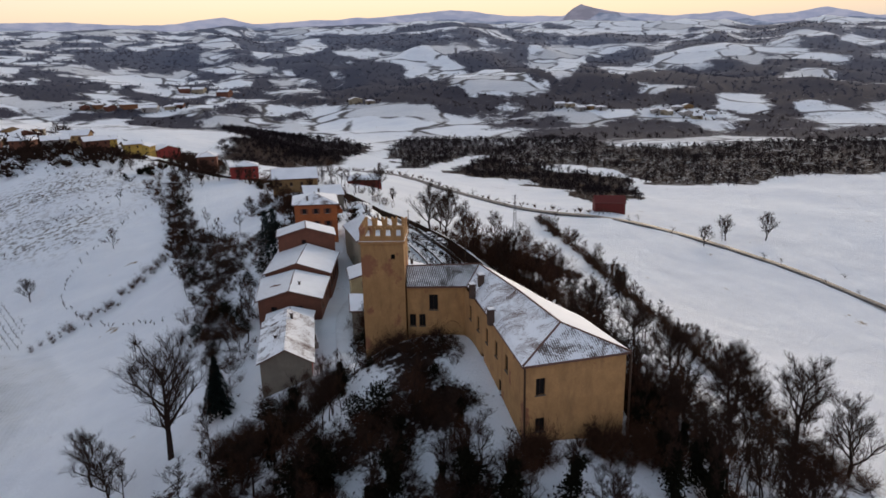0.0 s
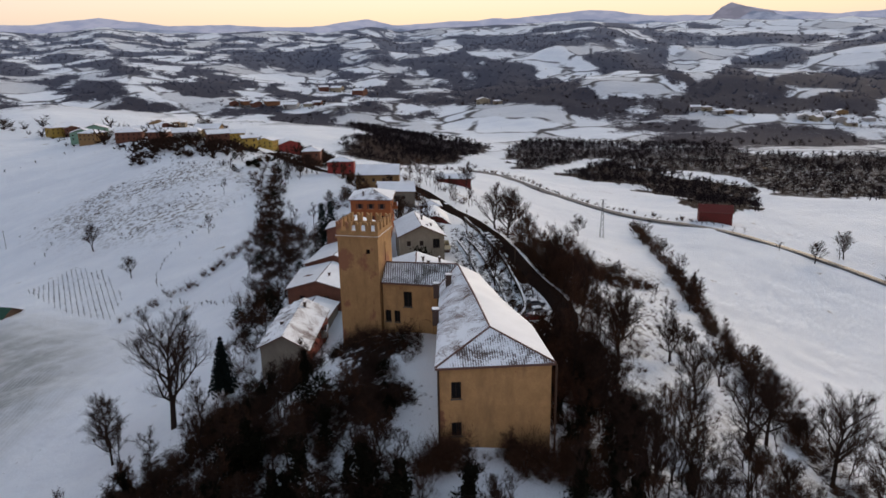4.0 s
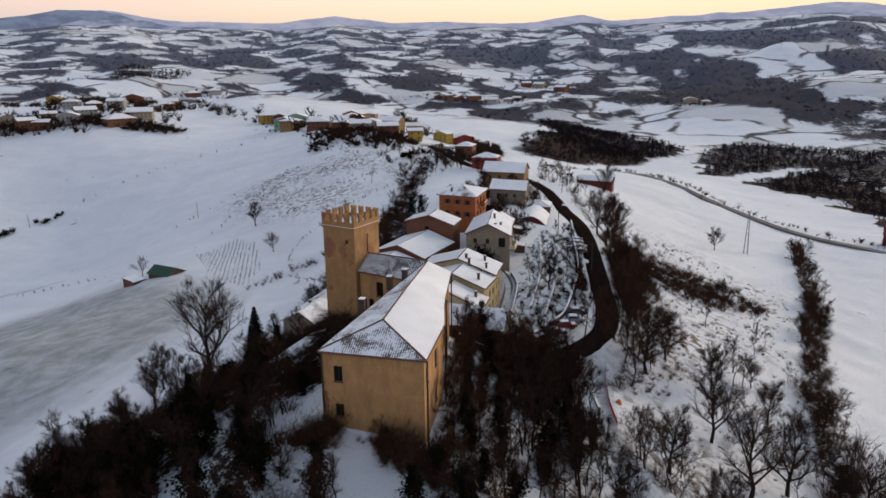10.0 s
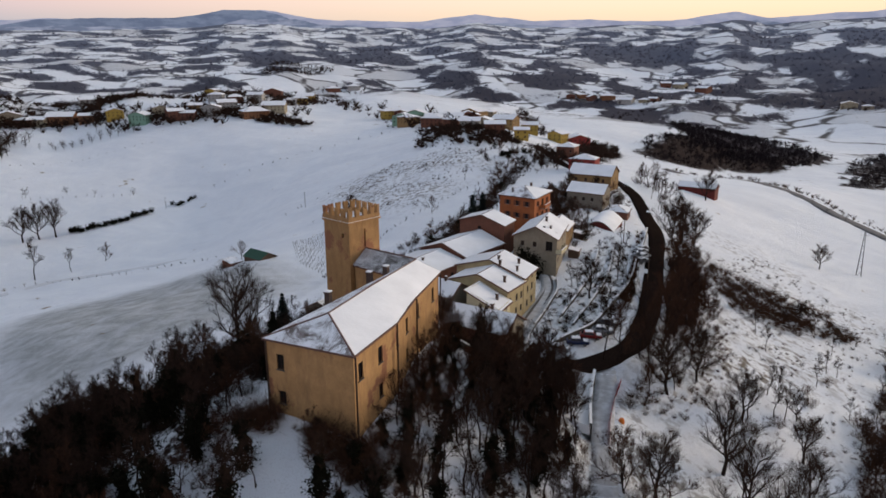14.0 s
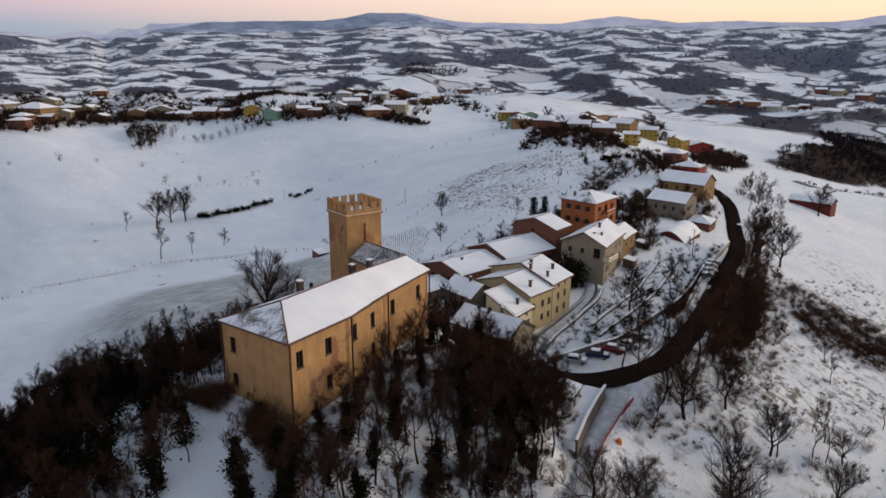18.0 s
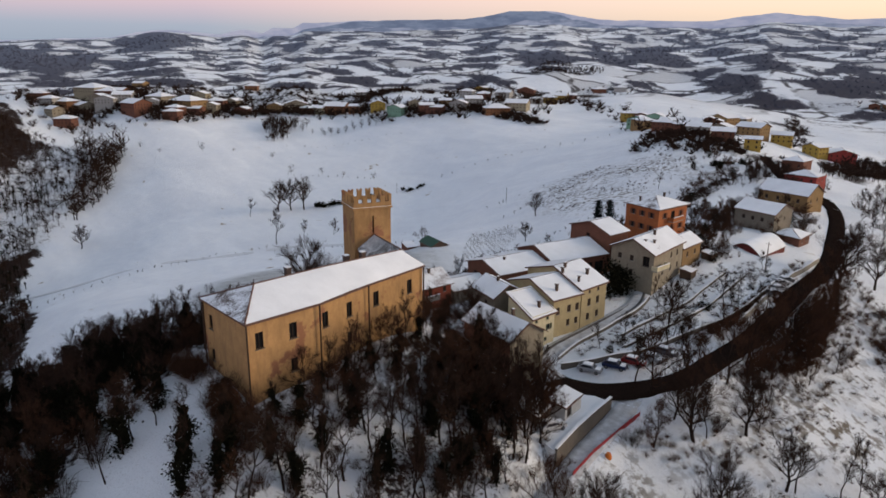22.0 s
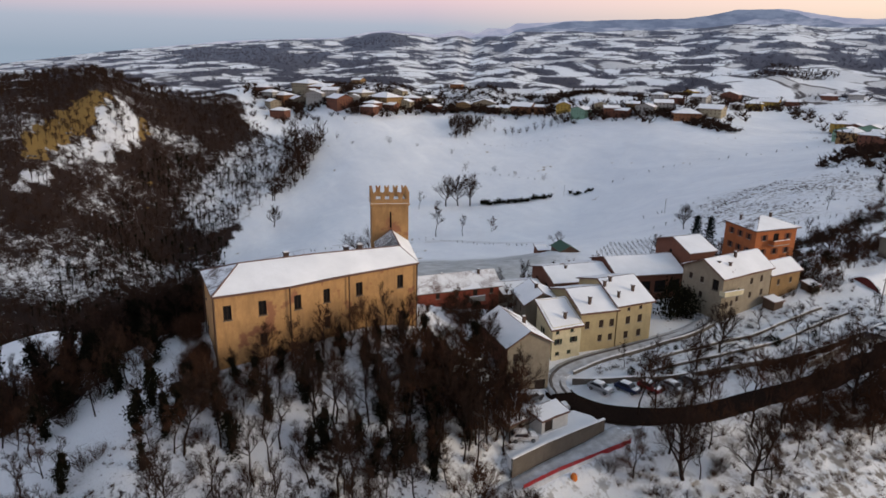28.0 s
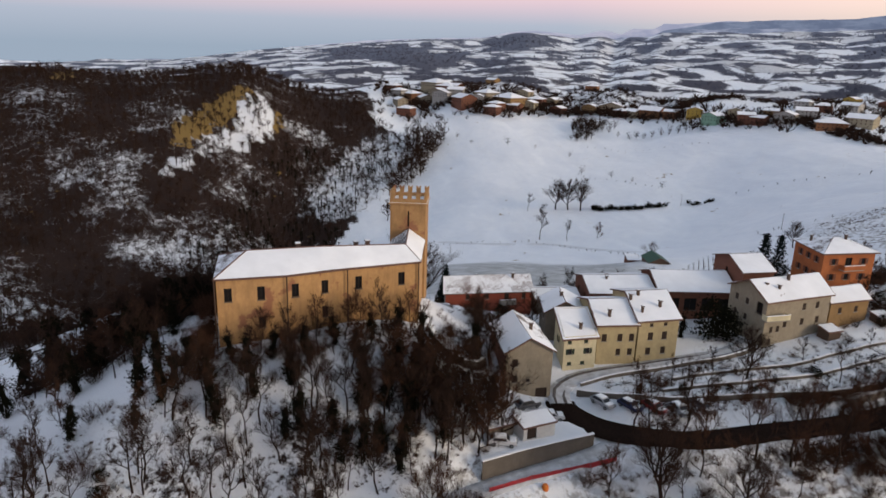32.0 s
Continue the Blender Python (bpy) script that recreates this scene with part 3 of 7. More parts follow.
EAST_FIELDS = [
    [(1025, 2575), (1150, 2340), (775, 1680), (770, 1765)],
    [(620, 2185), (710, 2005), (645, 1555), (470, 1560), (455, 1680)],
    [(-255, 3515), (70, 2715), (25, 2675), (-205, 3020)],
    [(115, 3230), (315, 3395), (225, 2740), (115, 2760)],
    [(1005, 1365), (1135, 1350), (975, 1145), (915, 1220)],
    [(-560, 2370), (-350, 2455), (-355, 2330), (-510, 2160)],
    [(1115, 2180), (1375, 2105), (1090, 1740), (920, 1670)],
]
WEST_FIELDS = [
    [(-500, 2425), (-265, 2455), (-245, 2160), (-415, 2025)],
    [(-1240, 1400), (-1130, 1970), (-945, 2005), (-1120, 1745), (-605, 715)],
    [(-1230, 1385), (-1380, 2045), (-1085, 1915), (-1175, 1580)],
    [(135, 1655), (375, 1475), (270, 1240), (140, 870), (90, 985), (5, 1480)],
]
FAR_FIELDS = EAST_FIELDS + WEST_FIELDS
# snowy gaps in the castle thicket: the courtyard, its path and the glade
OPENINGS = [[(-16, -9), (-13, -4), (-13, 5), (-15.5, 9), (-17, 5), (-15.5, -2), (-19, -9)], [(-32, -3), (-22, -3), (-16, -5), (-13, -8), (-18, -11), (-28, -8)], [(-13, -3.5), (-6, -3), (-5, -8), (-14, -9)]]
EAST_SLOPE_LAND = [(16, -44), (40, -60), (66, -20), (62, 90), (70, 170), (40, 200), (22, 190), (24, 100), (20, 40)]
FIELD_EDGE = [(-676, 150), (-648, 180), (-620, 169), (-568, 141), (-543, 113), (-506, 82), (-522, 41), (-599, 65), (-661, 104)]
SLOPE_LAND = [(3, -34), (5, 10), (3, 40), (14, 40), (20, 28), (30, -6), (36, -40)]
TOWN_LAND = [(-932, 168), (-778, 167), (-750, 331), (-654, 421), (-675, 594), (-741, 637), (-843, 542), (-974, 414), (-979, 265)]
HILL_LAND = [(-687, 614), (-546, 636), (-512, 770), (-584, 838), (-1080, 1150), (-1150, 1000), (-781, 725)]
ROW_LAND = [(-77, 337), (-152, 368), (-206, 415), (-261, 505), (-340, 570), (-292, 601), (-216, 508), (-125, 410), (-76, 381)]
SOIL_FIELD = [(-187, 176), (-143, 157), (-106, 133), (-87, 87), (-90, 62), (-94, 48), (-105, 25), (-180, 60), (-259, 129)]
TUFTS = [(-197, 288), (-169, 318), (-114, 316), (-80, 272), (-102, 218), (-145, 233)]


def soft_poly(x, y, poly, reach):
    """1 inside an outline, fading to 0 over its edge."""
    out = np.zeros(x.shape)
    for k in range(12):
        a, r = k * 2.4, reach * math.sqrt((k + 0.5) / 12)
        out += in_poly(x + r * math.cos(a), y + r * math.sin(a), poly)
    return out / 12


def clumps(x, y):
    """Where the undergrowth grows thick and where it leaves gaps."""
    return waves(x, y, 15, 77, 3)


def cover(x, y):
    """How much wood, bare soil and scrub lies on the ground."""
    r = np.hypot(x, y)
    wood = np.zeros(x.shape)
    cl = clumps(x, y)
    for p in WOODS_NEAR:
        s = soft_poly(x, y, p, 3.0)
        wood = np.maximum(wood, s * np.clip(0.47 + 0.6 * cl, 0.08, 0.9))
    # litter left in the gaps also darkens the courtyard snow, for its shade
    for p in OPENINGS:
        wood = wood * (1 - 0.27 * soft_poly(x, y, p, 1.5))
    wood = np.maximum(wood, soft_poly(x, y, SLOPE_LAND, 4.0) * np.clip(0.30 + 0.26 * cl, 0.1, 0.6))
    for p in (TOWN_LAND, HILL_LAND, ROW_LAND):
        wood = np.maximum(wood, soft_poly(x, y, p, 25) * np.clip(0.42 + 0.6 * waves(x, y, 70, 78, 3), 0.0, 0.85))
    g = in_poly(x, y, GULLY_WOOD)
    wood[g] = np.clip(0.80 + 0.60 * waves(x, y, 130, 25, 5) + 0.15 * np.clip((-x - 500) / 300, 0, 1), 0.2, 1.0)[g]
    wood = np.where(in_poly(x, y, FIELD_EDGE), np.minimum(wood, 0.36 + 0.3 * waves(x, y, 60, 26, 3)), wood)
    az = np.degrees(np.arctan2(-x, y))
    fine_land = np.clip((az + 12) / 16, 0, 1)
    n1, n2 = waves(x, y, 560, 21, 5) * (1 - fine_land) + waves(x, y, 250, 23, 4) * fine_land, waves(x, y, 1300, 22, 4) * (1 - 0.6 * fine_land)
    far = np.clip((r - 780) / 450, 0, 1)
    az = np.degrees(np.arctan2(-x, y))
    lush = np.interp(az, [-180, -60, -20, 5, 25, 60, 110, 180], [0.1, 0.15, 0.06, 0.02, 0.02, -0.02, -0.02, 0.0])
    hill = np.clip(0.5 + (n1 * 0.9 + n2 * 0.5 + lush + 0.01) * 2.8, 0, 1)
    wood = np.maximum(wood, far * hill * 0.95)
    wx, wy = x + 22 * waves(x, y, 120, 34, 3), y + 22 * waves(x, y, 120, 35, 3)
    for p in FAR_WOODS:
        wood = np.maximum(wood, 0.95 * soft_poly(wx, wy, p, 15))
    for p in FAR_FIELDS:
        wood = np.minimum(wood, 1 - 0.97 * soft_poly(wx, wy, p, 12))
    for p, v in ((RIVER_WOOD, 0.74), (FIELD_WOOD, 0.85), (COPSE, 0.8)):
        wob = 26 * waves(x, y, 90, 33, 4)
        wood = np.maximum(wood, np.where(in_poly(x + wob, y + wob, p), v, 0))
    soil = soft_poly(x, y, SOIL_FIELD, 16)
    dirt = np.clip(0.5 + waves(x, y, 60, 40, 4) * 1.2, 0, 1) * 0.9 * soft_poly(x, y, EAST_SLOPE_LAND, 16)
    dirt = np.maximum(dirt, 0.85 * soft_poly(x, y, TUFTS, 15) * np.clip(0.75 + waves(x, y, 80, 41, 3), 0, 1))
    clay, snowy = np.where(in_poly(x, y, CLAY_CLIFF), 0.9, 0.0), np.where(in_poly(x, y, SNOW_SCAR), 0.85, 0.0)
    for p in CLAY_SCARS:
        clay = np.maximum(clay, np.where(in_poly(x, y, p), 0.75, 0.0))
    snowy = np.maximum(snowy, np.where(in_poly(x, y, LOW_SCAR), 0.6, 0.0))
    # the last value grows with distance and tints far woods like haze
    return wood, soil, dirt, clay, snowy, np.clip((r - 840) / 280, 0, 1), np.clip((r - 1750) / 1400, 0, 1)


def build_ground():
    rings = np.r_[0.0, 3 * (5200 / 3) ** (np.arange(330) / 329)]
    segs = 760
    a = np.linspace(0, 2 * np.pi, segs, endpoint=False)
    X = rings[:, None] * np.cos(a) - 4
    Y = rings[:, None] * np.sin(a) + 30
    x, y = X[1:].ravel(), Y[1:].ravel()
    x, y = np.r_[X[0, 0], x], np.r_[Y[0, 0], y]
    z = height(x, y)
    # road beds: level across, a little cut into the slope
    near = np.hypot(x, y - 150) < 420
    for line, wide in ((ROAD, 3.2), (STREET, 2.2), (LANE, 2.6), (ALLEY, 2.2)):
        q = smooth_line(line, 2.0)
        qz = height(q[:, 0], q[:, 1])
        idx = np.where(near)[0]
        d = np.full(len(idx), 1e9)
        zz = np.zeros(len(idx))
        for (px, py), pz in zip(q, qz):
            e = np.hypot(x[idx] - px, y[idx] - py)
            hit = e < d
            d[hit], zz[hit] = e[hit], pz
        k = np.clip((wide * 1.6 - d) / (wide * 0.8), 0, 1)
        z[idx] = z[idx] * (1 - k) + (zz - 0.12) * k
    me = bpy.data.meshes.new("ground")
    nv = len(x)
    i = np.arange(segs)
    faces = [np.stack([np.zeros(segs, int), 1 + i, 1 + (i + 1) % segs], 1)]
    k = np.arange(len(rings) - 2)[:, None] * segs + 1
    quads = np.stack([k + i, k + segs + i, k + segs + (i + 1) % segs, k + (i + 1) % segs], -1).reshape(-1, 4)
    loops = np.r_[faces[0].ravel(), quads.ravel()]
    starts = np.r_[np.arange(segs) * 3, segs * 3 + np.arange(len(quads)) * 4]
    me.vertices.add(nv)
    me.vertices.foreach_set("co", np.stack([x, y, z], 1).ravel())
    me.loops.add(len(loops))
    me.loops.foreach_set("vertex_index", loops.astype(np.int32))
    me.polygons.add(len(starts))
    me.polygons.foreach_set("loop_start", starts.astype(np.int32))
    me.update(calc_edges=True)
    me.validate()
    me.shade_smooth()
    for name, val in zip(("wood", "soil", "dirt", "clay", "bare_snow", "far", "haze_tint"), cover(x, y)):
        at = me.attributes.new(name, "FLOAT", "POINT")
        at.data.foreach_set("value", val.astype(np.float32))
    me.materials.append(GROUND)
    return tagged(new("ground", me), "snow-covered hills, fields and wooded slopes", "ground", kind="structure")


ground = build_ground()


def ribbon(name, line, wide, mat, label, lift=0.02, step=2.0):
    q = smooth_line(line, step)
    qz = height(q[:, 0], q[:, 1])
    qz = np.convolve(np.pad(qz, 3, mode="edge"), np.ones(7) / 7, "valid")
    t = np.gradient(q, axis=0)
    t /= np.linalg.norm(t, axis=1)[:, None]
    bm = bmesh.new()
    rows = []
    for (x, y), z, (tx, ty) in zip(q, qz, t):
        rows.append([bm.verts.new((x - ty * u * wide / 2, y + tx * u * wide / 2, z + lift + 0.04 * (1 - u * u) - (0.5 if abs(u) > 1 else 0))) for u in (1.12, 1, 0.4, -0.4, -1, -1.12)])
    for a, b in zip(rows, rows[1:]):
        for i in range(5):
            bm.faces.new((a[i], a[i + 1], b[i + 1], b[i]))
    bmesh.ops.recalc_face_normals(bm, faces=bm.faces[:])
    return tagged(part(name, bm, mat, smooth=True), label, "road", kind="structure")


ribbon("road", ROAD, 4.6, ASPHALT, "dark wet asphalt road winding below the village")
ribbon("street", STREET, 3.4, TRACKED, "snowy street with dark wheel tracks beside the yellow houses", 0.06)
for side in (-0.75, 0.75):
    q = smooth_line(STREET, 3.0)
    t = np.gradient(q, axis=0)
    t /= np.linalg.norm(t, axis=1)[:, None]
    ribbon("wheel_track", [(float(x - ty * side), float(y + tx * side)) for (x, y), (tx, ty) in zip(q, t)], 0.55, SLUSH, "dark slushy wheel track in the snowy street", 0.075)
ribbon("lane", LANE, 3.4, TRACKED, "snow-covered lane below the road bend", 0.05)
ribbon("alley", ALLEY, 3.2, SNOW_THIN, "narrow snowy alley between the houses", 0.05)
ribbon("farm_track", TRACK, 5.0, SNOW_THIN, "snow-covered farm track along the edge of the field", 0.25, 5.0)
ribbon("country_road", RAIL, 4.6, SLUSH, "straight wet slushy country road across the snowy fields", 0.9, 6.0)


def build_backdrop():
    """Far ranges, one behind the other, paler with distance."""
    sky_az, sky_el = [s[0] for s in SKYLINE], [s[1] for s in SKYLINE]
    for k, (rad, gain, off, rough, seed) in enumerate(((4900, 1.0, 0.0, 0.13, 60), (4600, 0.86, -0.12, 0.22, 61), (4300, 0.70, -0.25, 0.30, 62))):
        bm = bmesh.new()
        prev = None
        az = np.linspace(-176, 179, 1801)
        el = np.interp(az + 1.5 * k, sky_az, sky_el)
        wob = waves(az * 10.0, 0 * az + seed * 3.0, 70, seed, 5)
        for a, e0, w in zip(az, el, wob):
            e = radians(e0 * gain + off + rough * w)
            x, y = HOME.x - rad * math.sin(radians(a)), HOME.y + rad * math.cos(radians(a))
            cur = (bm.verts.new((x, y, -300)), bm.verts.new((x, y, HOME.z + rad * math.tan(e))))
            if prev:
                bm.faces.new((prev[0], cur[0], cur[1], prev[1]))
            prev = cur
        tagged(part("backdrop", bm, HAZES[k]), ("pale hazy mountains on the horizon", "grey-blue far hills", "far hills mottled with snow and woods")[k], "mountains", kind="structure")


def build_blue_hills():
    """The long table hill and the lone peak, dark blue before the paler ranges."""
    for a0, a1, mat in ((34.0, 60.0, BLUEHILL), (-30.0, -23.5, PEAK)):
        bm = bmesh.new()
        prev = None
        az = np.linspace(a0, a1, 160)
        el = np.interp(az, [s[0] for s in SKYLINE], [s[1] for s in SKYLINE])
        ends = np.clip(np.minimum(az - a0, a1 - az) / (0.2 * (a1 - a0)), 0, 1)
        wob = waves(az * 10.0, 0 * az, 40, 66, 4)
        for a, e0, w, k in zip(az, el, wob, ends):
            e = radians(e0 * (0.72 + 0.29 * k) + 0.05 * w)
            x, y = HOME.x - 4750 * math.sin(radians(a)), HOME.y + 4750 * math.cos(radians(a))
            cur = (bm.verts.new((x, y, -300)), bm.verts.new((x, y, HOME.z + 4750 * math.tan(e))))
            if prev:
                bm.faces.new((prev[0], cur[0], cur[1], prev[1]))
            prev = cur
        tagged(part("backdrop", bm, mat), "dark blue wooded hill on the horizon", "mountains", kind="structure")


# distance haze is put into the base colour, and a faint glow added
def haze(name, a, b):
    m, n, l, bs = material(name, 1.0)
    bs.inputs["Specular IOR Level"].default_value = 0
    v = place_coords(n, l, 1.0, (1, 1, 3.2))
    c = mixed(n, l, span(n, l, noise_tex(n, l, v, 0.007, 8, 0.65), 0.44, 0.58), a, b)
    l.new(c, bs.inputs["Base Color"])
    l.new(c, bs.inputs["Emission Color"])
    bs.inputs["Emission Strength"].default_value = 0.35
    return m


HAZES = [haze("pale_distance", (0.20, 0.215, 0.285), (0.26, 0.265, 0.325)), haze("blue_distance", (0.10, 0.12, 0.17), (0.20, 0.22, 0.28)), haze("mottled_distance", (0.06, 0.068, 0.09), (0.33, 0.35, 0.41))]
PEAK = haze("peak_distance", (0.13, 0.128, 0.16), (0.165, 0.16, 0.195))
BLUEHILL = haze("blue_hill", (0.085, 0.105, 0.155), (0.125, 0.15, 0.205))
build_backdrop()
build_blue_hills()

# ---- buildings ----


def moved(bm, o):
    bmesh.ops.translate(bm, verts=bm.verts[:], vec=-Vector(o))
    return bm


def wall_face(bm, p, q, z0, z1, holes=(), depth=0.3):
    """A wall from p to q (outside on the right), with holes (u0, u1, z0, z1) and their reveals."""
    p, q = Vector((*p, 0)), Vector((*q, 0))
    long = (q - p).length
    t = (q - p) / long
    inn = Vector((-t.y, t.x, 0)) * depth
    us = sorted({0.0, long, *[h[0] for h in holes], *[h[1] for h in holes]})
    zs = sorted({z0, z1, *[h[2] for h in holes], *[h[3] for h in holes]})

    def at(u, z, off=Vector()):
        return bm.verts.new(p + t * u + off + Vector((0, 0, z)))

    for u0, u1 in zip(us, us[1:]):
        for a, b in zip(zs, zs[1:]):
            um, zm = (u0 + u1) / 2, (a + b) / 2
            if any(h[0] < um < h[1] and h[2] < zm < h[3] for h in holes):
                continue
            bm.faces.new((at(u0, a), at(u1, a), at(u1, b), at(u0, b)))
    for u0, u1, a, b in holes:
        for (ua, za), (ub, zb) in (((u0, a), (u1, a)), ((u1, a), (u1, b)), ((u1, b), (u0, b)), ((u0, b), (u0, a))):
            bm.faces.new((at(ub, zb), at(ua, za), at(ua, za, inn), at(ub, zb, inn)))


def slab(bm, poly, thick, mi=0, drop=0.0):
    """A sloping slab: its upper face is the polygon, its sides go straight down."""
    top = [bm.verts.new(Vector(p) - Vector((0, 0, drop))) for p in poly]
    bot = [bm.verts.new(Vector(p) - Vector((0, 0, thick + drop))) for p in poly]
    bm.faces.new(top).material_index = mi
    bm.faces.new(bot[::-1]).material_index = mi
    n = len(poly)
    for i in range(n):
        bm.faces.new((top[i], bot[i], bot[(i + 1) % n], top[(i + 1) % n])).material_index = mi


def snow_slab(poly, thick=0.16, inset=0.1, seed=0):
    """A blanket of snow on a roof plane: cut fine, its surface uneven and its edge ragged."""
    bm = bmesh.new()
    c = sum((Vector(p) for p in poly), Vector()) / len(poly)
    pts = []
    for p in poly:
        p = Vector(p)
        d = c - p
        pts.append(p + d.normalized() * inset)
    f = bm.faces.new([bm.verts.new(p) for p in pts])
    bmesh.ops.triangulate(bm, faces=[f])
    for _ in range(5):
        longest = [e for e in bm.edges if e.calc_length() > 1.1]
        if not longest:
            break
        bmesh.ops.subdivide_edges(bm, edges=longest, cuts=1)
    bmesh.ops.triangulate(bm, faces=bm.faces[:])
    for v in bm.verts:
        w = noise.noise(v.co * 0.5 + Vector((seed, 0, 0)))
        if v.is_boundary:
            d = (c - v.co).normalized()
            v.co += d * (0.08 + 0.14 * abs(noise.noise(v.co * 1.3 + Vector((0, seed, 0)))))
            v.co.z += 0.03
        else:
            v.co.z += thick * (0.8 + 0.5 * w)
    bm.normal_update()
    for f in bm.faces:
        if f.normal.z < 0:
            f.normal_flip()
    return bm


def grown(quad, d):
    c = sum((Vector(p) for p in quad), Vector((0, 0))) / 4
    out = []
    n = len(quad)
    for i in range(n):
        p, a, b = Vector(quad[i]), Vector(quad[i - 1]), Vector(quad[(i + 1) % n])
        e0, e1 = (p - a).normalized(), (b - p).normalized()
        n0, n1 = Vector((e0.y, -e0.x)), Vector((e1.y, -e1.x))
        out.append(p + (n0 + n1) * d / (1 + n0.dot(n1)))
    return out


def roof_planes(quad, ze, rise, ridge, kind, over=0.5):
    """The roof's upper faces as 3D polygons, with the ridge along edge 0 (ridge=0) or edge 1 (ridge=1)."""
    g = grown(quad, over)
    if ridge == 1:
        g = g[1:] + g[:1]
    a, b, c, d = g
    half = ((b - c).length) / 2
    low = ze - rise / max(half - over, 1) * over * 0.9
    m0, m1 = (d + a) / 2, (b + c) / 2
    if kind == "hip":
        t = (m1 - m0).normalized()
        k = min(half * 0.95, (m1 - m0).length / 2 - 0.4)
        m0, m1 = m0 + t * k, m1 - t * k
    A, B, C, D = [(*p, low) for p in (a, b, c, d)]
    R0, R1 = (*m0, ze + rise), (*m1, ze + rise)
    if kind == "shed":
        return [[A, B, (*c, ze + rise), (*d, ze + rise)]]
    out = [[A, B, R1, R0], [C, D, R0, R1]]
    if kind == "hip":
        out += [[B, C, R1], [D, A, R0]]
    return out


def window(house, o, p, q, u, z, w, h, style, mat):
    """A window or door in its hole; u runs from p to q."""
    t = (Vector(q) - Vector(p)).normalized()
    nrm = Vector((t.y, -t.x, 0))
    base = Vector((*p, 0)) + Vector((*t, 0)) * u + Vector((0, 0, z)) - Vector(o)
    turn = Matrix.Translation(base) @ Matrix(((t.x, nrm.x, 0, 0), (t.y, nrm.y, 0, 0), (0, 0, 1, 0), (0, 0, 0, 1)))

    def local(bm):
        bmesh.ops.transform(bm, matrix=turn, verts=bm.verts[:])
        bmesh.ops.recalc_face_normals(bm, faces=bm.faces[:])
        return bm

    if style == "far":
        return part("window", local(box_bm(-w / 2, -0.02, -h / 2, w / 2, 0.03, h / 2)), SHUTTER, house)
    if style == "door":
        return part("door", local(box_bm(-w / 2, -0.22, -h / 2, w / 2, -0.14, h / 2)), mat, house, "dark wooden door")
    bm = bmesh.new()
    f = 0.07
    add_box(bm, -w / 2, -0.24, -h / 2, -w / 2 + f, -0.14, h / 2)
    add_box(bm, w / 2 - f, -0.24, -h / 2, w / 2, -0.14, h / 2)
    add_box(bm, -w / 2 + f, -0.24, -h / 2, w / 2 - f, -0.14, -h / 2 + f)
    add_box(bm, -w / 2 + f, -0.24, h / 2 - f, w / 2 - f, -0.14, h / 2)
    add_box(bm, -0.03, -0.23, -h / 2 + f, 0.03, -0.15, h / 2 - f)
    win = part("window", local(bm), SHUTTER, house)
    if style == "void":
        # a near-black sheet behind the frame plays the shade of the room
        part("opening_shade", local(box_bm(-w / 2, -0.30, -h / 2, w / 2, -0.27, h / 2)), DARK, win)
    else:
        part("pane", local(box_bm(-w / 2 + 0.05, -0.2, -h / 2 + 0.05, w / 2 - 0.05, -0.19, h / 2 - 0.05)), CARGLASS, win)
    part("sill", local(box_bm(-w / 2 - 0.1, -0.1, -h / 2 - 0.1, w / 2 + 0.1, 0.09, -h / 2)), CONCRETE if style != "void" else STONE, win)
    if style == "shutters":
        for s in (-1, 1):
            x = s * (w / 2 + w / 4 + 0.02)
            part("shutter", local(box_bm(x - w / 4, 0.02, -h / 2, x + w / 4, 0.07, h / 2)), mat, win)
    if style == "closed":
        for s in (-1, 1):
            x = s * w / 4
            part("shutter", local(box_bm(x - w / 4 + 0.01, -0.12, -h / 2, x + w / 4 - 0.01, -0.06, h / 2)), mat, win)
    return win


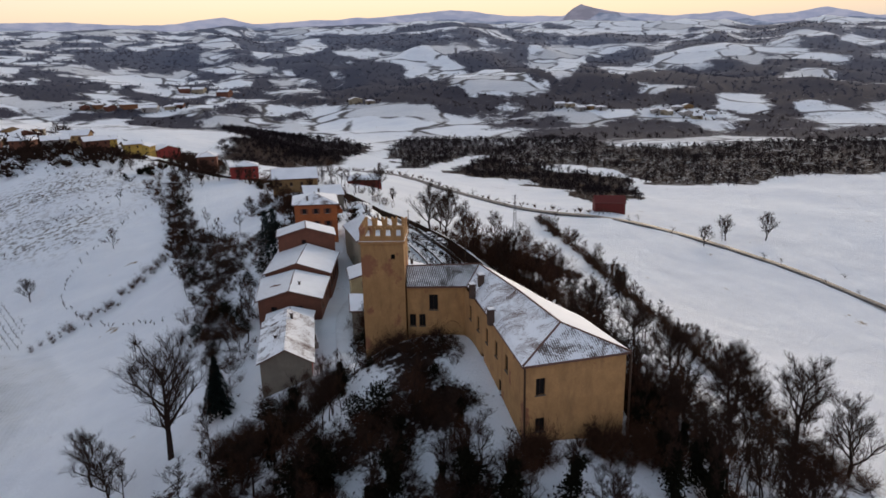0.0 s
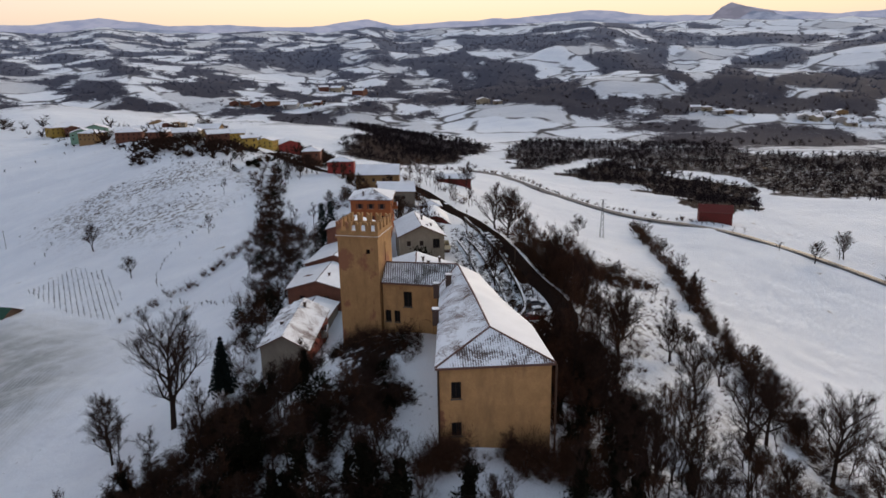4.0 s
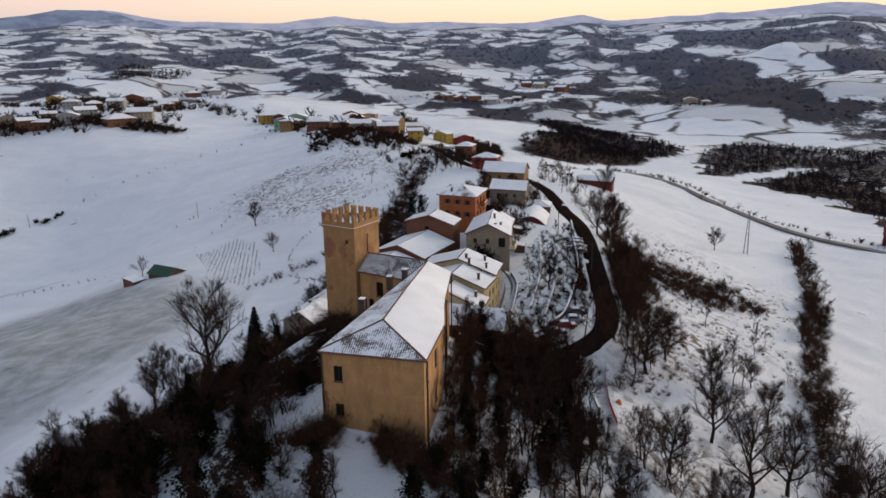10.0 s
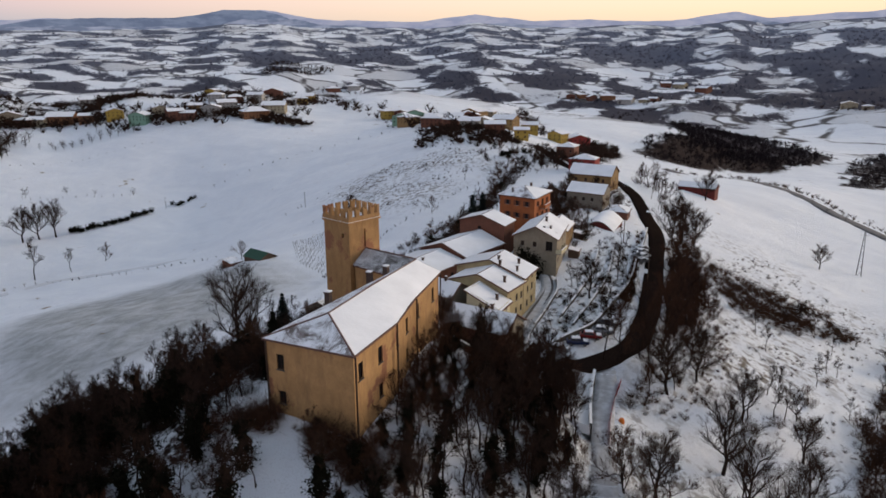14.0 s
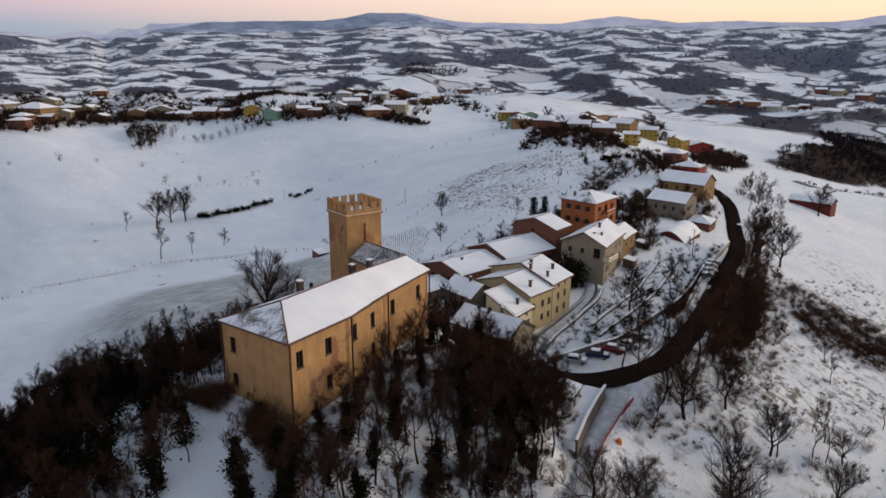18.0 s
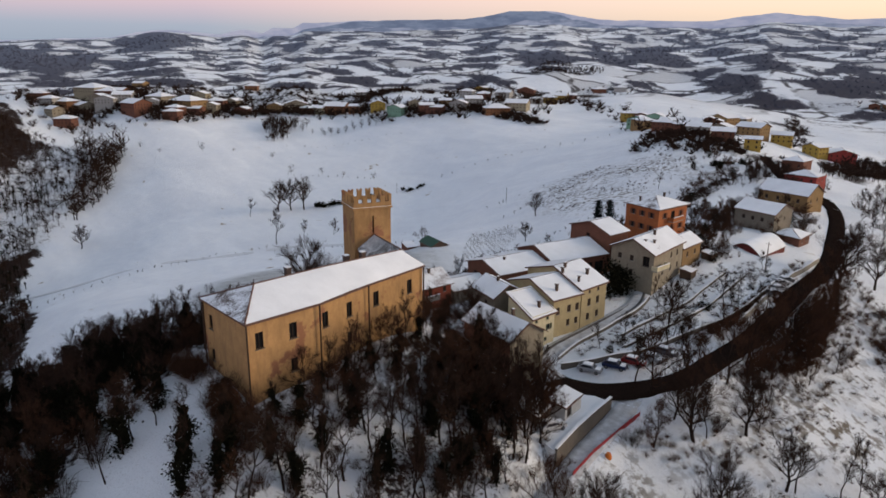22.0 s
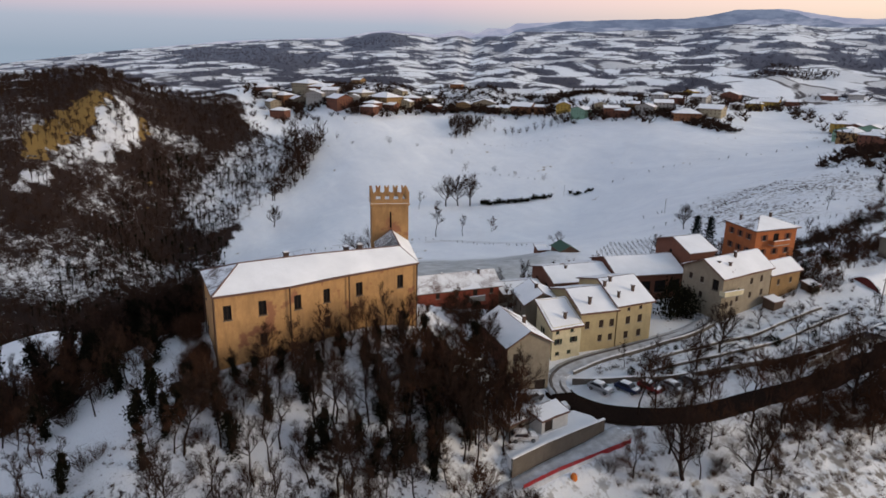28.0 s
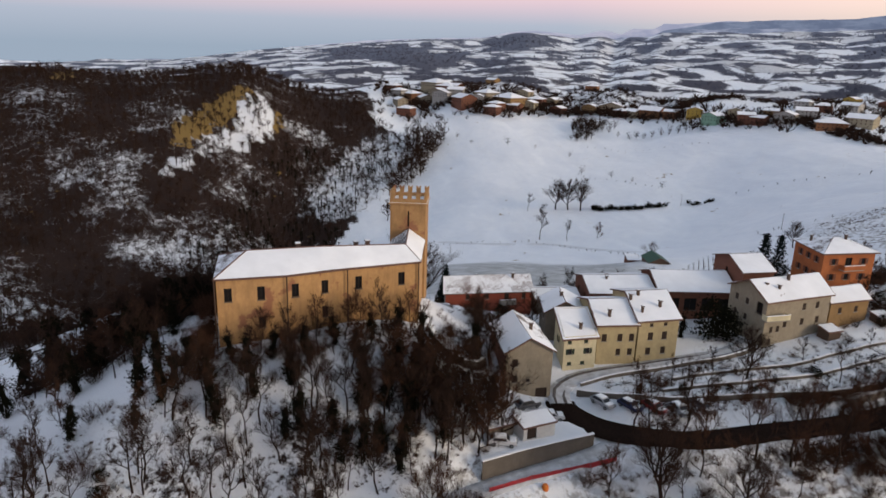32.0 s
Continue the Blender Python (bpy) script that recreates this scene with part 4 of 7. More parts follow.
def house(name, label, quad, zb, ze, rise, ridge, kind, wall, roofs, wins=(), chimneys=(), over=0.5, category="house", shutter=SHUTTER, group="", sides=None):
    """A house with walls, roof, snow, windows and chimneys. wins: (edge, metres along it, height, width, tall, style). roofs: one material a plane."""
    cx, cy = sum(p[0] for p in quad) / 4, sum(p[1] for p in quad) / 4
    o = (cx, cy, zb)
    QUADS.append(quad)
    root = tagged(empty(name, cx, cy, zb), label, category, group)
    planes = roof_planes(quad, ze, rise, ridge, kind, over)
    bm = bmesh.new()
    for e in range(4):
        p, q = quad[e], quad[(e + 1) % 4]
        holes = [(w[1] - w[3] / 2, w[1] + w[3] / 2, w[2] - w[4] / 2, w[2] + w[4] / 2) for w in wins if w[0] == e and w[5] != "far"]
        if sides and e in sides:
            own = bmesh.new()
            wall_face(own, p, q, zb - 2.5, ze, holes)
            part("wall", moved(own, o), sides[e], root, "wall of another plaster")
            continue
        wall_face(bm, p, q, zb - 2.5, ze, holes)
    gab = (1, 3) if ridge == 0 else (0, 2)
    if kind in ("gable", "arch"):
        for e in gab:
            p, q = Vector(quad[e]), Vector(quad[(e + 1) % 4])
            steps = 12 if kind == "arch" else 2
            top = []
            for i in range(steps + 1):
                s = i / steps
                zz = ze + (rise * math.sin(math.pi * s) if kind == "arch" else rise * (1 - abs(2 * s - 1)))
                top.append((p.lerp(q, s), zz - 0.06))
            vs = [bm.verts.new((*p, ze)), bm.verts.new((*q, ze))] + [bm.verts.new((*t, z)) for t, z in top[-2:0:-1]]
            bm.faces.new(vs)
    if kind == "shed":
        z2 = ze + rise
        for e in (1, 2, 3):
            p, q = quad[e], quad[(e + 1) % 4]
            za, zc = (ze if e == 1 else z2) - 0.05, (ze if e == 3 else z2) - 0.05
            v = [(*p, ze), (*q, ze), (*q, zc), (*p, za)]
            v = [x for i, x in enumerate(v) if i < 2 or x[2] > ze]
            bm.faces.new([bm.verts.new(x) for x in v])
    part("wall", moved(bm, o), wall, root)
    if kind == "arch":
        a, b, c, d = [Vector(p) for p in (grown(quad, 0.25) if ridge == 0 else grown(quad, 0.25)[1:] + grown(quad, 0.25)[:1])]
        for nm, mat, lift, th in (("roof", TILE, 0.0, 0.12), ("snow", roofs[0], 0.1, 0.1)):
            bm = bmesh.new()
            rows = []
            for i in range(15):
                s = i / 14
                z = ze + rise * math.sin(math.pi * s) + lift
                rows.append([bm.verts.new((*a.lerp(d, s), z)), bm.verts.new((*b.lerp(c, s), z)), bm.verts.new((*b.lerp(c, s), z - th)), bm.verts.new((*a.lerp(d, s), z - th))])
            for r, t in zip(rows, rows[1:]):
                for i in range(4):
                    bm.faces.new((r[i], r[(i + 1) % 4], t[(i + 1) % 4], t[i]))
            bm.faces.new(rows[0])
            bm.faces.new(rows[-1][::-1])
            bmesh.ops.recalc_face_normals(bm, faces=bm.faces[:])
            part(nm, moved(bm, o), mat, root)
    else:
        bm = bmesh.new()
        for pl in planes:
            slab(bm, pl, 0.2)
        roof = part("roof", moved(bm, o), TILE, root)
        for i, pl in enumerate(planes):
            mat = roofs[min(i, len(roofs) - 1)]
            lifted = [(x, y, z + 0.012) for x, y, z in pl]
            if mat in (SNOW, SNOW_THIN):
                part("snow_blanket", moved(snow_slab(lifted, 0.17, 0.05, cx + i), o), mat, roof, "settled roof snow", True)
            else:
                bm = bmesh.new()
                slab(bm, lifted, 0.01)
                part("tiled_slope", moved(bm, o), mat, roof, "tiles under thin patchy snow")
    for w in wins:
        window(root, o, quad[w[0]], quad[(w[0] + 1) % 4], w[1], w[2], w[3], w[4], w[5], shutter)
    for x, y, z, s in chimneys:
        s *= 0.75
        bm = box_bm(x - s / 2, y - s / 2, z - 1.6, x + s / 2, y + s / 2, z)
        add_box(bm, x - s / 2 - 0.1, y - s / 2 - 0.1, z + 0.001, x + s / 2 + 0.1, y + s / 2 + 0.1, z + 0.12)
        ch = part("chimney", moved(bm, o), CHIMNEY, root)
        part("cap", moved(box_bm(x - s / 2, y - s / 2, z + 0.13, x + s / 2, y + s / 2, z + 0.24, 0.05), o), SNOW, ch, "snow cap")
    return root


def row(edge, us, z, w, h, style):
    return [(edge, u, z, w, h, style) for u in us]


QUADS = []

# the castle wing, its back range and tower
castle = tagged(empty("castle", -6, 15, -1.5), "old ochre castle with hipped tile roof under snow", "castle")
O = (-6, 15, -1.5)
A, B, P1, P2, C, D, E, I = (-12, 0), (0, 0), (-0.4, 10), (-2.4, 18.8), (-4.2, 30.3), (-16.2, 33.6), (-17.7, 28), (-9.9, 25.5)
R0, R1, R2, RM = (-6.0, 4.4, 11.3), (-7.2, 28.4, 11.0), (-17.0, 30.8, 11.0), (-6.5, 15, 11.35)
EAVE = 9.0
foot = [(-11.65, 0.35), (-0.35, 0.35), (-0.75, 9.95), (-2.75, 18.7), (-4.5, 30.0), (-16.2, 33.2), (-17.6, 28.4), (-10.25, 25.9)]
castle_wins = [
    (0, [(1.75, 6.35, 1.0, 1.85), (1.75, 2.05, 1.0, 1.55)]),
    (1, [(1.5, 6.5, 1.05, 2.0), (6.0, 6.5, 1.05, 2.0), (6.0, 2.1, 0.95, 1.7)]),
    (2, [(1.2, 6.5, 1.05, 2.0), (5.6, 6.5, 1.05, 2.0), (5.6, 2.6, 0.95, 1.7)]),
    (3, [(1.8, 6.5, 1.05, 2.0), (8.6, 6.5, 1.05, 2.0)]),
    (6, [(3.6, 6.6, 1.2, 2.2), (0.7, 4.0, 0.85, 1.7), (2.0, 4.0, 0.85, 1.7)]),
    (7, [(3.5, 6.4, 1.0, 1.9), (7.5, 6.4, 1.0, 1.9), (11.5, 6.4, 1.0, 1.9), (15.5, 6.4, 1.0, 1.9), (19.5, 6.4, 1.0, 1.9), (9.5, 2.4, 1.0, 1.7), (17, 2.4, 1.0, 1.7)]),
]
bm = bmesh.new()
for e in range(8):
    wl_ = dict(castle_wins).get(e, [])
    wall_face(bm, foot[e], foot[(e + 1) % 8], -6, EAVE - 0.1, [(u - w / 2, u + w / 2, z - h / 2, z + h / 2) for u, z, w, h in wl_], 0.45)
part("wall", moved(bm, O), CASTLE, castle)
for e, ws in castle_wins:
    for u, z, w, h in ws:
        window(castle, O, foot[e], foot[(e + 1) % 8], u, z, w, h, "void", SHUTTER)


def up(p, z=EAVE):
    return (*p, z)


slopes = [
    ("hip_slope", [up(A), up(B), R0], TILE_X, "ribbed tiles under thin snow"),
    ("east_slope", [up(B), up(P1), up(P2), up(C), R1, RM, R0], SNOW, "unbroken snow on the roof"),
    ("west_slope", [up(A), R0, RM, R1, up(I)], TILE_Y, "tiles showing through melting snow"),
    ("court_slope", [up(I), R1, R2, up(E)], TILE_BARE, "mossy dark tiles with little snow"),
    ("north_slope", [up(C), up(D), R2, R1], SNOW, "unbroken snow on the roof"),
]
bm = bmesh.new()
for _, pl, _, _ in slopes:
    c = sum((Vector(q) for q in pl), Vector()) / len(pl)
    edge = [bm.verts.new(Vector(q) - Vector((0, 0, 0.02))) for q in pl] + [bm.verts.new(Vector(q) - Vector((0, 0, 0.25))) for q in pl]
    m = len(pl)
    for k in range(1, m - 1):
        bm.faces.new((edge[0], edge[k], edge[k + 1]))
        bm.faces.new((edge[m], edge[m + k + 1], edge[m + k]))
    for k in range(m):
        bm.faces.new((edge[k], edge[m + k], edge[m + (k + 1) % m], edge[(k + 1) % m]))
bmesh.ops.remove_doubles(bm, verts=bm.verts[:], dist=0.003)
roof = part("roof", moved(bm, O), TILE, castle)
for nm, pl, mat, lb in slopes:
    lifted = [(x, y, z + 0.015) for x, y, z in pl]
    if mat is SNOW:
        part(nm, moved(snow_slab(lifted, 0.14, 0.0, pl[0][1]), O), mat, roof, lb, True)
    else:
        bm = bmesh.new()
        for k in range(1, len(lifted) - 1):
            slab(bm, [lifted[0], lifted[k], lifted[k + 1]], 0.012)
        part(nm, moved(bm, O), mat, roof, lb)
for p, q in ((R0, RM), (RM, R1), (R1, R2), (R0, up(A)), (R0, up(B)), (R1, up(I))):
    bm = bmesh.new()
    tube(bm, Vector(p) + Vector((0, 0, 0.05)), Vector(q) + Vector((0, 0, 0.05)), 0.10, 0.10, 6)
    part("ridge_tiles", moved(bm, O), TILE, roof)
for x, y in ((-0.42, 9.95), (-2.35, 18.75), (-4.2, 29.9), (0.0, 0.1), (-11.75, 0.2)):
    bm = bmesh.new()
    tube(bm, (x + 0.08, y, -3), (x + 0.08, y, EAVE - 0.15), 0.11, 0.11, 6)
    part("downpipe", moved(bm, O), PIPE, castle)
for x, y, z in ((-11.2, 12.0, 10.0), (-10.6, 21.0, 10.1), (-8.9, 22.6, 10.7)):
    bm = box_bm(x - 0.35, y - 0.35, z - 1.2, x + 0.35, y + 0.35, z + 0.6)
    add_box(bm, x - 0.45, y - 0.45, z + 0.601, x + 0.45, y + 0.45, z + 0.7)
    ch = part("chimney", moved(bm, O), CHIMNEY, castle)
    part("cap", moved(box_bm(x - 0.4, y - 0.4, z + 0.71, x + 0.4, y + 0.4, z + 0.85, 0.06), O), SNOW, ch, "snow cap")
# arched court doorway: a near-black sheet on the wall stands in for its shade
bm = bmesh.new()
dx, dy = Vector((-7.35, 2.5)).normalized()
base = Vector((-10.25, 25.9)) + Vector((dx, dy)) * 1.6
vs = []
for i in range(9):
    s = math.pi * i / 8
    p = base + Vector((dx, dy)) * (-1.0 * math.cos(s))
    vs.append((p.x, p.y, 2.9 + 1.0 * math.sin(s)))
pts = [(base.x - dx, base.y - dy, -1)] + vs + [(base.x + dx, base.y + dy, -1)]
nrm = Vector((dy, -dx, 0)) * -0.03
f = [bm.verts.new(Vector(p) - nrm) for p in pts]
g = [bm.verts.new(Vector(p) + nrm * 3) for p in pts]
bm.faces.new(f)
for i in range(len(f)):
    bm.faces.new((f[i], g[i], g[(i + 1) % len(f)], f[(i + 1) % len(f)]))
part("door", moved(bm, O), DARK, castle, "near-black sheet for the shade in the arched court doorway")

# the tower
TQ = [(-17.9, 27.6), (-16.06, 33.6), (-21.8, 35.4), (-23.6, 29.35)]
TO = (-19.85, 31.5, 0)
tower = tagged(empty("tower", *TO), "square ochre castle tower with swallow-tailed battlements", "tower")
tin = grown(TQ, -0.12)
bm = bmesh.new()
for e in range(4):
    holes = {0: [(2.95, 3.25, 11.2, 14.0)], 3: [(4.0, 4.55, 12.9, 13.6)]}.get(e, [])
    wall_face(bm, tin[e], tin[(e + 1) % 4], -3, 15.2, holes, 0.5)
part("wall", moved(bm, TO), TOWER, tower)
for e, u, z, w, h in ((0, 3.1, 12.6, 0.3, 2.8), (3, 4.28, 13.25, 0.55, 0.7)):
    p, q = tin[e], tin[(e + 1) % 4]
    t = (q - p).normalized()
    c = p + t * u + Vector((-t.y, t.x)) * 0.45
    # near-black plate in the slit, in place of its inner shade
    bm = box_bm(-w / 2, -0.02, -h / 2, w / 2, 0.02, h / 2)
    bmesh.ops.transform(bm, matrix=Matrix.Translation((c.x, c.y, z)) @ Matrix.Rotation(math.atan2(t.y, t.x), 4, "Z"), verts=bm.verts[:])
    part("loophole_shade", moved(bm, TO), DARK, tower)
bm = bmesh.new()
ledge = grown(TQ, 0.1)
slab(bm, [(*p, 15.42) for p in ledge], 0.3)
part("cornice", moved(bm, TO), TOWER, tower)
bm = bmesh.new()
slab(bm, [(*p, 15.47) for p in grown(TQ, 0.06)], 0.04)
part("snow_ledge", moved(bm, TO), SNOW, tower, "thin snow line on the ledge")
for e in range(4):
    p, q = Vector(TQ[e]), Vector(TQ[(e + 1) % 4])
    t = (q - p).normalized()
    n = Vector((-t.y, t.x))
    turn = Matrix.Translation((*p, 0)) @ Matrix.Rotation(math.atan2(t.y, t.x), 4, "Z")
    ln = (q - p).length
    bm = box_bm(0.02, 0.0, 15.475, ln - 0.42, 0.4, 16.1)
    bmesh.ops.transform(bm, matrix=turn, verts=bm.verts[:])
    part("parapet", moved(bm, TO), TOWER, tower)
    count = 4
    for k in range(count):
        u = 0.45 + k * (ln - 0.45) / count
        bm = bmesh.new()
        w, d = 0.42, 0.4
        prof = [(-w * 0.8, 16.1), (w * 0.8, 16.1), (w, 17.35), (w * 0.45, 17.32), (0, 16.95), (-w * 0.45, 17.32), (-w, 17.35)]
        fr = [bm.verts.new((u + x, 0, z)) for x, z in prof]
        bk = [bm.verts.new((u + x, d, z)) for x, z in prof]
        for tri_ in ((0, 1, 4), (1, 2, 3), (1, 3, 4), (0, 4, 5), (0, 5, 6)):
            bm.faces.new([fr[i] for i in tri_])
            bm.faces.new([bk[i] for i in tri_[::-1]])
        for i in range(7):
            bm.faces.new((fr[(i + 1) % 7], fr[i], bk[i], bk[(i + 1) % 7]))
        bmesh.ops.transform(bm, matrix=turn, verts=bm.verts[:])
        mer = part("merlon", moved(bm, TO), TOWER, tower)
bm = bmesh.new()
slab(bm, [(*p, 15.55) for p in grown(TQ, -0.45)], 0.06)
part("deck_snow", moved(bm, TO), SNOW, tower, "snow on the tower deck")

# ---- the village ----
house("gable_house", "tall brick and plaster house with snowy gable roof beside the bend", [(1.5, 43.0), (2.0, 50.6), (-9.4, 51.6), (-10, 44.2)], -14, -4.5, 2.2, 1, "gable", GREYPL, [TILE_X, SNOW],
      row(0, [1.5], -6.6, 0.95, 1.3, "closed") + row(0, [1.5], -9.4, 0.95, 1.3, "closed") + row(0, [3.8], -9.8, 0.6, 0.6, "glass") + [(0, 6.1, -12.4, 1.9, 2.5, "door")], [(-3.0, 48.6, -2.0, 0.6)], sides={3: BRICKY})
house("cream_house", "low cream house with green shutters and snowy lean-to roof", [(-4.3, 55.4), (-4.2, 61.3), (-10.6, 62), (-11.2, 56.6)], -11.5, -5.5, 2.6, 0, "shed", CREAM, [SNOW],
      row(0, [1.0, 4.0], -6.5, 0.7, 0.7, "closed") + row(0, [1.2, 4.4], -8.3, 0.75, 1.0, "shutters") + row(0, [1.2, 3.6], -10.5, 0.8, 0.6, "closed") + row(3, [3.0], -7.5, 0.7, 1.0, "shutters"), [(-6.0, 59.0, -3.9, 0.6)], shutter=GREENSH)
house("yellow_house", "yellow plaster house with brown shutters and snowy roof", [(-4.9, 61.8), (-4.0, 68.7), (-17.5, 71.5), (-18.2, 64.4)], -11.5, -3.9, 2.2, 0, "gable", YELLOW, [SNOW, SNOW_THIN],
      row(0, [1.2, 4.0, 6.1], -6.4, 0.9, 1.35, "closed") + row(0, [3.9, 6.0], -9.1, 0.85, 1.2, "closed"), [(-6.5, 64.5, -2.0, 0.6), (-9.5, 70, -0.6, 0.6)])
house("yellow_house", "taller yellow house with closed shutters beside the street", [(-4.0, 69.0), (-3.9, 76.7), (-19.5, 79.6), (-20, 72.2)], -11.5, -3.3, 2.5, 0, "gable", YELLOW, [SNOW, SNOW_THIN],
      row(0, [2.4, 5.1], -6.4, 1.0, 1.4, "closed") + row(0, [2.2, 5.1], -9.2, 0.95, 1.3, "closed") + row(0, [2.4, 5.1], -4.3, 0.7, 0.6, "closed") + row(1, [3, 7], -6.4, 0.9, 1.3, "closed"), [(-7.0, 74.5, -1.2, 0.6), (-10.5, 72.0, -0.3, 0.6), (-6.0, 70.5, -1.6, 0.5)])
house("back_house", "narrow grey house between the lanes", [(-14.2, 56), (-13.6, 63), (-21, 65), (-21.8, 58)], -11, -4.6, 1.8, 1, "gable", DARKPL, [SNOW, SNOW],
      row(3, [2, 5], -6.6, 0.8, 1.2, "closed") + row(2, [2, 5], -6.6, 0.8, 1.2, "closed") + row(2, [2, 5], -9.2, 0.8, 1.2, "closed"), [(-17, 60, -2.2, 0.6)])
house("red_house", "long red and grey house, tiled roof under patchy snow", [(-30.4, 41.2), (-29.0, 59.0), (-37.2, 60), (-38.2, 43.0)], -12, -5.9, 2.1, 0, "gable", DARKPL, [TILE_Y, TILE_X], 
      row(0, [12.6], -7.3, 0.95, 1.6, "closed") + row(0, [12.6], -10.0, 1.0, 1.6, "closed") + row(0, [16.2, 8.5, 4.5], -7.0, 0.8, 1.2, "closed"), [(-35.5, 49, -4.3, 0.6), (-32.5, 56, -3.4, 0.6)], sides={0: BRICKRED})
house("barn", "low brick barn with wide snowy roof", [(-26.3, 70.8), (-23.5, 84), (-37.2, 87), (-38.3, 73)], -12, -6.2, 1.8, 0, "gable", BRICKY, [SNOW, SNOW_THIN], row(3, [3, 8], -8.3, 1.1, 1.2, "void") + row(0, [3, 9], -8.5, 1.1, 1.2, "void"), [(-30, 76, -4.2, 0.5)], category="barn")
house("barn", "long open barn with broad snow-covered roof", [(-23.1, 84.6), (-19.6, 100), (-33.4, 103.6), (-36.6, 88)], -12, -5.4, 2.3, 0, "gable", BRICKY, [SNOW, SNOW_THIN], row(0, [3, 6.6, 10.2, 13.6], -8.3, 2.6, 2.6, "void"), (), category="barn")
house("lean_to", "low shed roofs stepping down between houses", [(-29.5, 60.5), (-28.0, 69.5), (-36.5, 70.5), (-37.5, 61)], -12, -8.3, 1.2, 0, "gable", DARKPL, [SNOW, SNOW_THIN], (), (), category="shed")
house("villa", "olive-grey villa with corner balcony and snowy roof", [(-4.6, 95), (-6.5, 110.6), (-16.2, 111.6), (-15.2, 95)], -11.5, -1.6, 2.5, 0, "gable", GREYPL, [SNOW, SNOW_THIN],
      row(0, [9.2, 12.5], -3.6, 0.9, 1.3, "closed") + row(0, [5.0, 9.2, 13], -6.6, 0.9, 1.3, "closed") + row(3, [2.2, 5.2], -3.5, 0.9, 1.2, "closed") + row(3, [2.2, 5.2], -6.6, 0.9, 1.2, "closed") + row(3, [8.7], -3.6, 1.6, 2.2, "void") + row(0, [1.8, 3.4], -7.4, 0.8, 1.2, "closed") + row(0, [1.8], -9.8, 0.8, 1.2, "closed"), [(-7.5, 99.5, 0.2, 0.55), (-9.6, 103, 1.5, 0.6), (-8.5, 97.5, 0.4, 0.5)])
house("annex", "ochre annex with snowy roof beside the villa", [(-6.6, 111), (-7.2, 120.4), (-14, 121.4), (-13.4, 112)], -11, -3.4, 1.7, 0, "gable", OCHRE, [SNOW], row(0, [2.5, 6.5], -5.4, 0.9, 1.2, "closed"))
house("orange_house", "bright orange two-storey house with hipped snowy roof", [(-17.3, 117.8), (-16.5, 129.8), (-27.2, 131.8), (-28, 120)], -10, 3.0, 1.8, 0, "hip", ORANGE, [SNOW, SNOW, SNOW, TILE_X],
      row(0, [2.5, 9.5], 0.9, 1.0, 1.3, "shutters") + row(0, [6], 0.6, 1.6, 2.2, "void") + row(0, [2.5, 6, 9.5], -2.4, 1.0, 1.3, "shutters") + row(3, [2.5, 5.5, 8.5], 0.9, 1.0, 1.3, "shutters") + row(3, [2.5, 5.5, 8.5], -2.4, 1.0, 1.3, "shutters"), [(-24.5, 120.6, 4.6, 0.5), (-21, 126, 5.4, 0.6)], 0.7, shutter=BRICKY)
house("brick_barn", "brick barn with half-bare snowy roof", [(-19.9, 101.4), (-19.6, 108.4), (-32.6, 110.8), (-33, 103.8)], -11.5, -1.3, 2.0, 0, "gable", BRICKY, [SNOW, SNOW_THIN], row(3, [6], -3, 1.0, 1.2, "void"), category="barn")
house("brown_house", "brown house with snowy roof by the road", [(-9.6, 169), (-10, 183), (-22.4, 185), (-22.2, 171)], -12, -4.6, 2.2, 1, "gable", DARKPL, [SNOW], row(3, [3, 6, 9], -6.8, 1.0, 1.2, "closed") + row(0, [3, 8], -6.8, 1.0, 1.2, "closed"))
house("ochre_house", "long ochre house with snowy roof by the road", [(-14.8, 208), (-14.4, 221), (-31.4, 223), (-31.8, 210)], -12, -4.8, 3.2, 1, "gable", OCHRE, [SNOW_THIN, SNOW], row(3, [3, 7, 11, 14], -7, 1.0, 1.3, "closed") + row(0, [3, 8], -7, 1.0, 1.3, "closed"))
house("arched_shed", "red farm shed with rounded snowy roof", [(0.1, 138), (-0.2, 154), (-8.8, 155), (-8.6, 139)], -12.5, -9.3, 2.6, 0, "arch", BARNRED, [SNOW], row(3, [4.2], -10.6, 6.4, 3.2, "void"), category="shed")
house("cottage", "low red cottage with snowy hipped roof by the road", [(-0.8, 165.5), (-1.2, 174), (-8, 175), (-8, 166.5)], -12.6, -9.2, 1.3, 0, "hip", BRICKY, [SNOW], row(0, [2.5, 6], -10.6, 0.9, 1.0, "closed"))
house("red_house", "dark red two-storey house with snowy hipped roof", [(-37, 280), (-37, 289), (-49, 288), (-50, 280)], -18, -9.0, 2.2, 0, "hip", RED, [SNOW], row(3, [3, 7, 11], -11, 1.0, 1.3, "closed") + row(3, [3, 7, 11], -14, 1.0, 1.3, "closed") + row(0, [3, 7, 11], -11, 1.0, 1.3, "closed"))
house("brick_house", "tall brick-red house at the top of the lane", [(-58, 322), (-58, 333), (-68, 334), (-68, 322)], -22, -8.6, 2.0, 0, "hip", BRICKY, [SNOW], row(3, [3, 8], -11, 1.0, 1.3, "closed") + row(3, [3, 8], -14.5, 1.0, 1.3, "closed"))

# ---- trees and shrubs ----


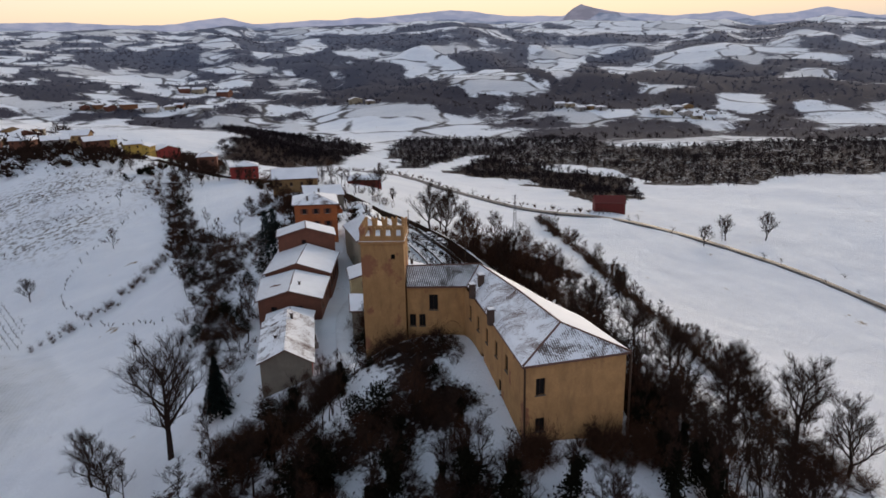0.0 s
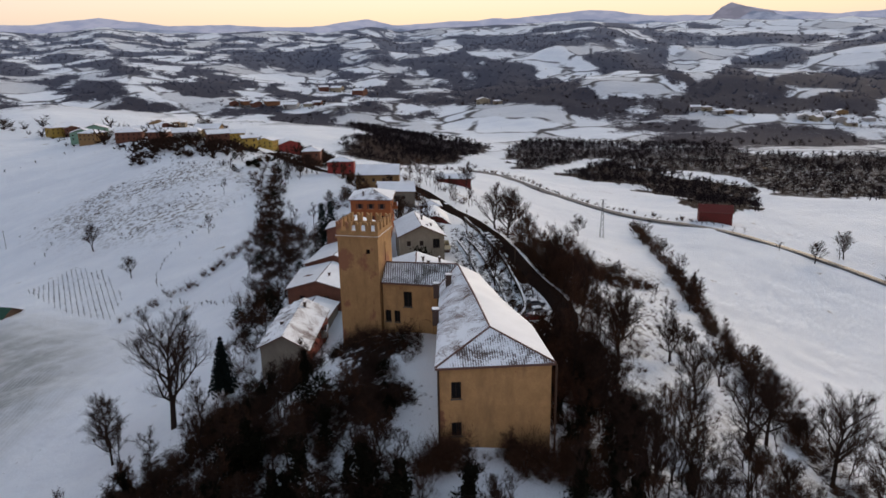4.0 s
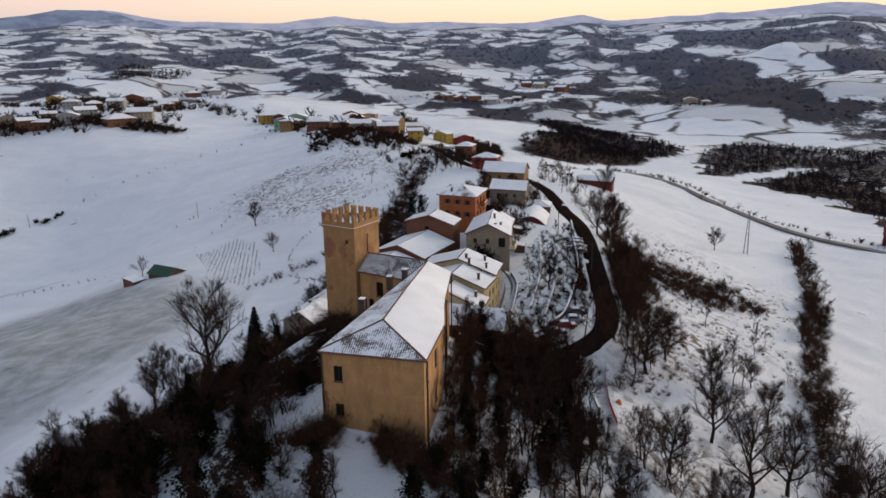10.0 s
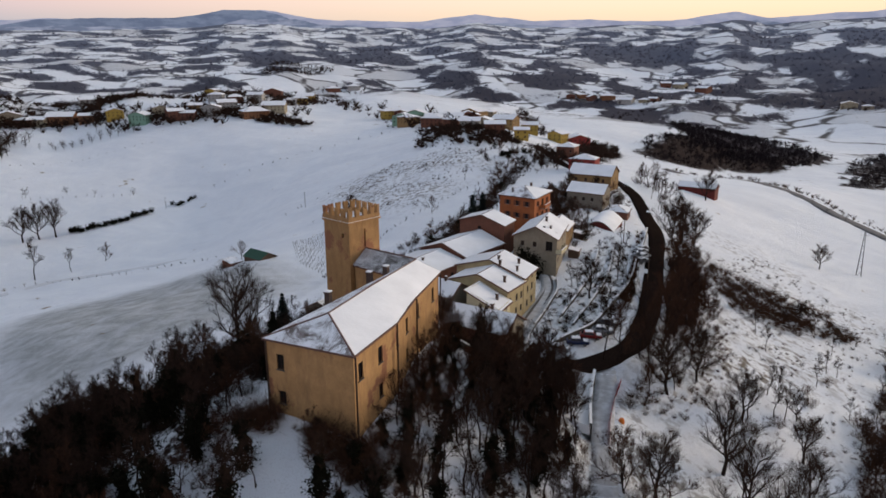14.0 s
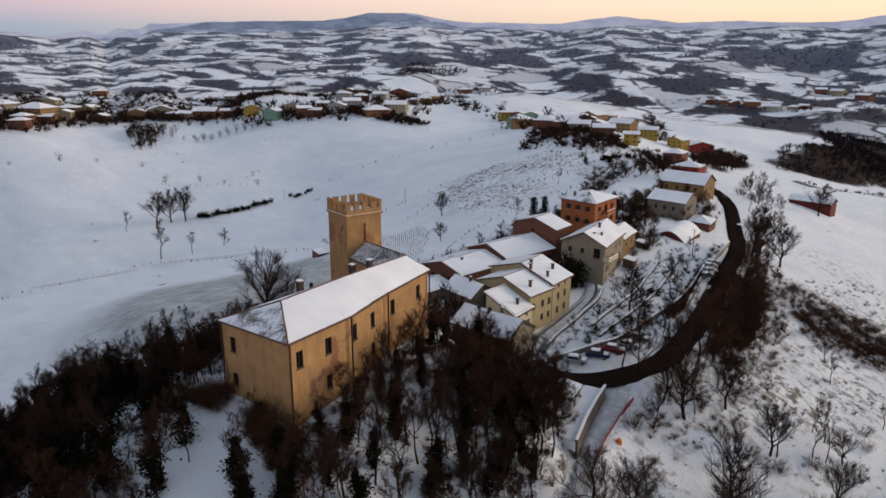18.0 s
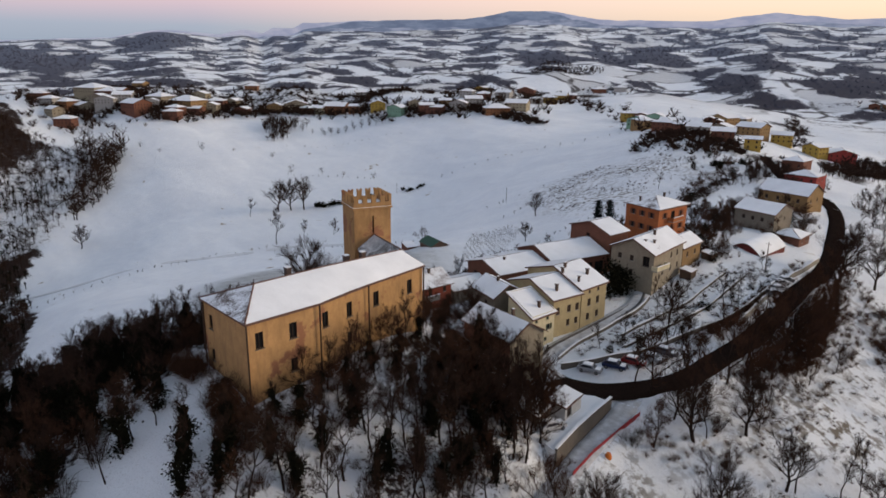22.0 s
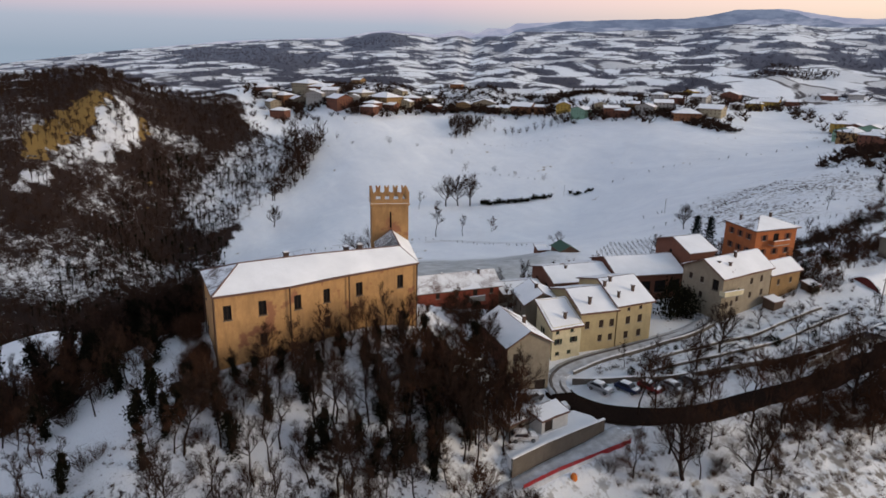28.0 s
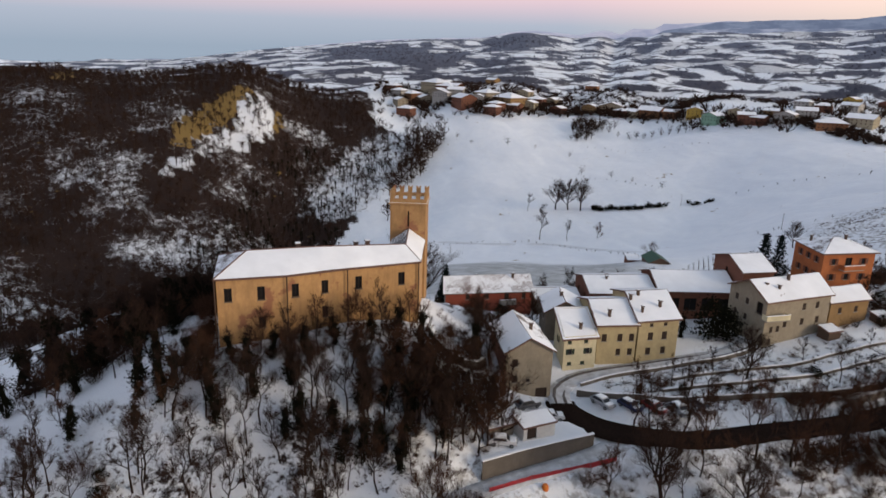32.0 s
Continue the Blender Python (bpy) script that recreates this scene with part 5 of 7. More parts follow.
class Builder:
    """Collects triangles and quads for one mesh."""

    def __init__(self):
        self.v, self.f = [], []

    def tube(self, p, q, r0, r1, n):
        d = (q - p).normalized()
        a = d.orthogonal().normalized()
        b = d.cross(a)
        k = len(self.v)
        for c, r in ((p, r0), (q, r1)):
            for i in range(n):
                s = 2 * math.pi * i / n
                self.v.append(tuple(c + (a * math.cos(s) + b * math.sin(s)) * r))
        for i in range(n):
            j = (i + 1) % n
            self.f.append((k + i, k + j, k + n + j, k + n + i))

    def blade(self, p, q, w, rng):
        d = (q - p).normalized()
        a = d.cross(Vector((rng.uniform(-1, 1), rng.uniform(-1, 1), rng.uniform(-1, 1)))).normalized() * w
        k = len(self.v)
        self.v += [tuple(p - a), tuple(p + a), tuple(q)]
        self.f.append((k, k + 1, k + 2))

    def leaf(self, c, s, rng):
        a = Vector((rng.gauss(0, 1), rng.gauss(0, 1), rng.gauss(0, 1))).normalized() * s
        b = a.orthogonal().normalized() * s * 0.7
        b.rotate(Matrix.Rotation(rng.uniform(0, 6.28), 3, a.normalized()))
        k = len(self.v)
        self.v += [tuple(c - a), tuple(c + b), tuple(c + a), tuple(c - b)]
        self.f.append((k, k + 1, k + 2, k + 3))

    def mesh(self, name, mat):
        me = bpy.data.meshes.new(name)
        me.from_pydata(self.v, [], self.f)
        me.materials.append(mat)
        return me


def bare_tree(seed, tall, spread, limbs, twig_mat, trunk_r=0.2, start=0.3, twigs=5, ivy=0.0):
    """A leafless tree: trunk and limbs in one mesh, the fine branches in another; ivy may climb it."""
    rng = random.Random(seed)
    wood, crown, green = Builder(), Builder(), Builder()
    top = Vector((rng.uniform(-0.6, 0.6), rng.uniform(-0.6, 0.6), tall * 0.82))
    pts = [Vector((0, 0, -0.6))]
    for i in range(1, 5):
        s = i / 4
        pts.append(top * s + Vector((rng.uniform(-1, 1), rng.uniform(-1, 1), 0)) * 0.04 * tall * (s < 1))
    for i in range(4):
        wood.tube(pts[i], pts[i + 1], trunk_r * (1 - 0.22 * i), trunk_r * (1 - 0.22 * (i + 1)), 6)

    def along(s):
        s = min(max(s, 0), 0.999) * 4
        i = int(s)
        return pts[i].lerp(pts[i + 1], s - i)

    def branch(p, d, ln, r, depth):
        bend = Vector((rng.gauss(0, 0.26), rng.gauss(0, 0.26), rng.gauss(0.20, 0.14)))
        mid = p + d * ln * 0.5
        d2 = (d + bend).normalized()
        q = mid + d2 * ln * 0.5
        if depth <= 1:
            (wood if depth == 0 else crown).tube(p, mid, r, r * 0.72, 5 if depth == 0 else 3)
            (wood if depth == 0 else crown).tube(mid, q, r * 0.72, r * 0.4, 5 if depth == 0 else 3)
        elif depth == 2:
            crown.blade(p, mid, max(r * 0.8, 0.016), rng)
            crown.blade(p.lerp(mid, 0.6), q, max(r * 0.5, 0.012), rng)
        else:
            crown.blade(p, p + (q - p) * 1.75, 0.0105, rng)
            return
        n = {0: 7, 1: twigs + 2, 2: twigs + 4}[depth]
        for k in range(n):
            s = rng.uniform(0.25, 1.0) if k else 1.0
            base = p.lerp(mid, s * 2) if s < 0.5 else mid.lerp(q, s * 2 - 1)
            out = d2.cross(Vector((rng.gauss(0, 1), rng.gauss(0, 1), rng.gauss(0, 1)))).normalized()
            nd = (d2 * rng.uniform(0.6, 1.1) + out * rng.uniform(0.4, 0.95) + Vector((0, 0, 0.26))).normalized()
            branch(base, nd, ln * rng.uniform(0.40, 0.62), r * 0.45, depth + 1)

    for k in range(limbs):
        s = start + (1 - start) * (k + rng.random()) / limbs
        a = k * 2.4 + rng.uniform(-0.4, 0.4)
        lean = 1.08 - 0.70 * s + rng.uniform(-0.15, 0.15)
        d = Vector((math.cos(a) * math.sin(lean), math.sin(a) * math.sin(lean), math.cos(lean)))
        branch(along(s), d, spread * (1.15 - 0.6 * s) * rng.uniform(0.8, 1.15), trunk_r * 0.48 * (1.2 - 0.7 * s), 0)
    if ivy:
        for k in range(int(2600 * ivy)):
            s = rng.random() ** 0.8 * 0.85
            a, r = rng.uniform(0, 6.28), (0.35 + 1.15 * abs(rng.gauss(0, 0.6))) * (1.3 - s * 0.75) * (0.8 + 0.4 * math.sin(s * 11 + seed))
            c = along(s) + Vector((math.cos(a) * r, math.sin(a) * r, rng.uniform(-0.4, 0.4)))
            green.leaf(c, rng.uniform(0.10, 0.24), rng)
    return wood.mesh("trunk", BARK), crown.mesh("crown", twig_mat), green.mesh("ivy", IVY) if ivy else None


def shrub_mesh(seed, tall, wide, mat, stems=26):
    rng = random.Random(seed)
    b = Builder()
    for k in range(stems):
        a, r = rng.uniform(0, 6.28), rng.random() ** 0.7 * wide * 0.55
        p = Vector((math.cos(a) * r * 0.5, math.sin(a) * r * 0.5, -0.3))
        q = Vector((math.cos(a) * r * 1.6, math.sin(a) * r * 1.6, tall * rng.uniform(0.55, 1.0)))
        m = p.lerp(q, 0.5) + Vector((rng.gauss(0, 0.15), rng.gauss(0, 0.15), 0.15))
        b.tube(p, m, 0.035, 0.025, 3)
        b.tube(m, q, 0.025, 0.01, 3)
        for j in range(14):
            s = rng.uniform(0.2, 1)
            c = p.lerp(m, s * 2) if s < 0.5 else m.lerp(q, s * 2 - 1)
            d = Vector((rng.gauss(0, 0.7), rng.gauss(0, 0.7), rng.gauss(0.35, 0.5)))
            b.blade(c, c + d * rng.uniform(0.6, 1.4), 0.014, rng)
    return b.mesh("shrub", mat)


def leafy_mesh(seed, tall, wide, mat, count=700, cone=False):
    """An evergreen: leaves in uneven clumps."""
    rng = random.Random(seed)
    b = Builder()
    b.tube(Vector((0, 0, -0.5)), Vector((0, 0, tall * 0.6)), 0.1, 0.04, 5)
    clumps = []
    for k in range(max(10, count // 22)):
        s = (k + rng.random()) / max(10, count // 22)
        rad = wide * 0.5 * ((1.05 - s) if cone else math.sin(math.pi * (0.12 + 0.83 * s)))
        a = k * 2.4
        clumps.append((Vector((math.cos(a) * rad * rng.uniform(0.5, 1), math.sin(a) * rad * rng.uniform(0.5, 1), tall * (0.06 + 0.94 * s))), 0.22 * wide * (0.5 if cone else 1) * rng.uniform(0.7, 1.2)))
    for k in range(count):
        c, r = clumps[k % len(clumps)]
        b.leaf(c + Vector((rng.gauss(0, r * 0.6), rng.gauss(0, r * 0.6), rng.gauss(0, r * 0.45))), rng.uniform(0.07, 0.16), rng)
    return b.mesh("foliage", mat)


def fir_mesh(seed, tall, wide, mat):
    rng = random.Random(seed)
    b = Builder()
    b.tube(Vector((0, 0, -0.5)), Vector((0, 0, tall * 0.97)), 0.16, 0.02, 5)
    for lv in range(15):
        s = lv / 15
        z, r = tall * (0.08 + 0.9 * s), wide * 0.5 * (1.02 - s)
        for k in range(11):
            a = k * 6.28 / 11 + lv * 0.7 + rng.uniform(-0.2, 0.2)
            tip = Vector((math.cos(a) * r, math.sin(a) * r, z - 0.22 * r)) * 1.0
            p = Vector((0, 0, z + 0.12 * r))
            for j in range(5):
                c = p.lerp(tip, 0.25 + 0.18 * j)
                side = Vector((-math.sin(a), math.cos(a), -0.35))
                b.blade(c, c + side * 0.3 * r * (1 - 0.12 * j) + Vector((math.cos(a), math.sin(a), 0)) * 0.15, 0.28, rng)
                b.blade(c, c - side * Vector((1, 1, -1)).x * 0.3 * r * (1 - 0.12 * j), 0.28, rng)
    return b.mesh("needles", mat)


def tree_thing(name, label, category, meshes, x, y, z, scale, turn, lean=(0, 0), group=""):
    """One tree: its wood is the thing, the crown and the ivy its parts."""
    wood, crown, ivy = meshes
    ob = tagged(new(name, wood), label, category, group)
    ob.matrix_basis = pose(x, y, z, lean[0], lean[1], turn) @ Matrix.Diagonal((scale, scale, scale, 1))
    for nm, me in (("crown", crown), ("ivy", ivy)):
        if me is not None:
            c = new(nm, me)
            c.parent = ob
    return ob


BROAD = [bare_tree(11 + i, 10, 4.3, 13, TWIG, 0.30, 0.22, 6) for i in range(3)]
SLIM = [bare_tree(31 + i, 10, 2.7, 7, TWIG, 0.15, 0.35, 4) for i in range(4)]
RUSSET = [bare_tree(51 + i, 8, 3.0, 8, TWIG_RED, 0.14, 0.12, 5) for i in range(3)]
IVIED = [bare_tree(71 + i, 10, 2.4, 6, TWIG, 0.2, 0.5, 4, 1.0) for i in range(5)]
SHRUBS = [shrub_mesh(91 + i, 2.2, 2.6, TWIG) for i in range(3)] + [shrub_mesh(95 + i, 2.4, 2.8, TWIG_RED) for i in range(3)]
EVER = [leafy_mesh(101 + i, 3.0, 2.8, IVY, 1100) for i in range(3)]
FIR = fir_mesh(111, 8.5, 4.2, FIRM)
CYPRESS = leafy_mesh(113, 10, 2.6, FIRM, 2200, True)


def free_spot(x, y, margin=1.2):
    xa, ya = np.array([x]), np.array([y])
    for q in BUILT:
        if in_poly(xa, ya, q)[0]:
            return False
    for line, w in ((ROAD, 3.6), (STREET, 2.0), (LANE, 2.4), (ALLEY, 2.0)):
        if line_distance(xa, ya, line, 3)[0] < w + margin * 0.3:
            return False
    return True


def plan_quads():
    out = [[tuple(p) for p in grown(foot, 1.1)], [tuple(p) for p in grown(TQ, 1.0)]]
    return out


BUILT = plan_quads() + [[tuple(p) for p in grown(q, 1.0)] for q in QUADS]
BUILT += OPENINGS
LABELS = {
    "bare_tree": "leafless broad tree with dark spreading branches",
    "slim_tree": "slender leafless tree on the snowy slope",
    "russet_tree": "leafless russet-brown thicket tree",
    "ivied_tree": "leafless tree with its trunk wrapped in dark ivy",
    "shrub": "bare brown shrub in the snow",
    "evergreen_bush": "dark evergreen bush dusted at its foot with snow",
}
tree_rng = random.Random(7)


def plant(kind, x, y, scale, group=""):
    z = gz(x, y)
    turn = tree_rng.uniform(-1, 318)
    lean = (tree_rng.gauss(0, 3), tree_rng.gauss(0, 3))
    if kind == "bare_tree":
        return tree_thing(kind, LABELS[kind], "tree", BROAD[tree_rng.randrange(3)], x, y, z, scale, turn, lean, group)
    if kind == "slim_tree":
        return tree_thing(kind, LABELS[kind], "tree", SLIM[tree_rng.randrange(4)], x, y, z, scale, turn, lean, group)
    if kind == "russet_tree":
        return tree_thing(kind, LABELS[kind], "tree", RUSSET[tree_rng.randrange(3)], x, y, z, scale, turn, lean, group)
    if kind == "ivied_tree":
        return tree_thing(kind, LABELS[kind], "tree", IVIED[tree_rng.randrange(5)], x, y, z, scale, turn, lean, group)
    me = SHRUBS[tree_rng.randrange(6)] if kind == "shrub" else EVER[tree_rng.randrange(3)]
    ob = tagged(new(kind, me), LABELS[kind], "shrub" if kind == "shrub" else "bush", group)
    ob.matrix_basis = pose(x, y, z, 0, 0, turn) @ Matrix.Diagonal((scale, scale, scale * tree_rng.uniform(0.8, 1.3), 1))
    return ob


def thicket(poly, mix, group=""):
    """Scatter plants in an outline: mix of (kind, count, least, most scale)."""
    xs, ys = [p[0] for p in poly], [p[1] for p in poly]
    for kind, count, lo, hi in mix:
        made, tries = 0, 0
        while made < count and tries < count * 30:
            tries += 1
            x, y = tree_rng.uniform(min(xs), max(xs)), tree_rng.uniform(min(ys), max(ys))
            if in_poly(np.array([x]), np.array([y]), poly)[0] and free_spot(x, y):
                plant(kind, x, y, tree_rng.uniform(lo, hi), group)
                made += 1


# single trees
for x, y, s, k in ((-52, 39, 1.7, "bare_tree"), (40, 33, 1.35, "bare_tree"), (55, 33, 1.55, "bare_tree"), (36, 45, 1.1, "bare_tree"), (58, 24, 1.3, "bare_tree"), (26, 57, 1.1, "bare_tree"), (47, 40, 1.2, "bare_tree"),
                   (39, 63, 0.9, "slim_tree"), (38, 62, 0.8, "bare_tree"), (15.5, 150, 1.3, "bare_tree"), (21, 158, 1.1, "bare_tree"), (-2, 41.5, 0.75, "bare_tree"), (-12.5, 43, 0.55, "bare_tree"), (-4.4, -0.9, 0.55, "evergreen_bush"), (-10.5, 88, 2.0, "evergreen_bush"), (-9, 91, 1.7, "evergreen_bush"), (-11, 91.5, 1.8, "evergreen_bush"),
                   (-1, 38.5, 0.9, "ivied_tree"), (9, 100, 0.9, "slim_tree"), (6, 84, 0.8, "bare_tree"), (30, 66, 0.9, "bare_tree"), (48, 60, 0.8, "bare_tree"), (44, 75, 0.8, "slim_tree"),
                   (-46, 33, 0.9, "slim_tree"), (-57, 30, 0.8, "slim_tree"), (-64, 42, 0.8, "bare_tree"), (-60, 34, 0.8, "bare_tree"), (-12, 83, 0.6, "ivied_tree"), (12, 72, 1.0, "slim_tree"), (14.5, 58.5, 1.1, "slim_tree"),
                   (-410, 231, 2.2, "bare_tree"), (-406, 240, 2.1, "bare_tree"), (-400, 248, 2.3, "bare_tree"), (-413, 208, 1.5, "slim_tree"), (-343, 191, 2.6, "slim_tree"), (-332, 207, 1.6, "slim_tree"),
                   (-327, 227, 1.4, "russet_tree"), (-490, 106, 1.6, "bare_tree"), (-144, 225, 1.0, "bare_tree"), (-168, 172, 1.0, "russet_tree"), (-112, 180, 0.7, "bare_tree"), (-90, 205, 0.9, "russet_tree"),
                   (60, 215, 0.8, "bare_tree"), (-95, 253, 0.8, "slim_tree"), (-15, 284, 1.0, "russet_tree"), (17, 257, 1.1, "bare_tree"), (-5, 257, 1.2, "russet_tree"), (192, 233, 1.2, "bare_tree"), (220, 237, 1.3, "bare_tree"), (169, 219, 0.9, "bare_tree")):
    plant(k, x, y, s)
fir = tagged(new("fir_tree", FIR), "dark green conical fir tree beside the house", "tree")
fir.matrix_basis = pose(-45, 45, gz(-45, 45), 0, 0, 20) @ Matrix.Diagonal((1.3, 1.3, 1.25, 1))
for x, y, s in ((-35.6, 118.8, 1.5), (-33.6, 121.2, 1.42)):
    c = tagged(new("cypress", CYPRESS), "tall dark cypress beside the orange house", "tree", "cypresses by the orange house")
    c.matrix_basis = pose(x, y, gz(x, y) - 0.5, 0, 0, 40 * s) @ Matrix.Diagonal((1.5 * s, 1.5 * s, 0.95 * s, 1))

for x, y, s, k in ((17, 59, 1.4, "russet_tree"), (20, 63, 1.5, "slim_tree"), (21, 66, 1.3, "russet_tree"), (23, 73, 1.6, "russet_tree"), (24.5, 78, 1.3, "slim_tree"), (22, 82, 1.4, "russet_tree"), (23, 88, 1.6, "russet_tree"), (24, 96, 1.3, "bare_tree"), (23, 103, 1.5, "russet_tree"),
                   (25, 112, 1.5, "russet_tree"), (21, 119, 1.4, "russet_tree"), (19, 126, 1.3, "slim_tree"), (21, 131, 1.5, "russet_tree"), (18, 140, 1.3, "bare_tree"), (26, 84, 1.2, "slim_tree"), (22, 58, 1.2, "slim_tree")):
    plant(k, x, y, s, "trees along the road bank")

for x, y, s in ((4, -10, 0.85), (6, -7, 0.8), (6, -1, 0.7), (7, 5, 0.65), (11, 11, 0.8), (12, 15, 0.7), (-8, -12, 0.9), (2, -3.5, 0.6), (15, 16, 0.75), (10, 31, 0.9), (7, 30, 0.85), (-11, -19, 0.8), (6, 10, 0.75), (4, 4, 0.7), (-8, -21, 0.9),
                (1, -8, 0.85), (-9.5, -7, 0.8), (-20, -18, 0.9), (15, 19, 0.8), (5, -5, 0.7), (-16, -7, 1.0), (-19, -4, 0.95), (-23, -8, 1.1), (-26, -1, 1.0), (11, 26, 0.9), (9, 23, 0.8), (8.5, 20, 0.7), (13, 30, 0.8)):
    plant("ivied_tree", x, y, s, "ivied trees on the castle slope")

for x, y, s, k in ((1.6, 6, 0.8, "russet_tree"), (1.5, 9.5, 0.75, "slim_tree"), (0.9, 14, 0.9, "russet_tree"), (0.3, 18, 0.8, "russet_tree"), (-0.6, 24, 0.9, "slim_tree"), (0.4, 21, 0.95, "russet_tree"), (-0.9, 28, 0.9, "russet_tree"), (-4.5, -1.6, 0.45, "russet_tree")):
    plant(k, x, y, s, "trees against the castle wall")

for x, y, s in ((2.0, 2, 0.5), (1.8, 12, 0.55), (1.0, 16.5, 0.62), (0.2, 22, 0.6), (-0.8, 26, 0.66), (-1.6, 30, 0.6), (-26, -29, 1.5), (-31, -24, 1.3), (-22, -32, 1.2), (-40, -16, 1.3), (-36, -20, 1.2)):
    plant("ivied_tree", x, y, s, "ivied trees on the castle slope")

# thickets round the castle, down its slopes and along the road
thicket([(-52, 8), (-30, -10), (-14, -9), (-14, 4), (-19, 10), (-25, 16), (-26, 27), (-31, 36), (-44, 34)], [("shrub", 30, 0.8, 1.4), ("evergreen_bush", 9, 0.7, 1.4), ("russet_tree", 26, 0.45, 0.85), ("slim_tree", 14, 0.5, 0.8), ("ivied_tree", 10, 0.45, 0.7)])
thicket([(-24, 16), (-18, 11), (-13.5, 6), (-13.5, 24), (-24, 26)], [("shrub", 14, 0.3, 0.7), ("evergreen_bush", 5, 0.3, 0.6)])
thicket([(-14, -34), (-10, -7), (6, -6), (18, -8), (28, -34)], [("slim_tree", 16, 0.6, 1.0), ("ivied_tree", 4, 0.5, 0.9), ("russet_tree", 3, 0.5, 0.8), ("shrub", 10, 0.4, 0.9)])
thicket([(5, -6), (6, 36), (14, 34), (18, 6), (12, -8)], [("slim_tree", 8, 0.75, 1.1), ("shrub", 8, 0.4, 0.9), ("russet_tree", 2, 0.7, 1.0)])
thicket([(8, -6), (9, 34), (20, 28), (26, 0), (20, -14)], [("slim_tree", 8, 0.75, 1.1), ("ivied_tree", 4, 0.55, 0.8), ("shrub", 10, 0.4, 0.8)])
thicket([(-60, -20), (-30, -32), (-10, -30), (-6, -5), (-13, -5), (-30, -6), (-52, 10)], [("shrub", 22, 0.8, 1.4), ("russet_tree", 30, 0.6, 1.0), ("slim_tree", 30, 0.55, 1.0), ("ivied_tree", 20, 0.6, 1.0), ("evergreen_bush", 5, 0.9, 1.4)])
thicket([(-58, 0), (-52, 14), (-36, 20), (-30, 4), (-14, -4), (-14, -14), (-34, -14)], [("ivied_tree", 18, 0.7, 1.1), ("evergreen_bush", 3, 1.0, 1.5), ("slim_tree", 12, 0.8, 1.1)])
thicket([(1.2, -3), (2.4, 12), (0.5, 32), (4, 41), (6, 36), (6.5, 10), (4, -4)], [("shrub", 10, 0.6, 1.1), ("evergreen_bush", 4, 0.7, 1.1), ("russet_tree", 11, 0.55, 0.9), ("ivied_tree", 6, 0.5, 0.75)])
thicket([(-50, 0), (-36, -15), (-18, -15), (-18, -12), (-30, -9), (-36, -2)], [("ivied_tree", 13, 0.75, 1.1), ("slim_tree", 6, 0.7, 1.0)])
thicket([(10, 6), (11, 28), (19, 27), (22, 10)], [("slim_tree", 5, 0.85, 1.1), ("ivied_tree", 2, 0.6, 0.8)])
thicket([(4, 21), (5, 41), (12.5, 41), (15.5, 34), (17, 25), (10, 19)], [("ivied_tree", 4, 0.6, 0.8), ("russet_tree", 6, 0.7, 0.95), ("slim_tree", 9, 0.8, 1.1)])
thicket([(21.8, 78), (20.5, 100), (17.5, 130), (22, 131), (27, 104), (27, 78)], [("russet_tree", 16, 0.8, 1.2), ("shrub", 8, 0.8, 1.3)])
thicket([(8, -30), (8, 38), (18, 30), (30, 0), (36, -40)], [("slim_tree", 40, 0.6, 1.1), ("ivied_tree", 8, 0.45, 0.7), ("shrub", 24, 0.35, 0.8), ("evergreen_bush", 4, 0.5, 0.9), ("russet_tree", 3, 0.6, 0.9)])
thicket([(5, -8), (5, 34), (14, 38), (18, 24), (22, 4), (16, -12)], [("slim_tree", 20, 0.8, 1.15), ("russet_tree", 5, 0.6, 0.95), ("shrub", 5, 0.5, 0.9)])
thicket([(23.5, 30), (25, 18), (28, 6), (38, 4), (34, 20), (29, 32)], [("russet_tree", 9, 0.8, 1.2), ("slim_tree", 9, 0.8, 1.1), ("shrub", 8, 0.5, 1.0), ("bare_tree", 2, 0.8, 1.0)])
thicket([(5, 24), (6, 42), (13, 43), (15.5, 34), (15, 26)], [("russet_tree", 9, 1.0, 1.3), ("slim_tree", 5, 0.9, 1.2)])
thicket([(19.5, 48), (22, 70), (21.5, 100), (17.5, 132), (26, 134), (33, 100), (33, 66), (27, 48)], [("russet_tree", 15, 0.6, 1.0), ("shrub", 9, 0.5, 1.0), ("slim_tree", 8, 0.6, 0.9)])
thicket([(12, 64), (14, 100), (11, 130), (3, 132), (1, 105), (0, 80), (2, 62)], [("shrub", 16, 0.35, 0.8), ("slim_tree", 16, 0.4, 0.65), ("evergreen_bush", 10, 0.3, 0.6)])
thicket([(26, 12), (60, 20), (62, 110), (46, 150), (36, 140), (36, 60)], [("slim_tree", 18, 0.45, 0.75), ("shrub", 16, 0.5, 1.1), ("bare_tree", 6, 0.45, 0.65)])
thicket([(50, 20), (57, 80), (80, 165), (98, 260), (104, 259), (88, 165), (67, 80), (64, 20)], [("russet_tree", 46, 0.5, 0.9), ("shrub", 21, 1.0, 1.8), ("slim_tree", 14, 0.5, 0.9), ("bare_tree", 5, 0.6, 0.8)])
thicket([(-40, 62), (-41, 100), (-36, 112), (-40, 160), (-62, 210), (-70, 274), (-75, 267), (-70, 200), (-58, 120), (-50, 70)], [("shrub", 18, 0.8, 1.5), ("russet_tree", 17, 0.6, 1.0), ("slim_tree", 14, 0.6, 0.9), ("evergreen_bush", 10, 0.8, 1.5)])
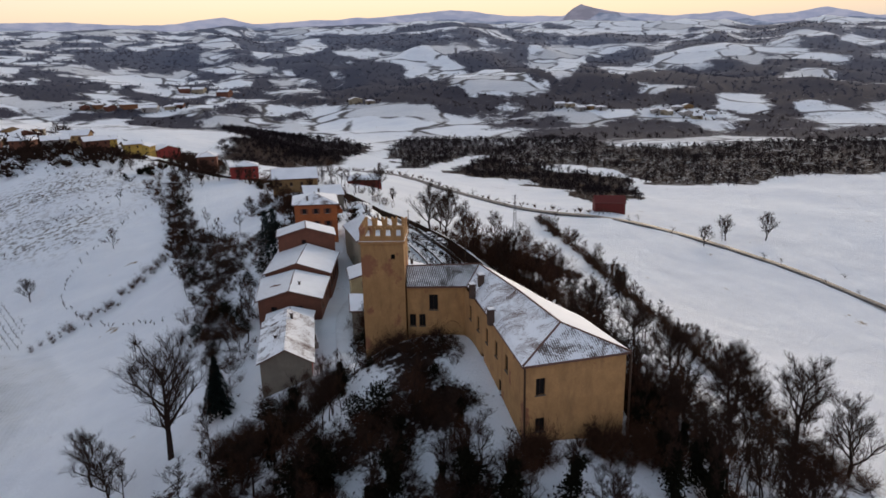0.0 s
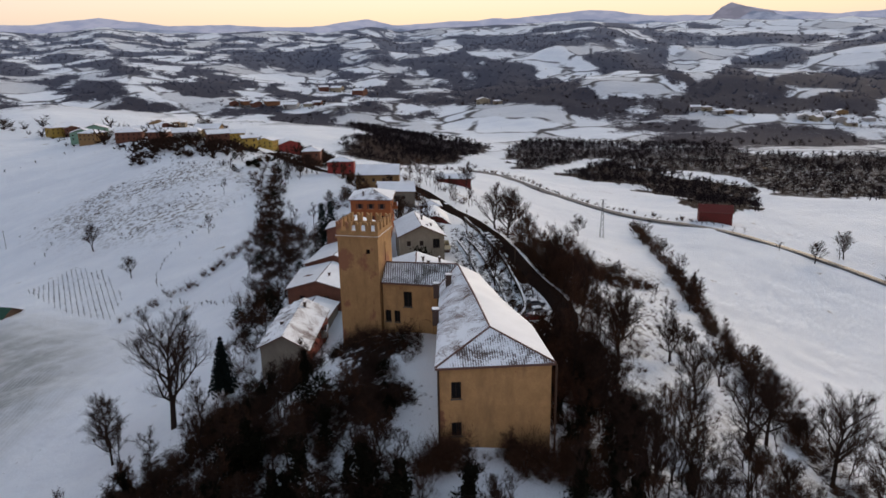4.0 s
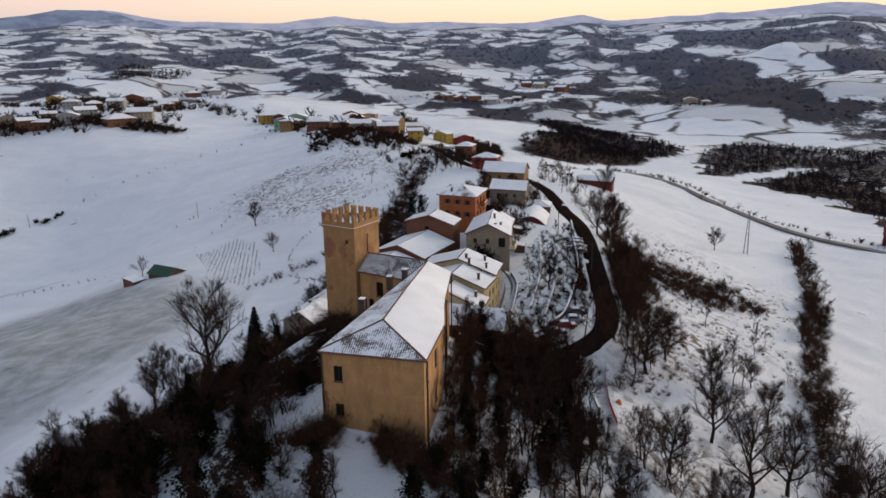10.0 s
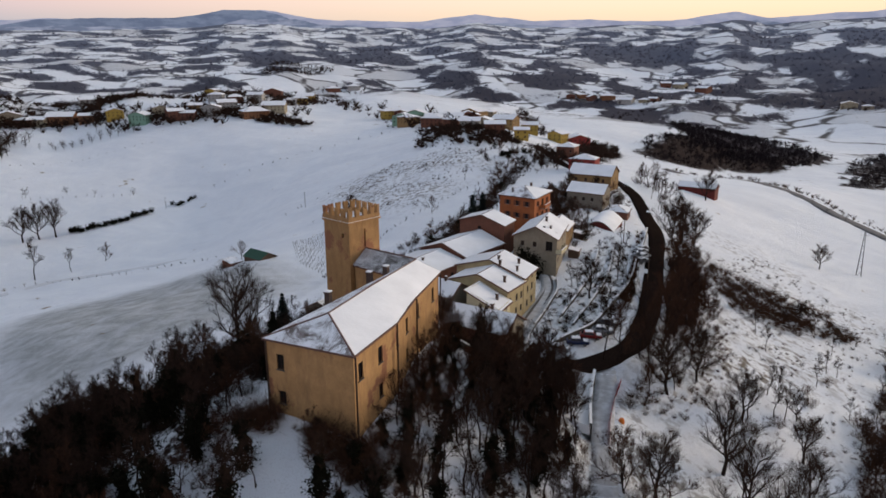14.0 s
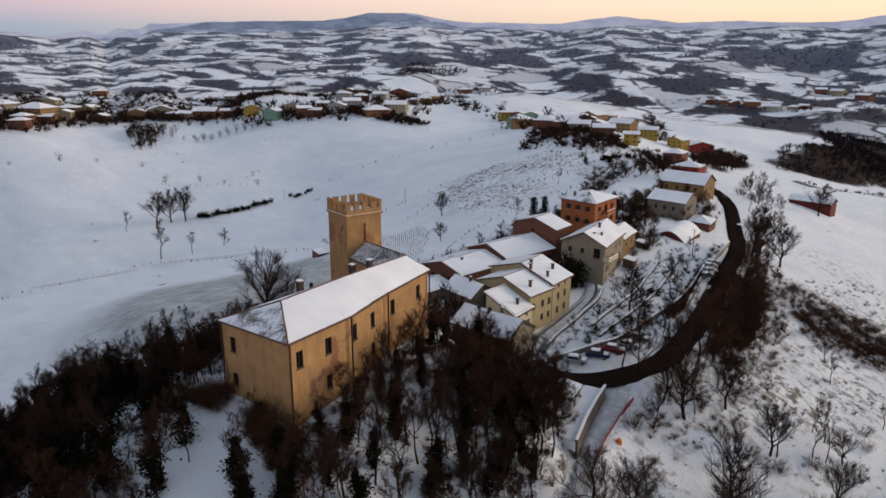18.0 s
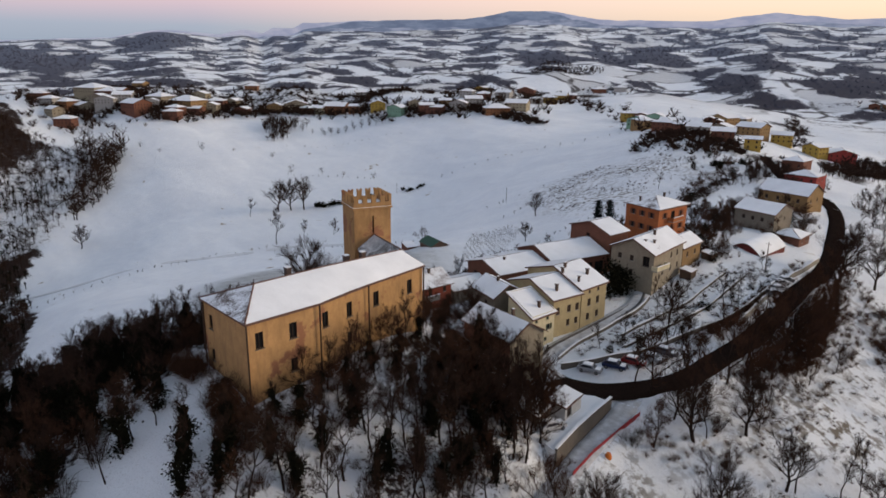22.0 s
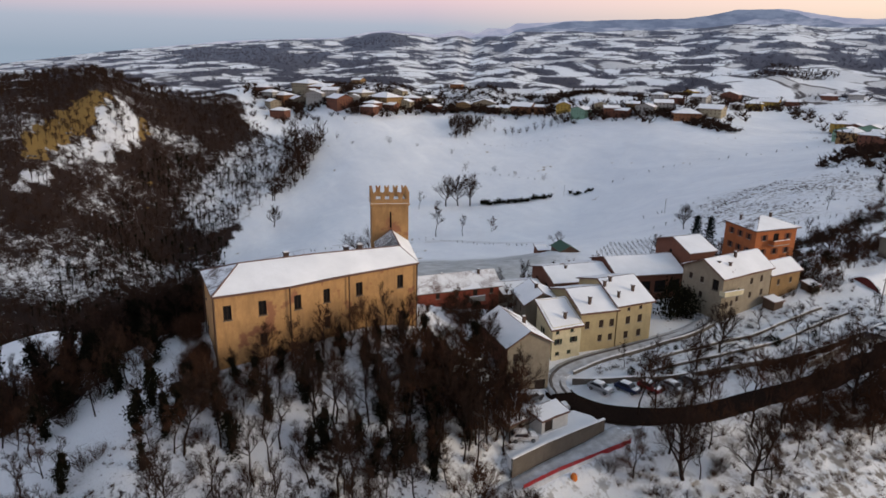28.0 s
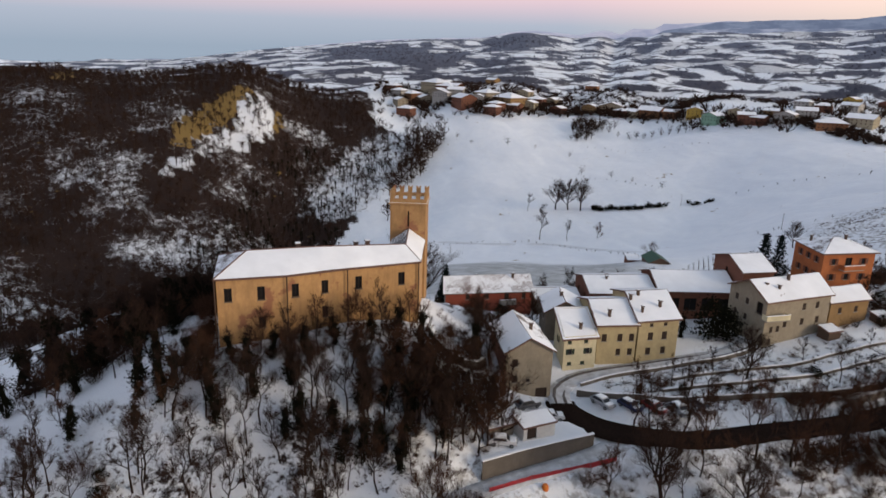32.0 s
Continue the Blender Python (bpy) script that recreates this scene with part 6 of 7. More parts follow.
thicket([(4, 190), (-4, 230), (-19, 263), (-10, 267), (8, 235), (16, 190)], [("slim_tree", 22, 0.6, 0.9), ("shrub", 7, 0.8, 1.3)])
thicket([(-55, 282), (-65, 310), (-102, 349), (-158, 402), (-128, 333), (-91, 278)], [("shrub", 10, 0.8, 1.3), ("russet_tree", 10, 0.6, 0.9), ("evergreen_bush", 3, 0.8, 1.2)])


def scatter(name, label, spots, template, mat, category, rng):
    """Countless far plants as one piece of stuff. spots: x, y, scale."""
    tv, tf = template
    tv = np.array(tv)
    n, k = len(spots), len(tv)
    sp = np.array(spots)
    z = height(sp[:, 0], sp[:, 1])
    a = rng.uniform(0, 2 * np.pi, n)
    c, s = np.cos(a)[:, None], np.sin(a)[:, None]
    sc = sp[:, 2:3]
    X = (tv[:, 0] * c - tv[:, 1] * s) * sc + sp[:, :1]
    Y = (tv[:, 0] * s + tv[:, 1] * c) * sc + sp[:, 1:2]
    Z = tv[:, 2] * sc * rng.uniform(0.8, 1.25, (n, 1)) + z[:, None]
    tri_ = np.array(tf)
    idx = (np.arange(n)[:, None, None] * k + tri_).reshape(-1)
    me = bpy.data.meshes.new(name)
    me.vertices.add(n * k)
    me.vertices.foreach_set("co", np.stack([X, Y, Z], -1).ravel())
    me.loops.add(len(idx))
    me.loops.foreach_set("vertex_index", idx.astype(np.int32))
    me.polygons.add(len(idx) // 3)
    me.polygons.foreach_set("loop_start", np.arange(0, len(idx), 3).astype(np.int32))
    me.update(calc_edges=True)
    me.materials.append(mat)
    return tagged(new(name, me), label, category, kind="stuff")


def twig_ball(seed, tall, wide, blades, w, trunk=True):
    """A far plant: a stem, limbs that fork from it, and twigs that fork from the limbs."""
    rng = random.Random(seed)
    b = Builder()
    if trunk:
        for _ in range(2):
            b.blade(Vector((0, 0, -0.5)), Vector((0, 0, tall * 0.9)), max(w, 0.16), rng)
    limbs = max(4, blades // 4)
    for k in range(limbs):
        s = rng.uniform(0.0, 0.75) if trunk else rng.uniform(-0.1, 0.25)
        a = k * 2.4 + rng.uniform(-0.5, 0.5)
        p = Vector((rng.gauss(0, 0.04) * wide, rng.gauss(0, 0.04) * wide, tall * (0.15 + 0.6 * s)))
        q = p + Vector((math.cos(a) * wide * 0.5, math.sin(a) * wide * 0.5, tall * rng.uniform(0.1, 0.35 if trunk else 0.75))) * rng.uniform(0.55, 1.05)
        b.blade(p, q, w, rng)
        for j in range(3):
            c = p.lerp(q, rng.uniform(0.3, 0.9))
            d = Vector((rng.gauss(0, 1), rng.gauss(0, 1), rng.gauss(0.4, 0.8))) * wide * 0.19
            b.blade(c, c + d, w * 0.75, rng)
    return b.v, [t for t in b.f if len(t) == 3]


far_rng = np.random.RandomState(3)


def spots_in(poly, count, lo, hi):
    xs, ys = [p[0] for p in poly], [p[1] for p in poly]
    x, y = far_rng.uniform(min(xs), max(xs), count * 3), far_rng.uniform(min(ys), max(ys), count * 3)
    k = np.where(in_poly(x, y, poly))[0][:count]
    return np.stack([x[k], y[k], far_rng.uniform(lo, hi, len(k))], 1)


scatter("gully_trees", "leafless brown woodland on the steep gully slopes", spots_in([(-347, 40), (-248, 9), (-160, -80), (-133, -374), (-809, -306), (-861, -21), (-827, 117), (-732, 121), (-676, 146), (-621, 164), (-569, 136), (-506, 77), (-469, 54)], 7500, 0.7, 1.7), twig_ball(1, 9, 6, 34, 0.17), TWIG, "woodland", far_rng)
scatter("gully_evergreens", "dark ivy-clad trees in the gully", spots_in([(-347, 40), (-248, 9), (-200, -60), (-279, -100), (-625, 19), (-623, 134), (-506, 72)], 600, 0.7, 1.2), twig_ball(2, 9, 3.6, 34, 0.4), IVY, "woodland", far_rng)
scatter("field_edge_trees", "tall leafless trees along the field edge", spots_in([(-683, 158), (-644, 196), (-568, 152), (-520, 106), (-559, 119), (-622, 149)], 110, 1.8, 3.4), twig_ball(3, 9, 5.0, 44, 0.15), TWIG, "woodland", far_rng)
scatter("valley_trees", "dark leafless woods along the valley lanes", np.r_[spots_in([(-113, 610), (-92, 633), (-76, 561), (-56, 381), (-72, 381)], 260, 0.4, 0.9), spots_in([(-264, 818), (-149, 592), (-175, 591), (-200, 728), (-283, 908)], 160, 0.5, 1.0), spots_in([(-75, 266), (-84, 337), (-60, 338), (-53, 267)], 90, 0.35, 0.75), spots_in([(-667, 357), (-588, 320), (-584, 342), (-631, 384), (-659, 373)], 60, 0.6, 1.3), spots_in([(-1500, 1900), (-1243, 1877), (-1223, 1843), (-1230, 1640), (-1328, 1600)], 300, 0.8, 1.4)], twig_ball(16, 10, 8, 36, 0.32), TWIG, "woodland", far_rng)
scatter("river_trees", "dark leafless woodland along the river", np.r_[spots_in(RIVER_WOOD, 3300, 0.5, 0.95), spots_in(FIELD_WOOD, 800, 0.4, 0.8), spots_in(COPSE, 800, 0.6, 1.0)], twig_ball(4, 10, 9, 24, 0.5), FARWOOD, "woodland", far_rng)


def along_line(points, step, jitter, lo, hi):
    q = smooth_line(points, step)
    return np.c_[q + far_rng.normal(0, jitter, q.shape), far_rng.uniform(lo, hi, len(q))]


def clear(sp, lines=((ROAD, 3.9), (STREET, 2.2), (LANE, 2.6), (ALLEY, 2.2))):
    """Drops spots on houses and roads."""
    keep = np.ones(len(sp), bool)
    for q in BUILT:
        keep &= ~in_poly(sp[:, 0], sp[:, 1], q)
    for line, w in lines:
        keep &= line_distance(sp[:, 0], sp[:, 1], line, 2) > w
    return sp[keep]


def thick(sp):
    """Keeps the spots inside the clumps; the plants stand lower at their edges."""
    c = clumps(sp[:, 0], sp[:, 1])
    sp[:, 2] *= np.clip(0.75 + c, 0.5, 1.3)
    return sp[c > -0.22]


BRUSH = twig_ball(6, 2.6, 2.6, 150, 0.021, False)
BRUSH_LOW = twig_ball(7, 1.5, 2.2, 100, 0.020, False)
COURT = [(-50, 8), (-30, -12), (-13.5, -9), (-14, 4), (-19, 10), (-25, 16), (-26, 27), (-30, 36), (-44, 34)]
SOUTH = [(-64, -20), (-30, -34), (-16, -34), (-10, -12), (-9, -3), (-13, -3.5), (-30, -6), (-54, 12)]
EASTWALL = [(0.6, -4), (0.6, 10), (-1.6, 19), (-3, 31), (2, 41), (4, 36), (4.4, 10), (3, -5)]
EASTSLOPE = [(7, -30), (7, 38), (18, 32), (28, 0), (36, -40)]
BANK = [(20, 48), (22.4, 70), (21.6, 100), (17.8, 134), (12, 160), (24, 150), (34, 100), (35, 66), (28, 46)]
SCRUB = [(25, 144), (58, 150), (66, 140), (50, 122), (35, 114), (30, 122), (28, 134)]
VERGE = [(14.6, 60), (15.2, 80), (13.4, 100), (11, 124), (8, 150), (5, 150), (9.5, 120), (11.6, 95), (11.6, 72), (9, 60)]
scatter("undergrowth", "dense dark leafless undergrowth round the castle", clear(thick(np.r_[spots_in(COURT, 800, 0.6, 1.5), spots_in(SOUTH, 480, 0.6, 1.5), spots_in(EASTWALL, 55, 0.4, 0.9), spots_in(EASTSLOPE, 110, 0.25, 0.6), spots_in([(-25, 16), (-19, 10), (-14, 4), (-12.6, 22), (-17, 27), (-25, 27)], 190, 0.35, 0.8)])), BRUSH, TWIG, "undergrowth", far_rng)
WALLSIDE = np.r_[spots_in([(0.9, -2), (-3.2, 31), (-1.4, 31.5), (2.2, -1)], 48, 0.6, 1.3), spots_in([(-15, -3), (-12.6, -0.8), (-9, -1), (-9, -3.5)], 34, 0.8, 1.6), spots_in([(0.8, -5), (5, -4), (5.5, 4), (1.5, 3)], 24, 0.6, 1.3), spots_in([(-5, -0.9), (1.5, -0.9), (2.5, -5), (-4, -4)], 60, 0.7, 1.5), spots_in([(-24, 20), (-13, 18), (-13, 25), (-18, 28), (-24, 27)], 40, 0.5, 1.0), spots_in([(-12, -0.8), (-5, -0.8), (-5, -1.8), (-12, -1.8)], 8, 0.25, 0.5)]
scatter("wall_bushes", "tall brown bushes crowding the castle walls", WALLSIDE, BRUSH, TWIG_RED, "undergrowth", far_rng)
SHOULDER = [(4, 22), (5, 40), (13, 40), (16, 34), (17, 25), (10, 20)]
ROUGH_LAND = [(16, 0), (58, -20), (64, 90), (76, 165), (40, 190), (24, 150), (27, 100), (26, 50)]
CORNER = [(-4, 33), (-9, 41), (-2, 43.5), (8, 41), (9, 31), (2, 29)]
WEST_EDGE = [(-42, 62), (-45, 100), (-42, 118), (-46, 160), (-62, 210), (-68, 281), (-76, 274), (-71, 200), (-56, 120), (-50, 70)]
HEDGE_EAST = [(52, 18), (59, 80), (81, 165), (102, 272), (106, 272), (87, 165), (65, 80), (61, 18)]
WEST_BANK = [(-100, 141), (-88, 148), (-76, 157), (-69, 174), (-67, 201), (-75, 239), (-85, 281)]


def tufty(sp):
    w = waves(sp[:, 0], sp[:, 1], 34, 79, 4)
    return sp[w > far_rng.uniform(-0.1, 0.6, len(sp))]


TUFT = twig_ball(14, 0.75, 1.1, 60, 0.03, False)
scatter("grass_tufts", "dry brown grass tufts poking through the snow", clear(np.r_[tufty(spots_in(TUFTS, 2400, 0.5, 1.3)), spots_in(ROUGH_LAND, 650, 0.4, 1.0), spots_in(SLOPE_LAND, 500, 0.4, 1.0)]), TUFT, TWIG_RED, "grass", far_rng)
scatter("corner_undergrowth", "tangled bare bushes below the castle corner", clear(spots_in(CORNER, 130, 0.5, 1.1)), BRUSH, TWIG, "undergrowth", far_rng)
scatter("russet_undergrowth", "russet-brown bushes along the road bank", clear(np.r_[spots_in(BANK, 380, 0.4, 0.9), spots_in(SCRUB, 420, 0.6, 1.2), spots_in(HEDGE_EAST, 900, 0.7, 1.7), along_line(WEST_BANK, 0.9, 2.2, 0.6, 1.4), spots_in(VERGE, 200, 0.3, 0.7), spots_in([(15.2, 86), (14.4, 98), (12, 118), (9.6, 118), (11.4, 98), (12, 86)], 260, 0.4, 0.85), spots_in([(21.6, 78), (20.4, 100), (17.4, 128), (22, 130), (27, 104), (27, 78)], 260, 0.6, 1.3), spots_in(SHOULDER, 90, 0.4, 1.0), spots_in(EASTWALL, 40, 0.4, 1.0), thick(np.r_[spots_in(COURT, 160, 0.6, 1.3), spots_in(SOUTH, 120, 0.6, 1.3)])]), BRUSH, TWIG_RED, "undergrowth", far_rng)
ROUGH = [(26, 10), (58, 16), (58, 90), (72, 165), (40, 190), (30, 150), (36, 60)]
GARDEN = [(13, 62), (11, 100), (8, 130), (0, 132), (-2, 110), (-1, 80), (0.5, 60)]
scatter("hedgerow", "overgrown leafless hedges and scrub", clear(np.r_[spots_in(WEST_EDGE, 520, 0.6, 1.5), spots_in(HEDGE_EAST, 380, 0.5, 1.3), spots_in(ROUGH, 150, 0.3, 0.7), spots_in([(-55, 282), (-65, 310), (-94, 343), (-160, 371), (-205, 426), (-169, 348), (-98, 283)], 130, 0.5, 1.1)]), BRUSH, TWIG, "undergrowth", far_rng)
YARDS = [[(-14, 100), (-4, 112), (-2, 135), (-10, 137), (-14, 132), (-16, 114)], [(-34, 104), (-34, 135), (-16, 137), (-12, 160), (-24, 168), (-44, 150), (-42, 106)], [(-8, 156), (-2, 176), (-6, 200), (-12, 206), (-34, 206), (-44, 190), (-24, 168), (-10, 164)],
         [(-12, 224), (-34, 226), (-47, 276), (-34, 277), (-23, 257)], [(-24, 40), (-12, 44), (-12, 55), (-22, 57)], [(-42, 44), (-39, 62), (-38, 88), (-46, 84), (-48, 48)], [(-33, 289), (-52, 292), (-73, 321), (-56, 319)]]
for yard_land, many in zip(YARDS, (60, 160, 170, 110, 40, 25, 70)):
    thicket(yard_land, [("shrub", many // 8, 0.6, 1.4), ("russet_tree", many // 12, 0.5, 0.9), ("bare_tree", many // 40, 0.5, 0.7), ("evergreen_bush", many // 16, 0.5, 1.2)])
scatter("yard_undergrowth", "dark brambles and bushes between the village houses", clear(np.concatenate([spots_in(q, m, 0.4, 1.2) for q, m in zip(YARDS, (60, 160, 170, 110, 40, 25, 70))])), BRUSH, TWIG_RED, "undergrowth", far_rng)
scatter("garden_shrubs", "low bare shrubs on the snowy garden terraces", clear(np.r_[spots_in(GARDEN, 420, 0.3, 0.9), spots_in([(-12, 36), (-28, 38), (-27, 56), (-14, 54)], 60, 0.4, 0.9)]), BRUSH_LOW, TWIG, "undergrowth", far_rng)
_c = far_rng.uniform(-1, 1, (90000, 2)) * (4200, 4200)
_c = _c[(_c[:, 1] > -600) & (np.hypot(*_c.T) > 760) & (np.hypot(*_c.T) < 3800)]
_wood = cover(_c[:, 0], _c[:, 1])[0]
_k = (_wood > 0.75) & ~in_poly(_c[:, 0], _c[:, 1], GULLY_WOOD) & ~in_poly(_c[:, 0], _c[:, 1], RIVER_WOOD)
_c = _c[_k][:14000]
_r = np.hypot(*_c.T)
# beyond 1650 m the trees take the haze-tinted copy of the colour
for _pick, _mat, _size in ((_r < 1650, FARWOOD, 0.8), (_r >= 1650, HAZEWOOD, 1.0)):
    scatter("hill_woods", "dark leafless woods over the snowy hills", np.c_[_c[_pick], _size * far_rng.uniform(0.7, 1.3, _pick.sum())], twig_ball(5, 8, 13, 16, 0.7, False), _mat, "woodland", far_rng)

# ---- small things near the road ----


def wall_run(name, label, line, tall, thick, mat, snow=True, category="wall"):
    """A low wall that follows the ground, with snow along its top."""
    q = smooth_line(line, 2.0)
    z = height(q[:, 0], q[:, 1])
    t = np.gradient(q, axis=0)
    t /= np.linalg.norm(t, axis=1)[:, None]
    root = None
    for nm, m, b0, b1, w in (("wall", mat, -1.5, tall, thick), ("snow_top", SNOW, tall + 0.003, tall + 0.12, thick * 0.95)):
        if nm == "snow_top" and not snow:
            continue
        bm = bmesh.new()
        rows = []
        for (x, y), h, (tx, ty) in zip(q, z, t):
            rows.append([bm.verts.new((x - ty * s * w / 2, y + tx * s * w / 2, h + b)) for s, b in ((1, b0), (1, b1), (-1, b1), (-1, b0))])
        for a, b in zip(rows, rows[1:]):
            for i in range(4):
                bm.faces.new((a[i], a[(i + 1) % 4], b[(i + 1) % 4], b[i]))
        bm.faces.new(rows[0])
        bm.faces.new(rows[-1][::-1])
        bmesh.ops.recalc_face_normals(bm, faces=bm.faces[:])
        ob = part(nm if root else name, bm, m, root)
        if root is None:
            root = tagged(ob, label, category)
    return root


wall_run("terrace_wall", "long low terrace wall with snow on top", [(2.6, 55.0), (7, 62.4), (10.2, 70), (11.3, 90), (11.2, 107), (8.6, 131)], 0.9, 0.4, STONE)
wall_run("street_wall", "low street wall capped with snow", [(0.8, 56.5), (-0.1, 63), (-0.4, 72), (-1.2, 84), (-3.8, 93)], 0.6, 0.3, STONE)
wall_run("garden_wall", "dry stone garden wall under snow", [(6.5, 68), (6.8, 85), (6.0, 104), (3.5, 122)], 0.5, 0.4, STONE)
wall_run("garden_wall", "dry stone garden wall under snow", [(3.2, 72), (3.2, 88), (2.2, 104), (0.5, 118)], 0.5, 0.4, STONE)
wall_run("bastion_wall", "curved stone wall with snow beside the castle", [(-3.4, 31.5), (-0.6, 32.6), (0.9, 35), (0.6, 38), (-1.6, 40.4)], 1.3, 0.5, STONE)
wall_run("roadside_wall", "roadside kerb wall along the upper road", [(6.6, 160), (10.2, 124), (13.3, 98)], 0.5, 0.35, CONCRETE)

# the yard below the bend
yard = tagged(empty("retaining_wall", 15.8, 43, -14.5, 0), "ochre concrete yard wall above the lane", "wall")
YW = [(18.0, 34.4), (16.4, 41), (15.3, 47), (14.5, 52.4)]
for (x0, y0), (x1, y1) in zip(YW, YW[1:]):
    bm = bmesh.new()
    wall_face(bm, (x0, y0), (x1, y1), -17.5, -12.5)
    wall_face(bm, (x1 - 0.35, y1), (x0 - 0.35, y0), -17.5, -12.5)
    slab(bm, [(x0, y0, -12.499), (x1, y1, -12.499), (x1 - 0.35, y1, -12.499), (x0 - 0.35, y0, -12.499)], 0.2)
    part("wall_panel", moved(bm, (15.8, 43, -14.5)), STONE, yard)
    bm = bmesh.new()
    slab(bm, [(x0 + 0.04, y0, -12.36), (x1 + 0.04, y1, -12.36), (x1 - 0.4, y1, -12.36), (x0 - 0.4, y0, -12.36)], 0.13)
    part("snow_top", moved(bm, (15.8, 43, -14.5)), SNOW, yard)
bm = bmesh.new()
slab(bm, [(17.7, 34.4, -12.9), (16.1, 41, -12.95), (15, 47, -13.1), (14.2, 52.2, -13.2), (9.5, 52.0, -13.3), (8.2, 44, -12.9), (10, 36, -12.8)], 1.5)
tagged(part("yard", bm, SNOW), "snow-covered parking yard behind the wall", "yard", kind="structure")
house("garage", "small white garage with flat snowy roof", [(13.6, 41.8), (12.6, 47.0), (9.9, 46.6), (10.8, 41.2)], -13.0, -10.7, 0.5, 0, "shed", WHITEPL, [SNOW], [(0, 1.4, -11.9, 1.6, 1.9, "door")], (), 0.25, "garage")
house("shed", "small grey shed with snowy roof", [(12.6, 37.0), (11.6, 41.0), (8.2, 40.3), (9.2, 36.3)], -12.9, -10.9, 0.6, 0, "shed", DARKPL, [SNOW], (), (), 0.25, "shed")
house("garden_shed", "dark garden shed with snow on its roof", [(-2.4, 107.6), (-2.7, 110.6), (-5.2, 110.6), (-5.0, 107.4)], -9.6, -7.6, 0.4, 0, "shed", WOODM, [SNOW], (), (), 0.25, "shed")
house("garden_shed", "small brown hut beside the annex", [(-4.6, 121.5), (-4.9, 124.5), (-7.4, 124.5), (-7.2, 121.3)], -9.0, -6.7, 0.5, 0, "shed", WOODM, [SNOW], (), (), 0.25, "shed")
house("side_shed", "low red shed beside the arched barn", [(-3.5, 131.5), (-3.8, 137), (-9.5, 137.5), (-9, 132)], -12, -9.9, 0.8, 0, "shed", BARNRED, [SNOW], (), (), 0.25, "shed")

# balconies
for nm, lb, hx0, hy0, hx1, hy1, z in (("balcony", "cream corner balcony with solid parapet", -4.6, 94.2, -3.2, 99.2, -5.0), ("balcony", "small grey balcony on the red house", -29.45, 52.2, -28.5, 55.6, -8.6), ("balcony", "orange balcony with plain parapet", -16.9, 121.6, -15.4, 126.6, -0.6)):
    b = tagged(empty(nm, hx0, hy0, z), lb, "balcony")
    m = CONCRETE if z < -8 else CREAM if z < -2 else ORANGE
    o = (hx0, hy0, z)
    part("slab", moved(box_bm(hx0, hy0, z - 0.2, hx1, hy1, z), o), CONCRETE, b)
    part("parapet", moved(box_bm(hx1 - 0.14, hy0, z + 0.004, hx1, hy1, z + 0.95), o), m, b)
    part("parapet", moved(box_bm(hx0, hy0, z + 0.004, hx1 - 0.145, hy0 + 0.14, z + 0.95), o), m, b)
    part("parapet", moved(box_bm(hx0, hy1 - 0.14, z + 0.004, hx1 - 0.145, hy1, z + 0.95), o), m, b)
    part("snow_top", moved(box_bm(hx1 - 0.17, hy0, z + 0.955, hx1 + 0.03, hy1, z + 1.05), o), SNOW, b)


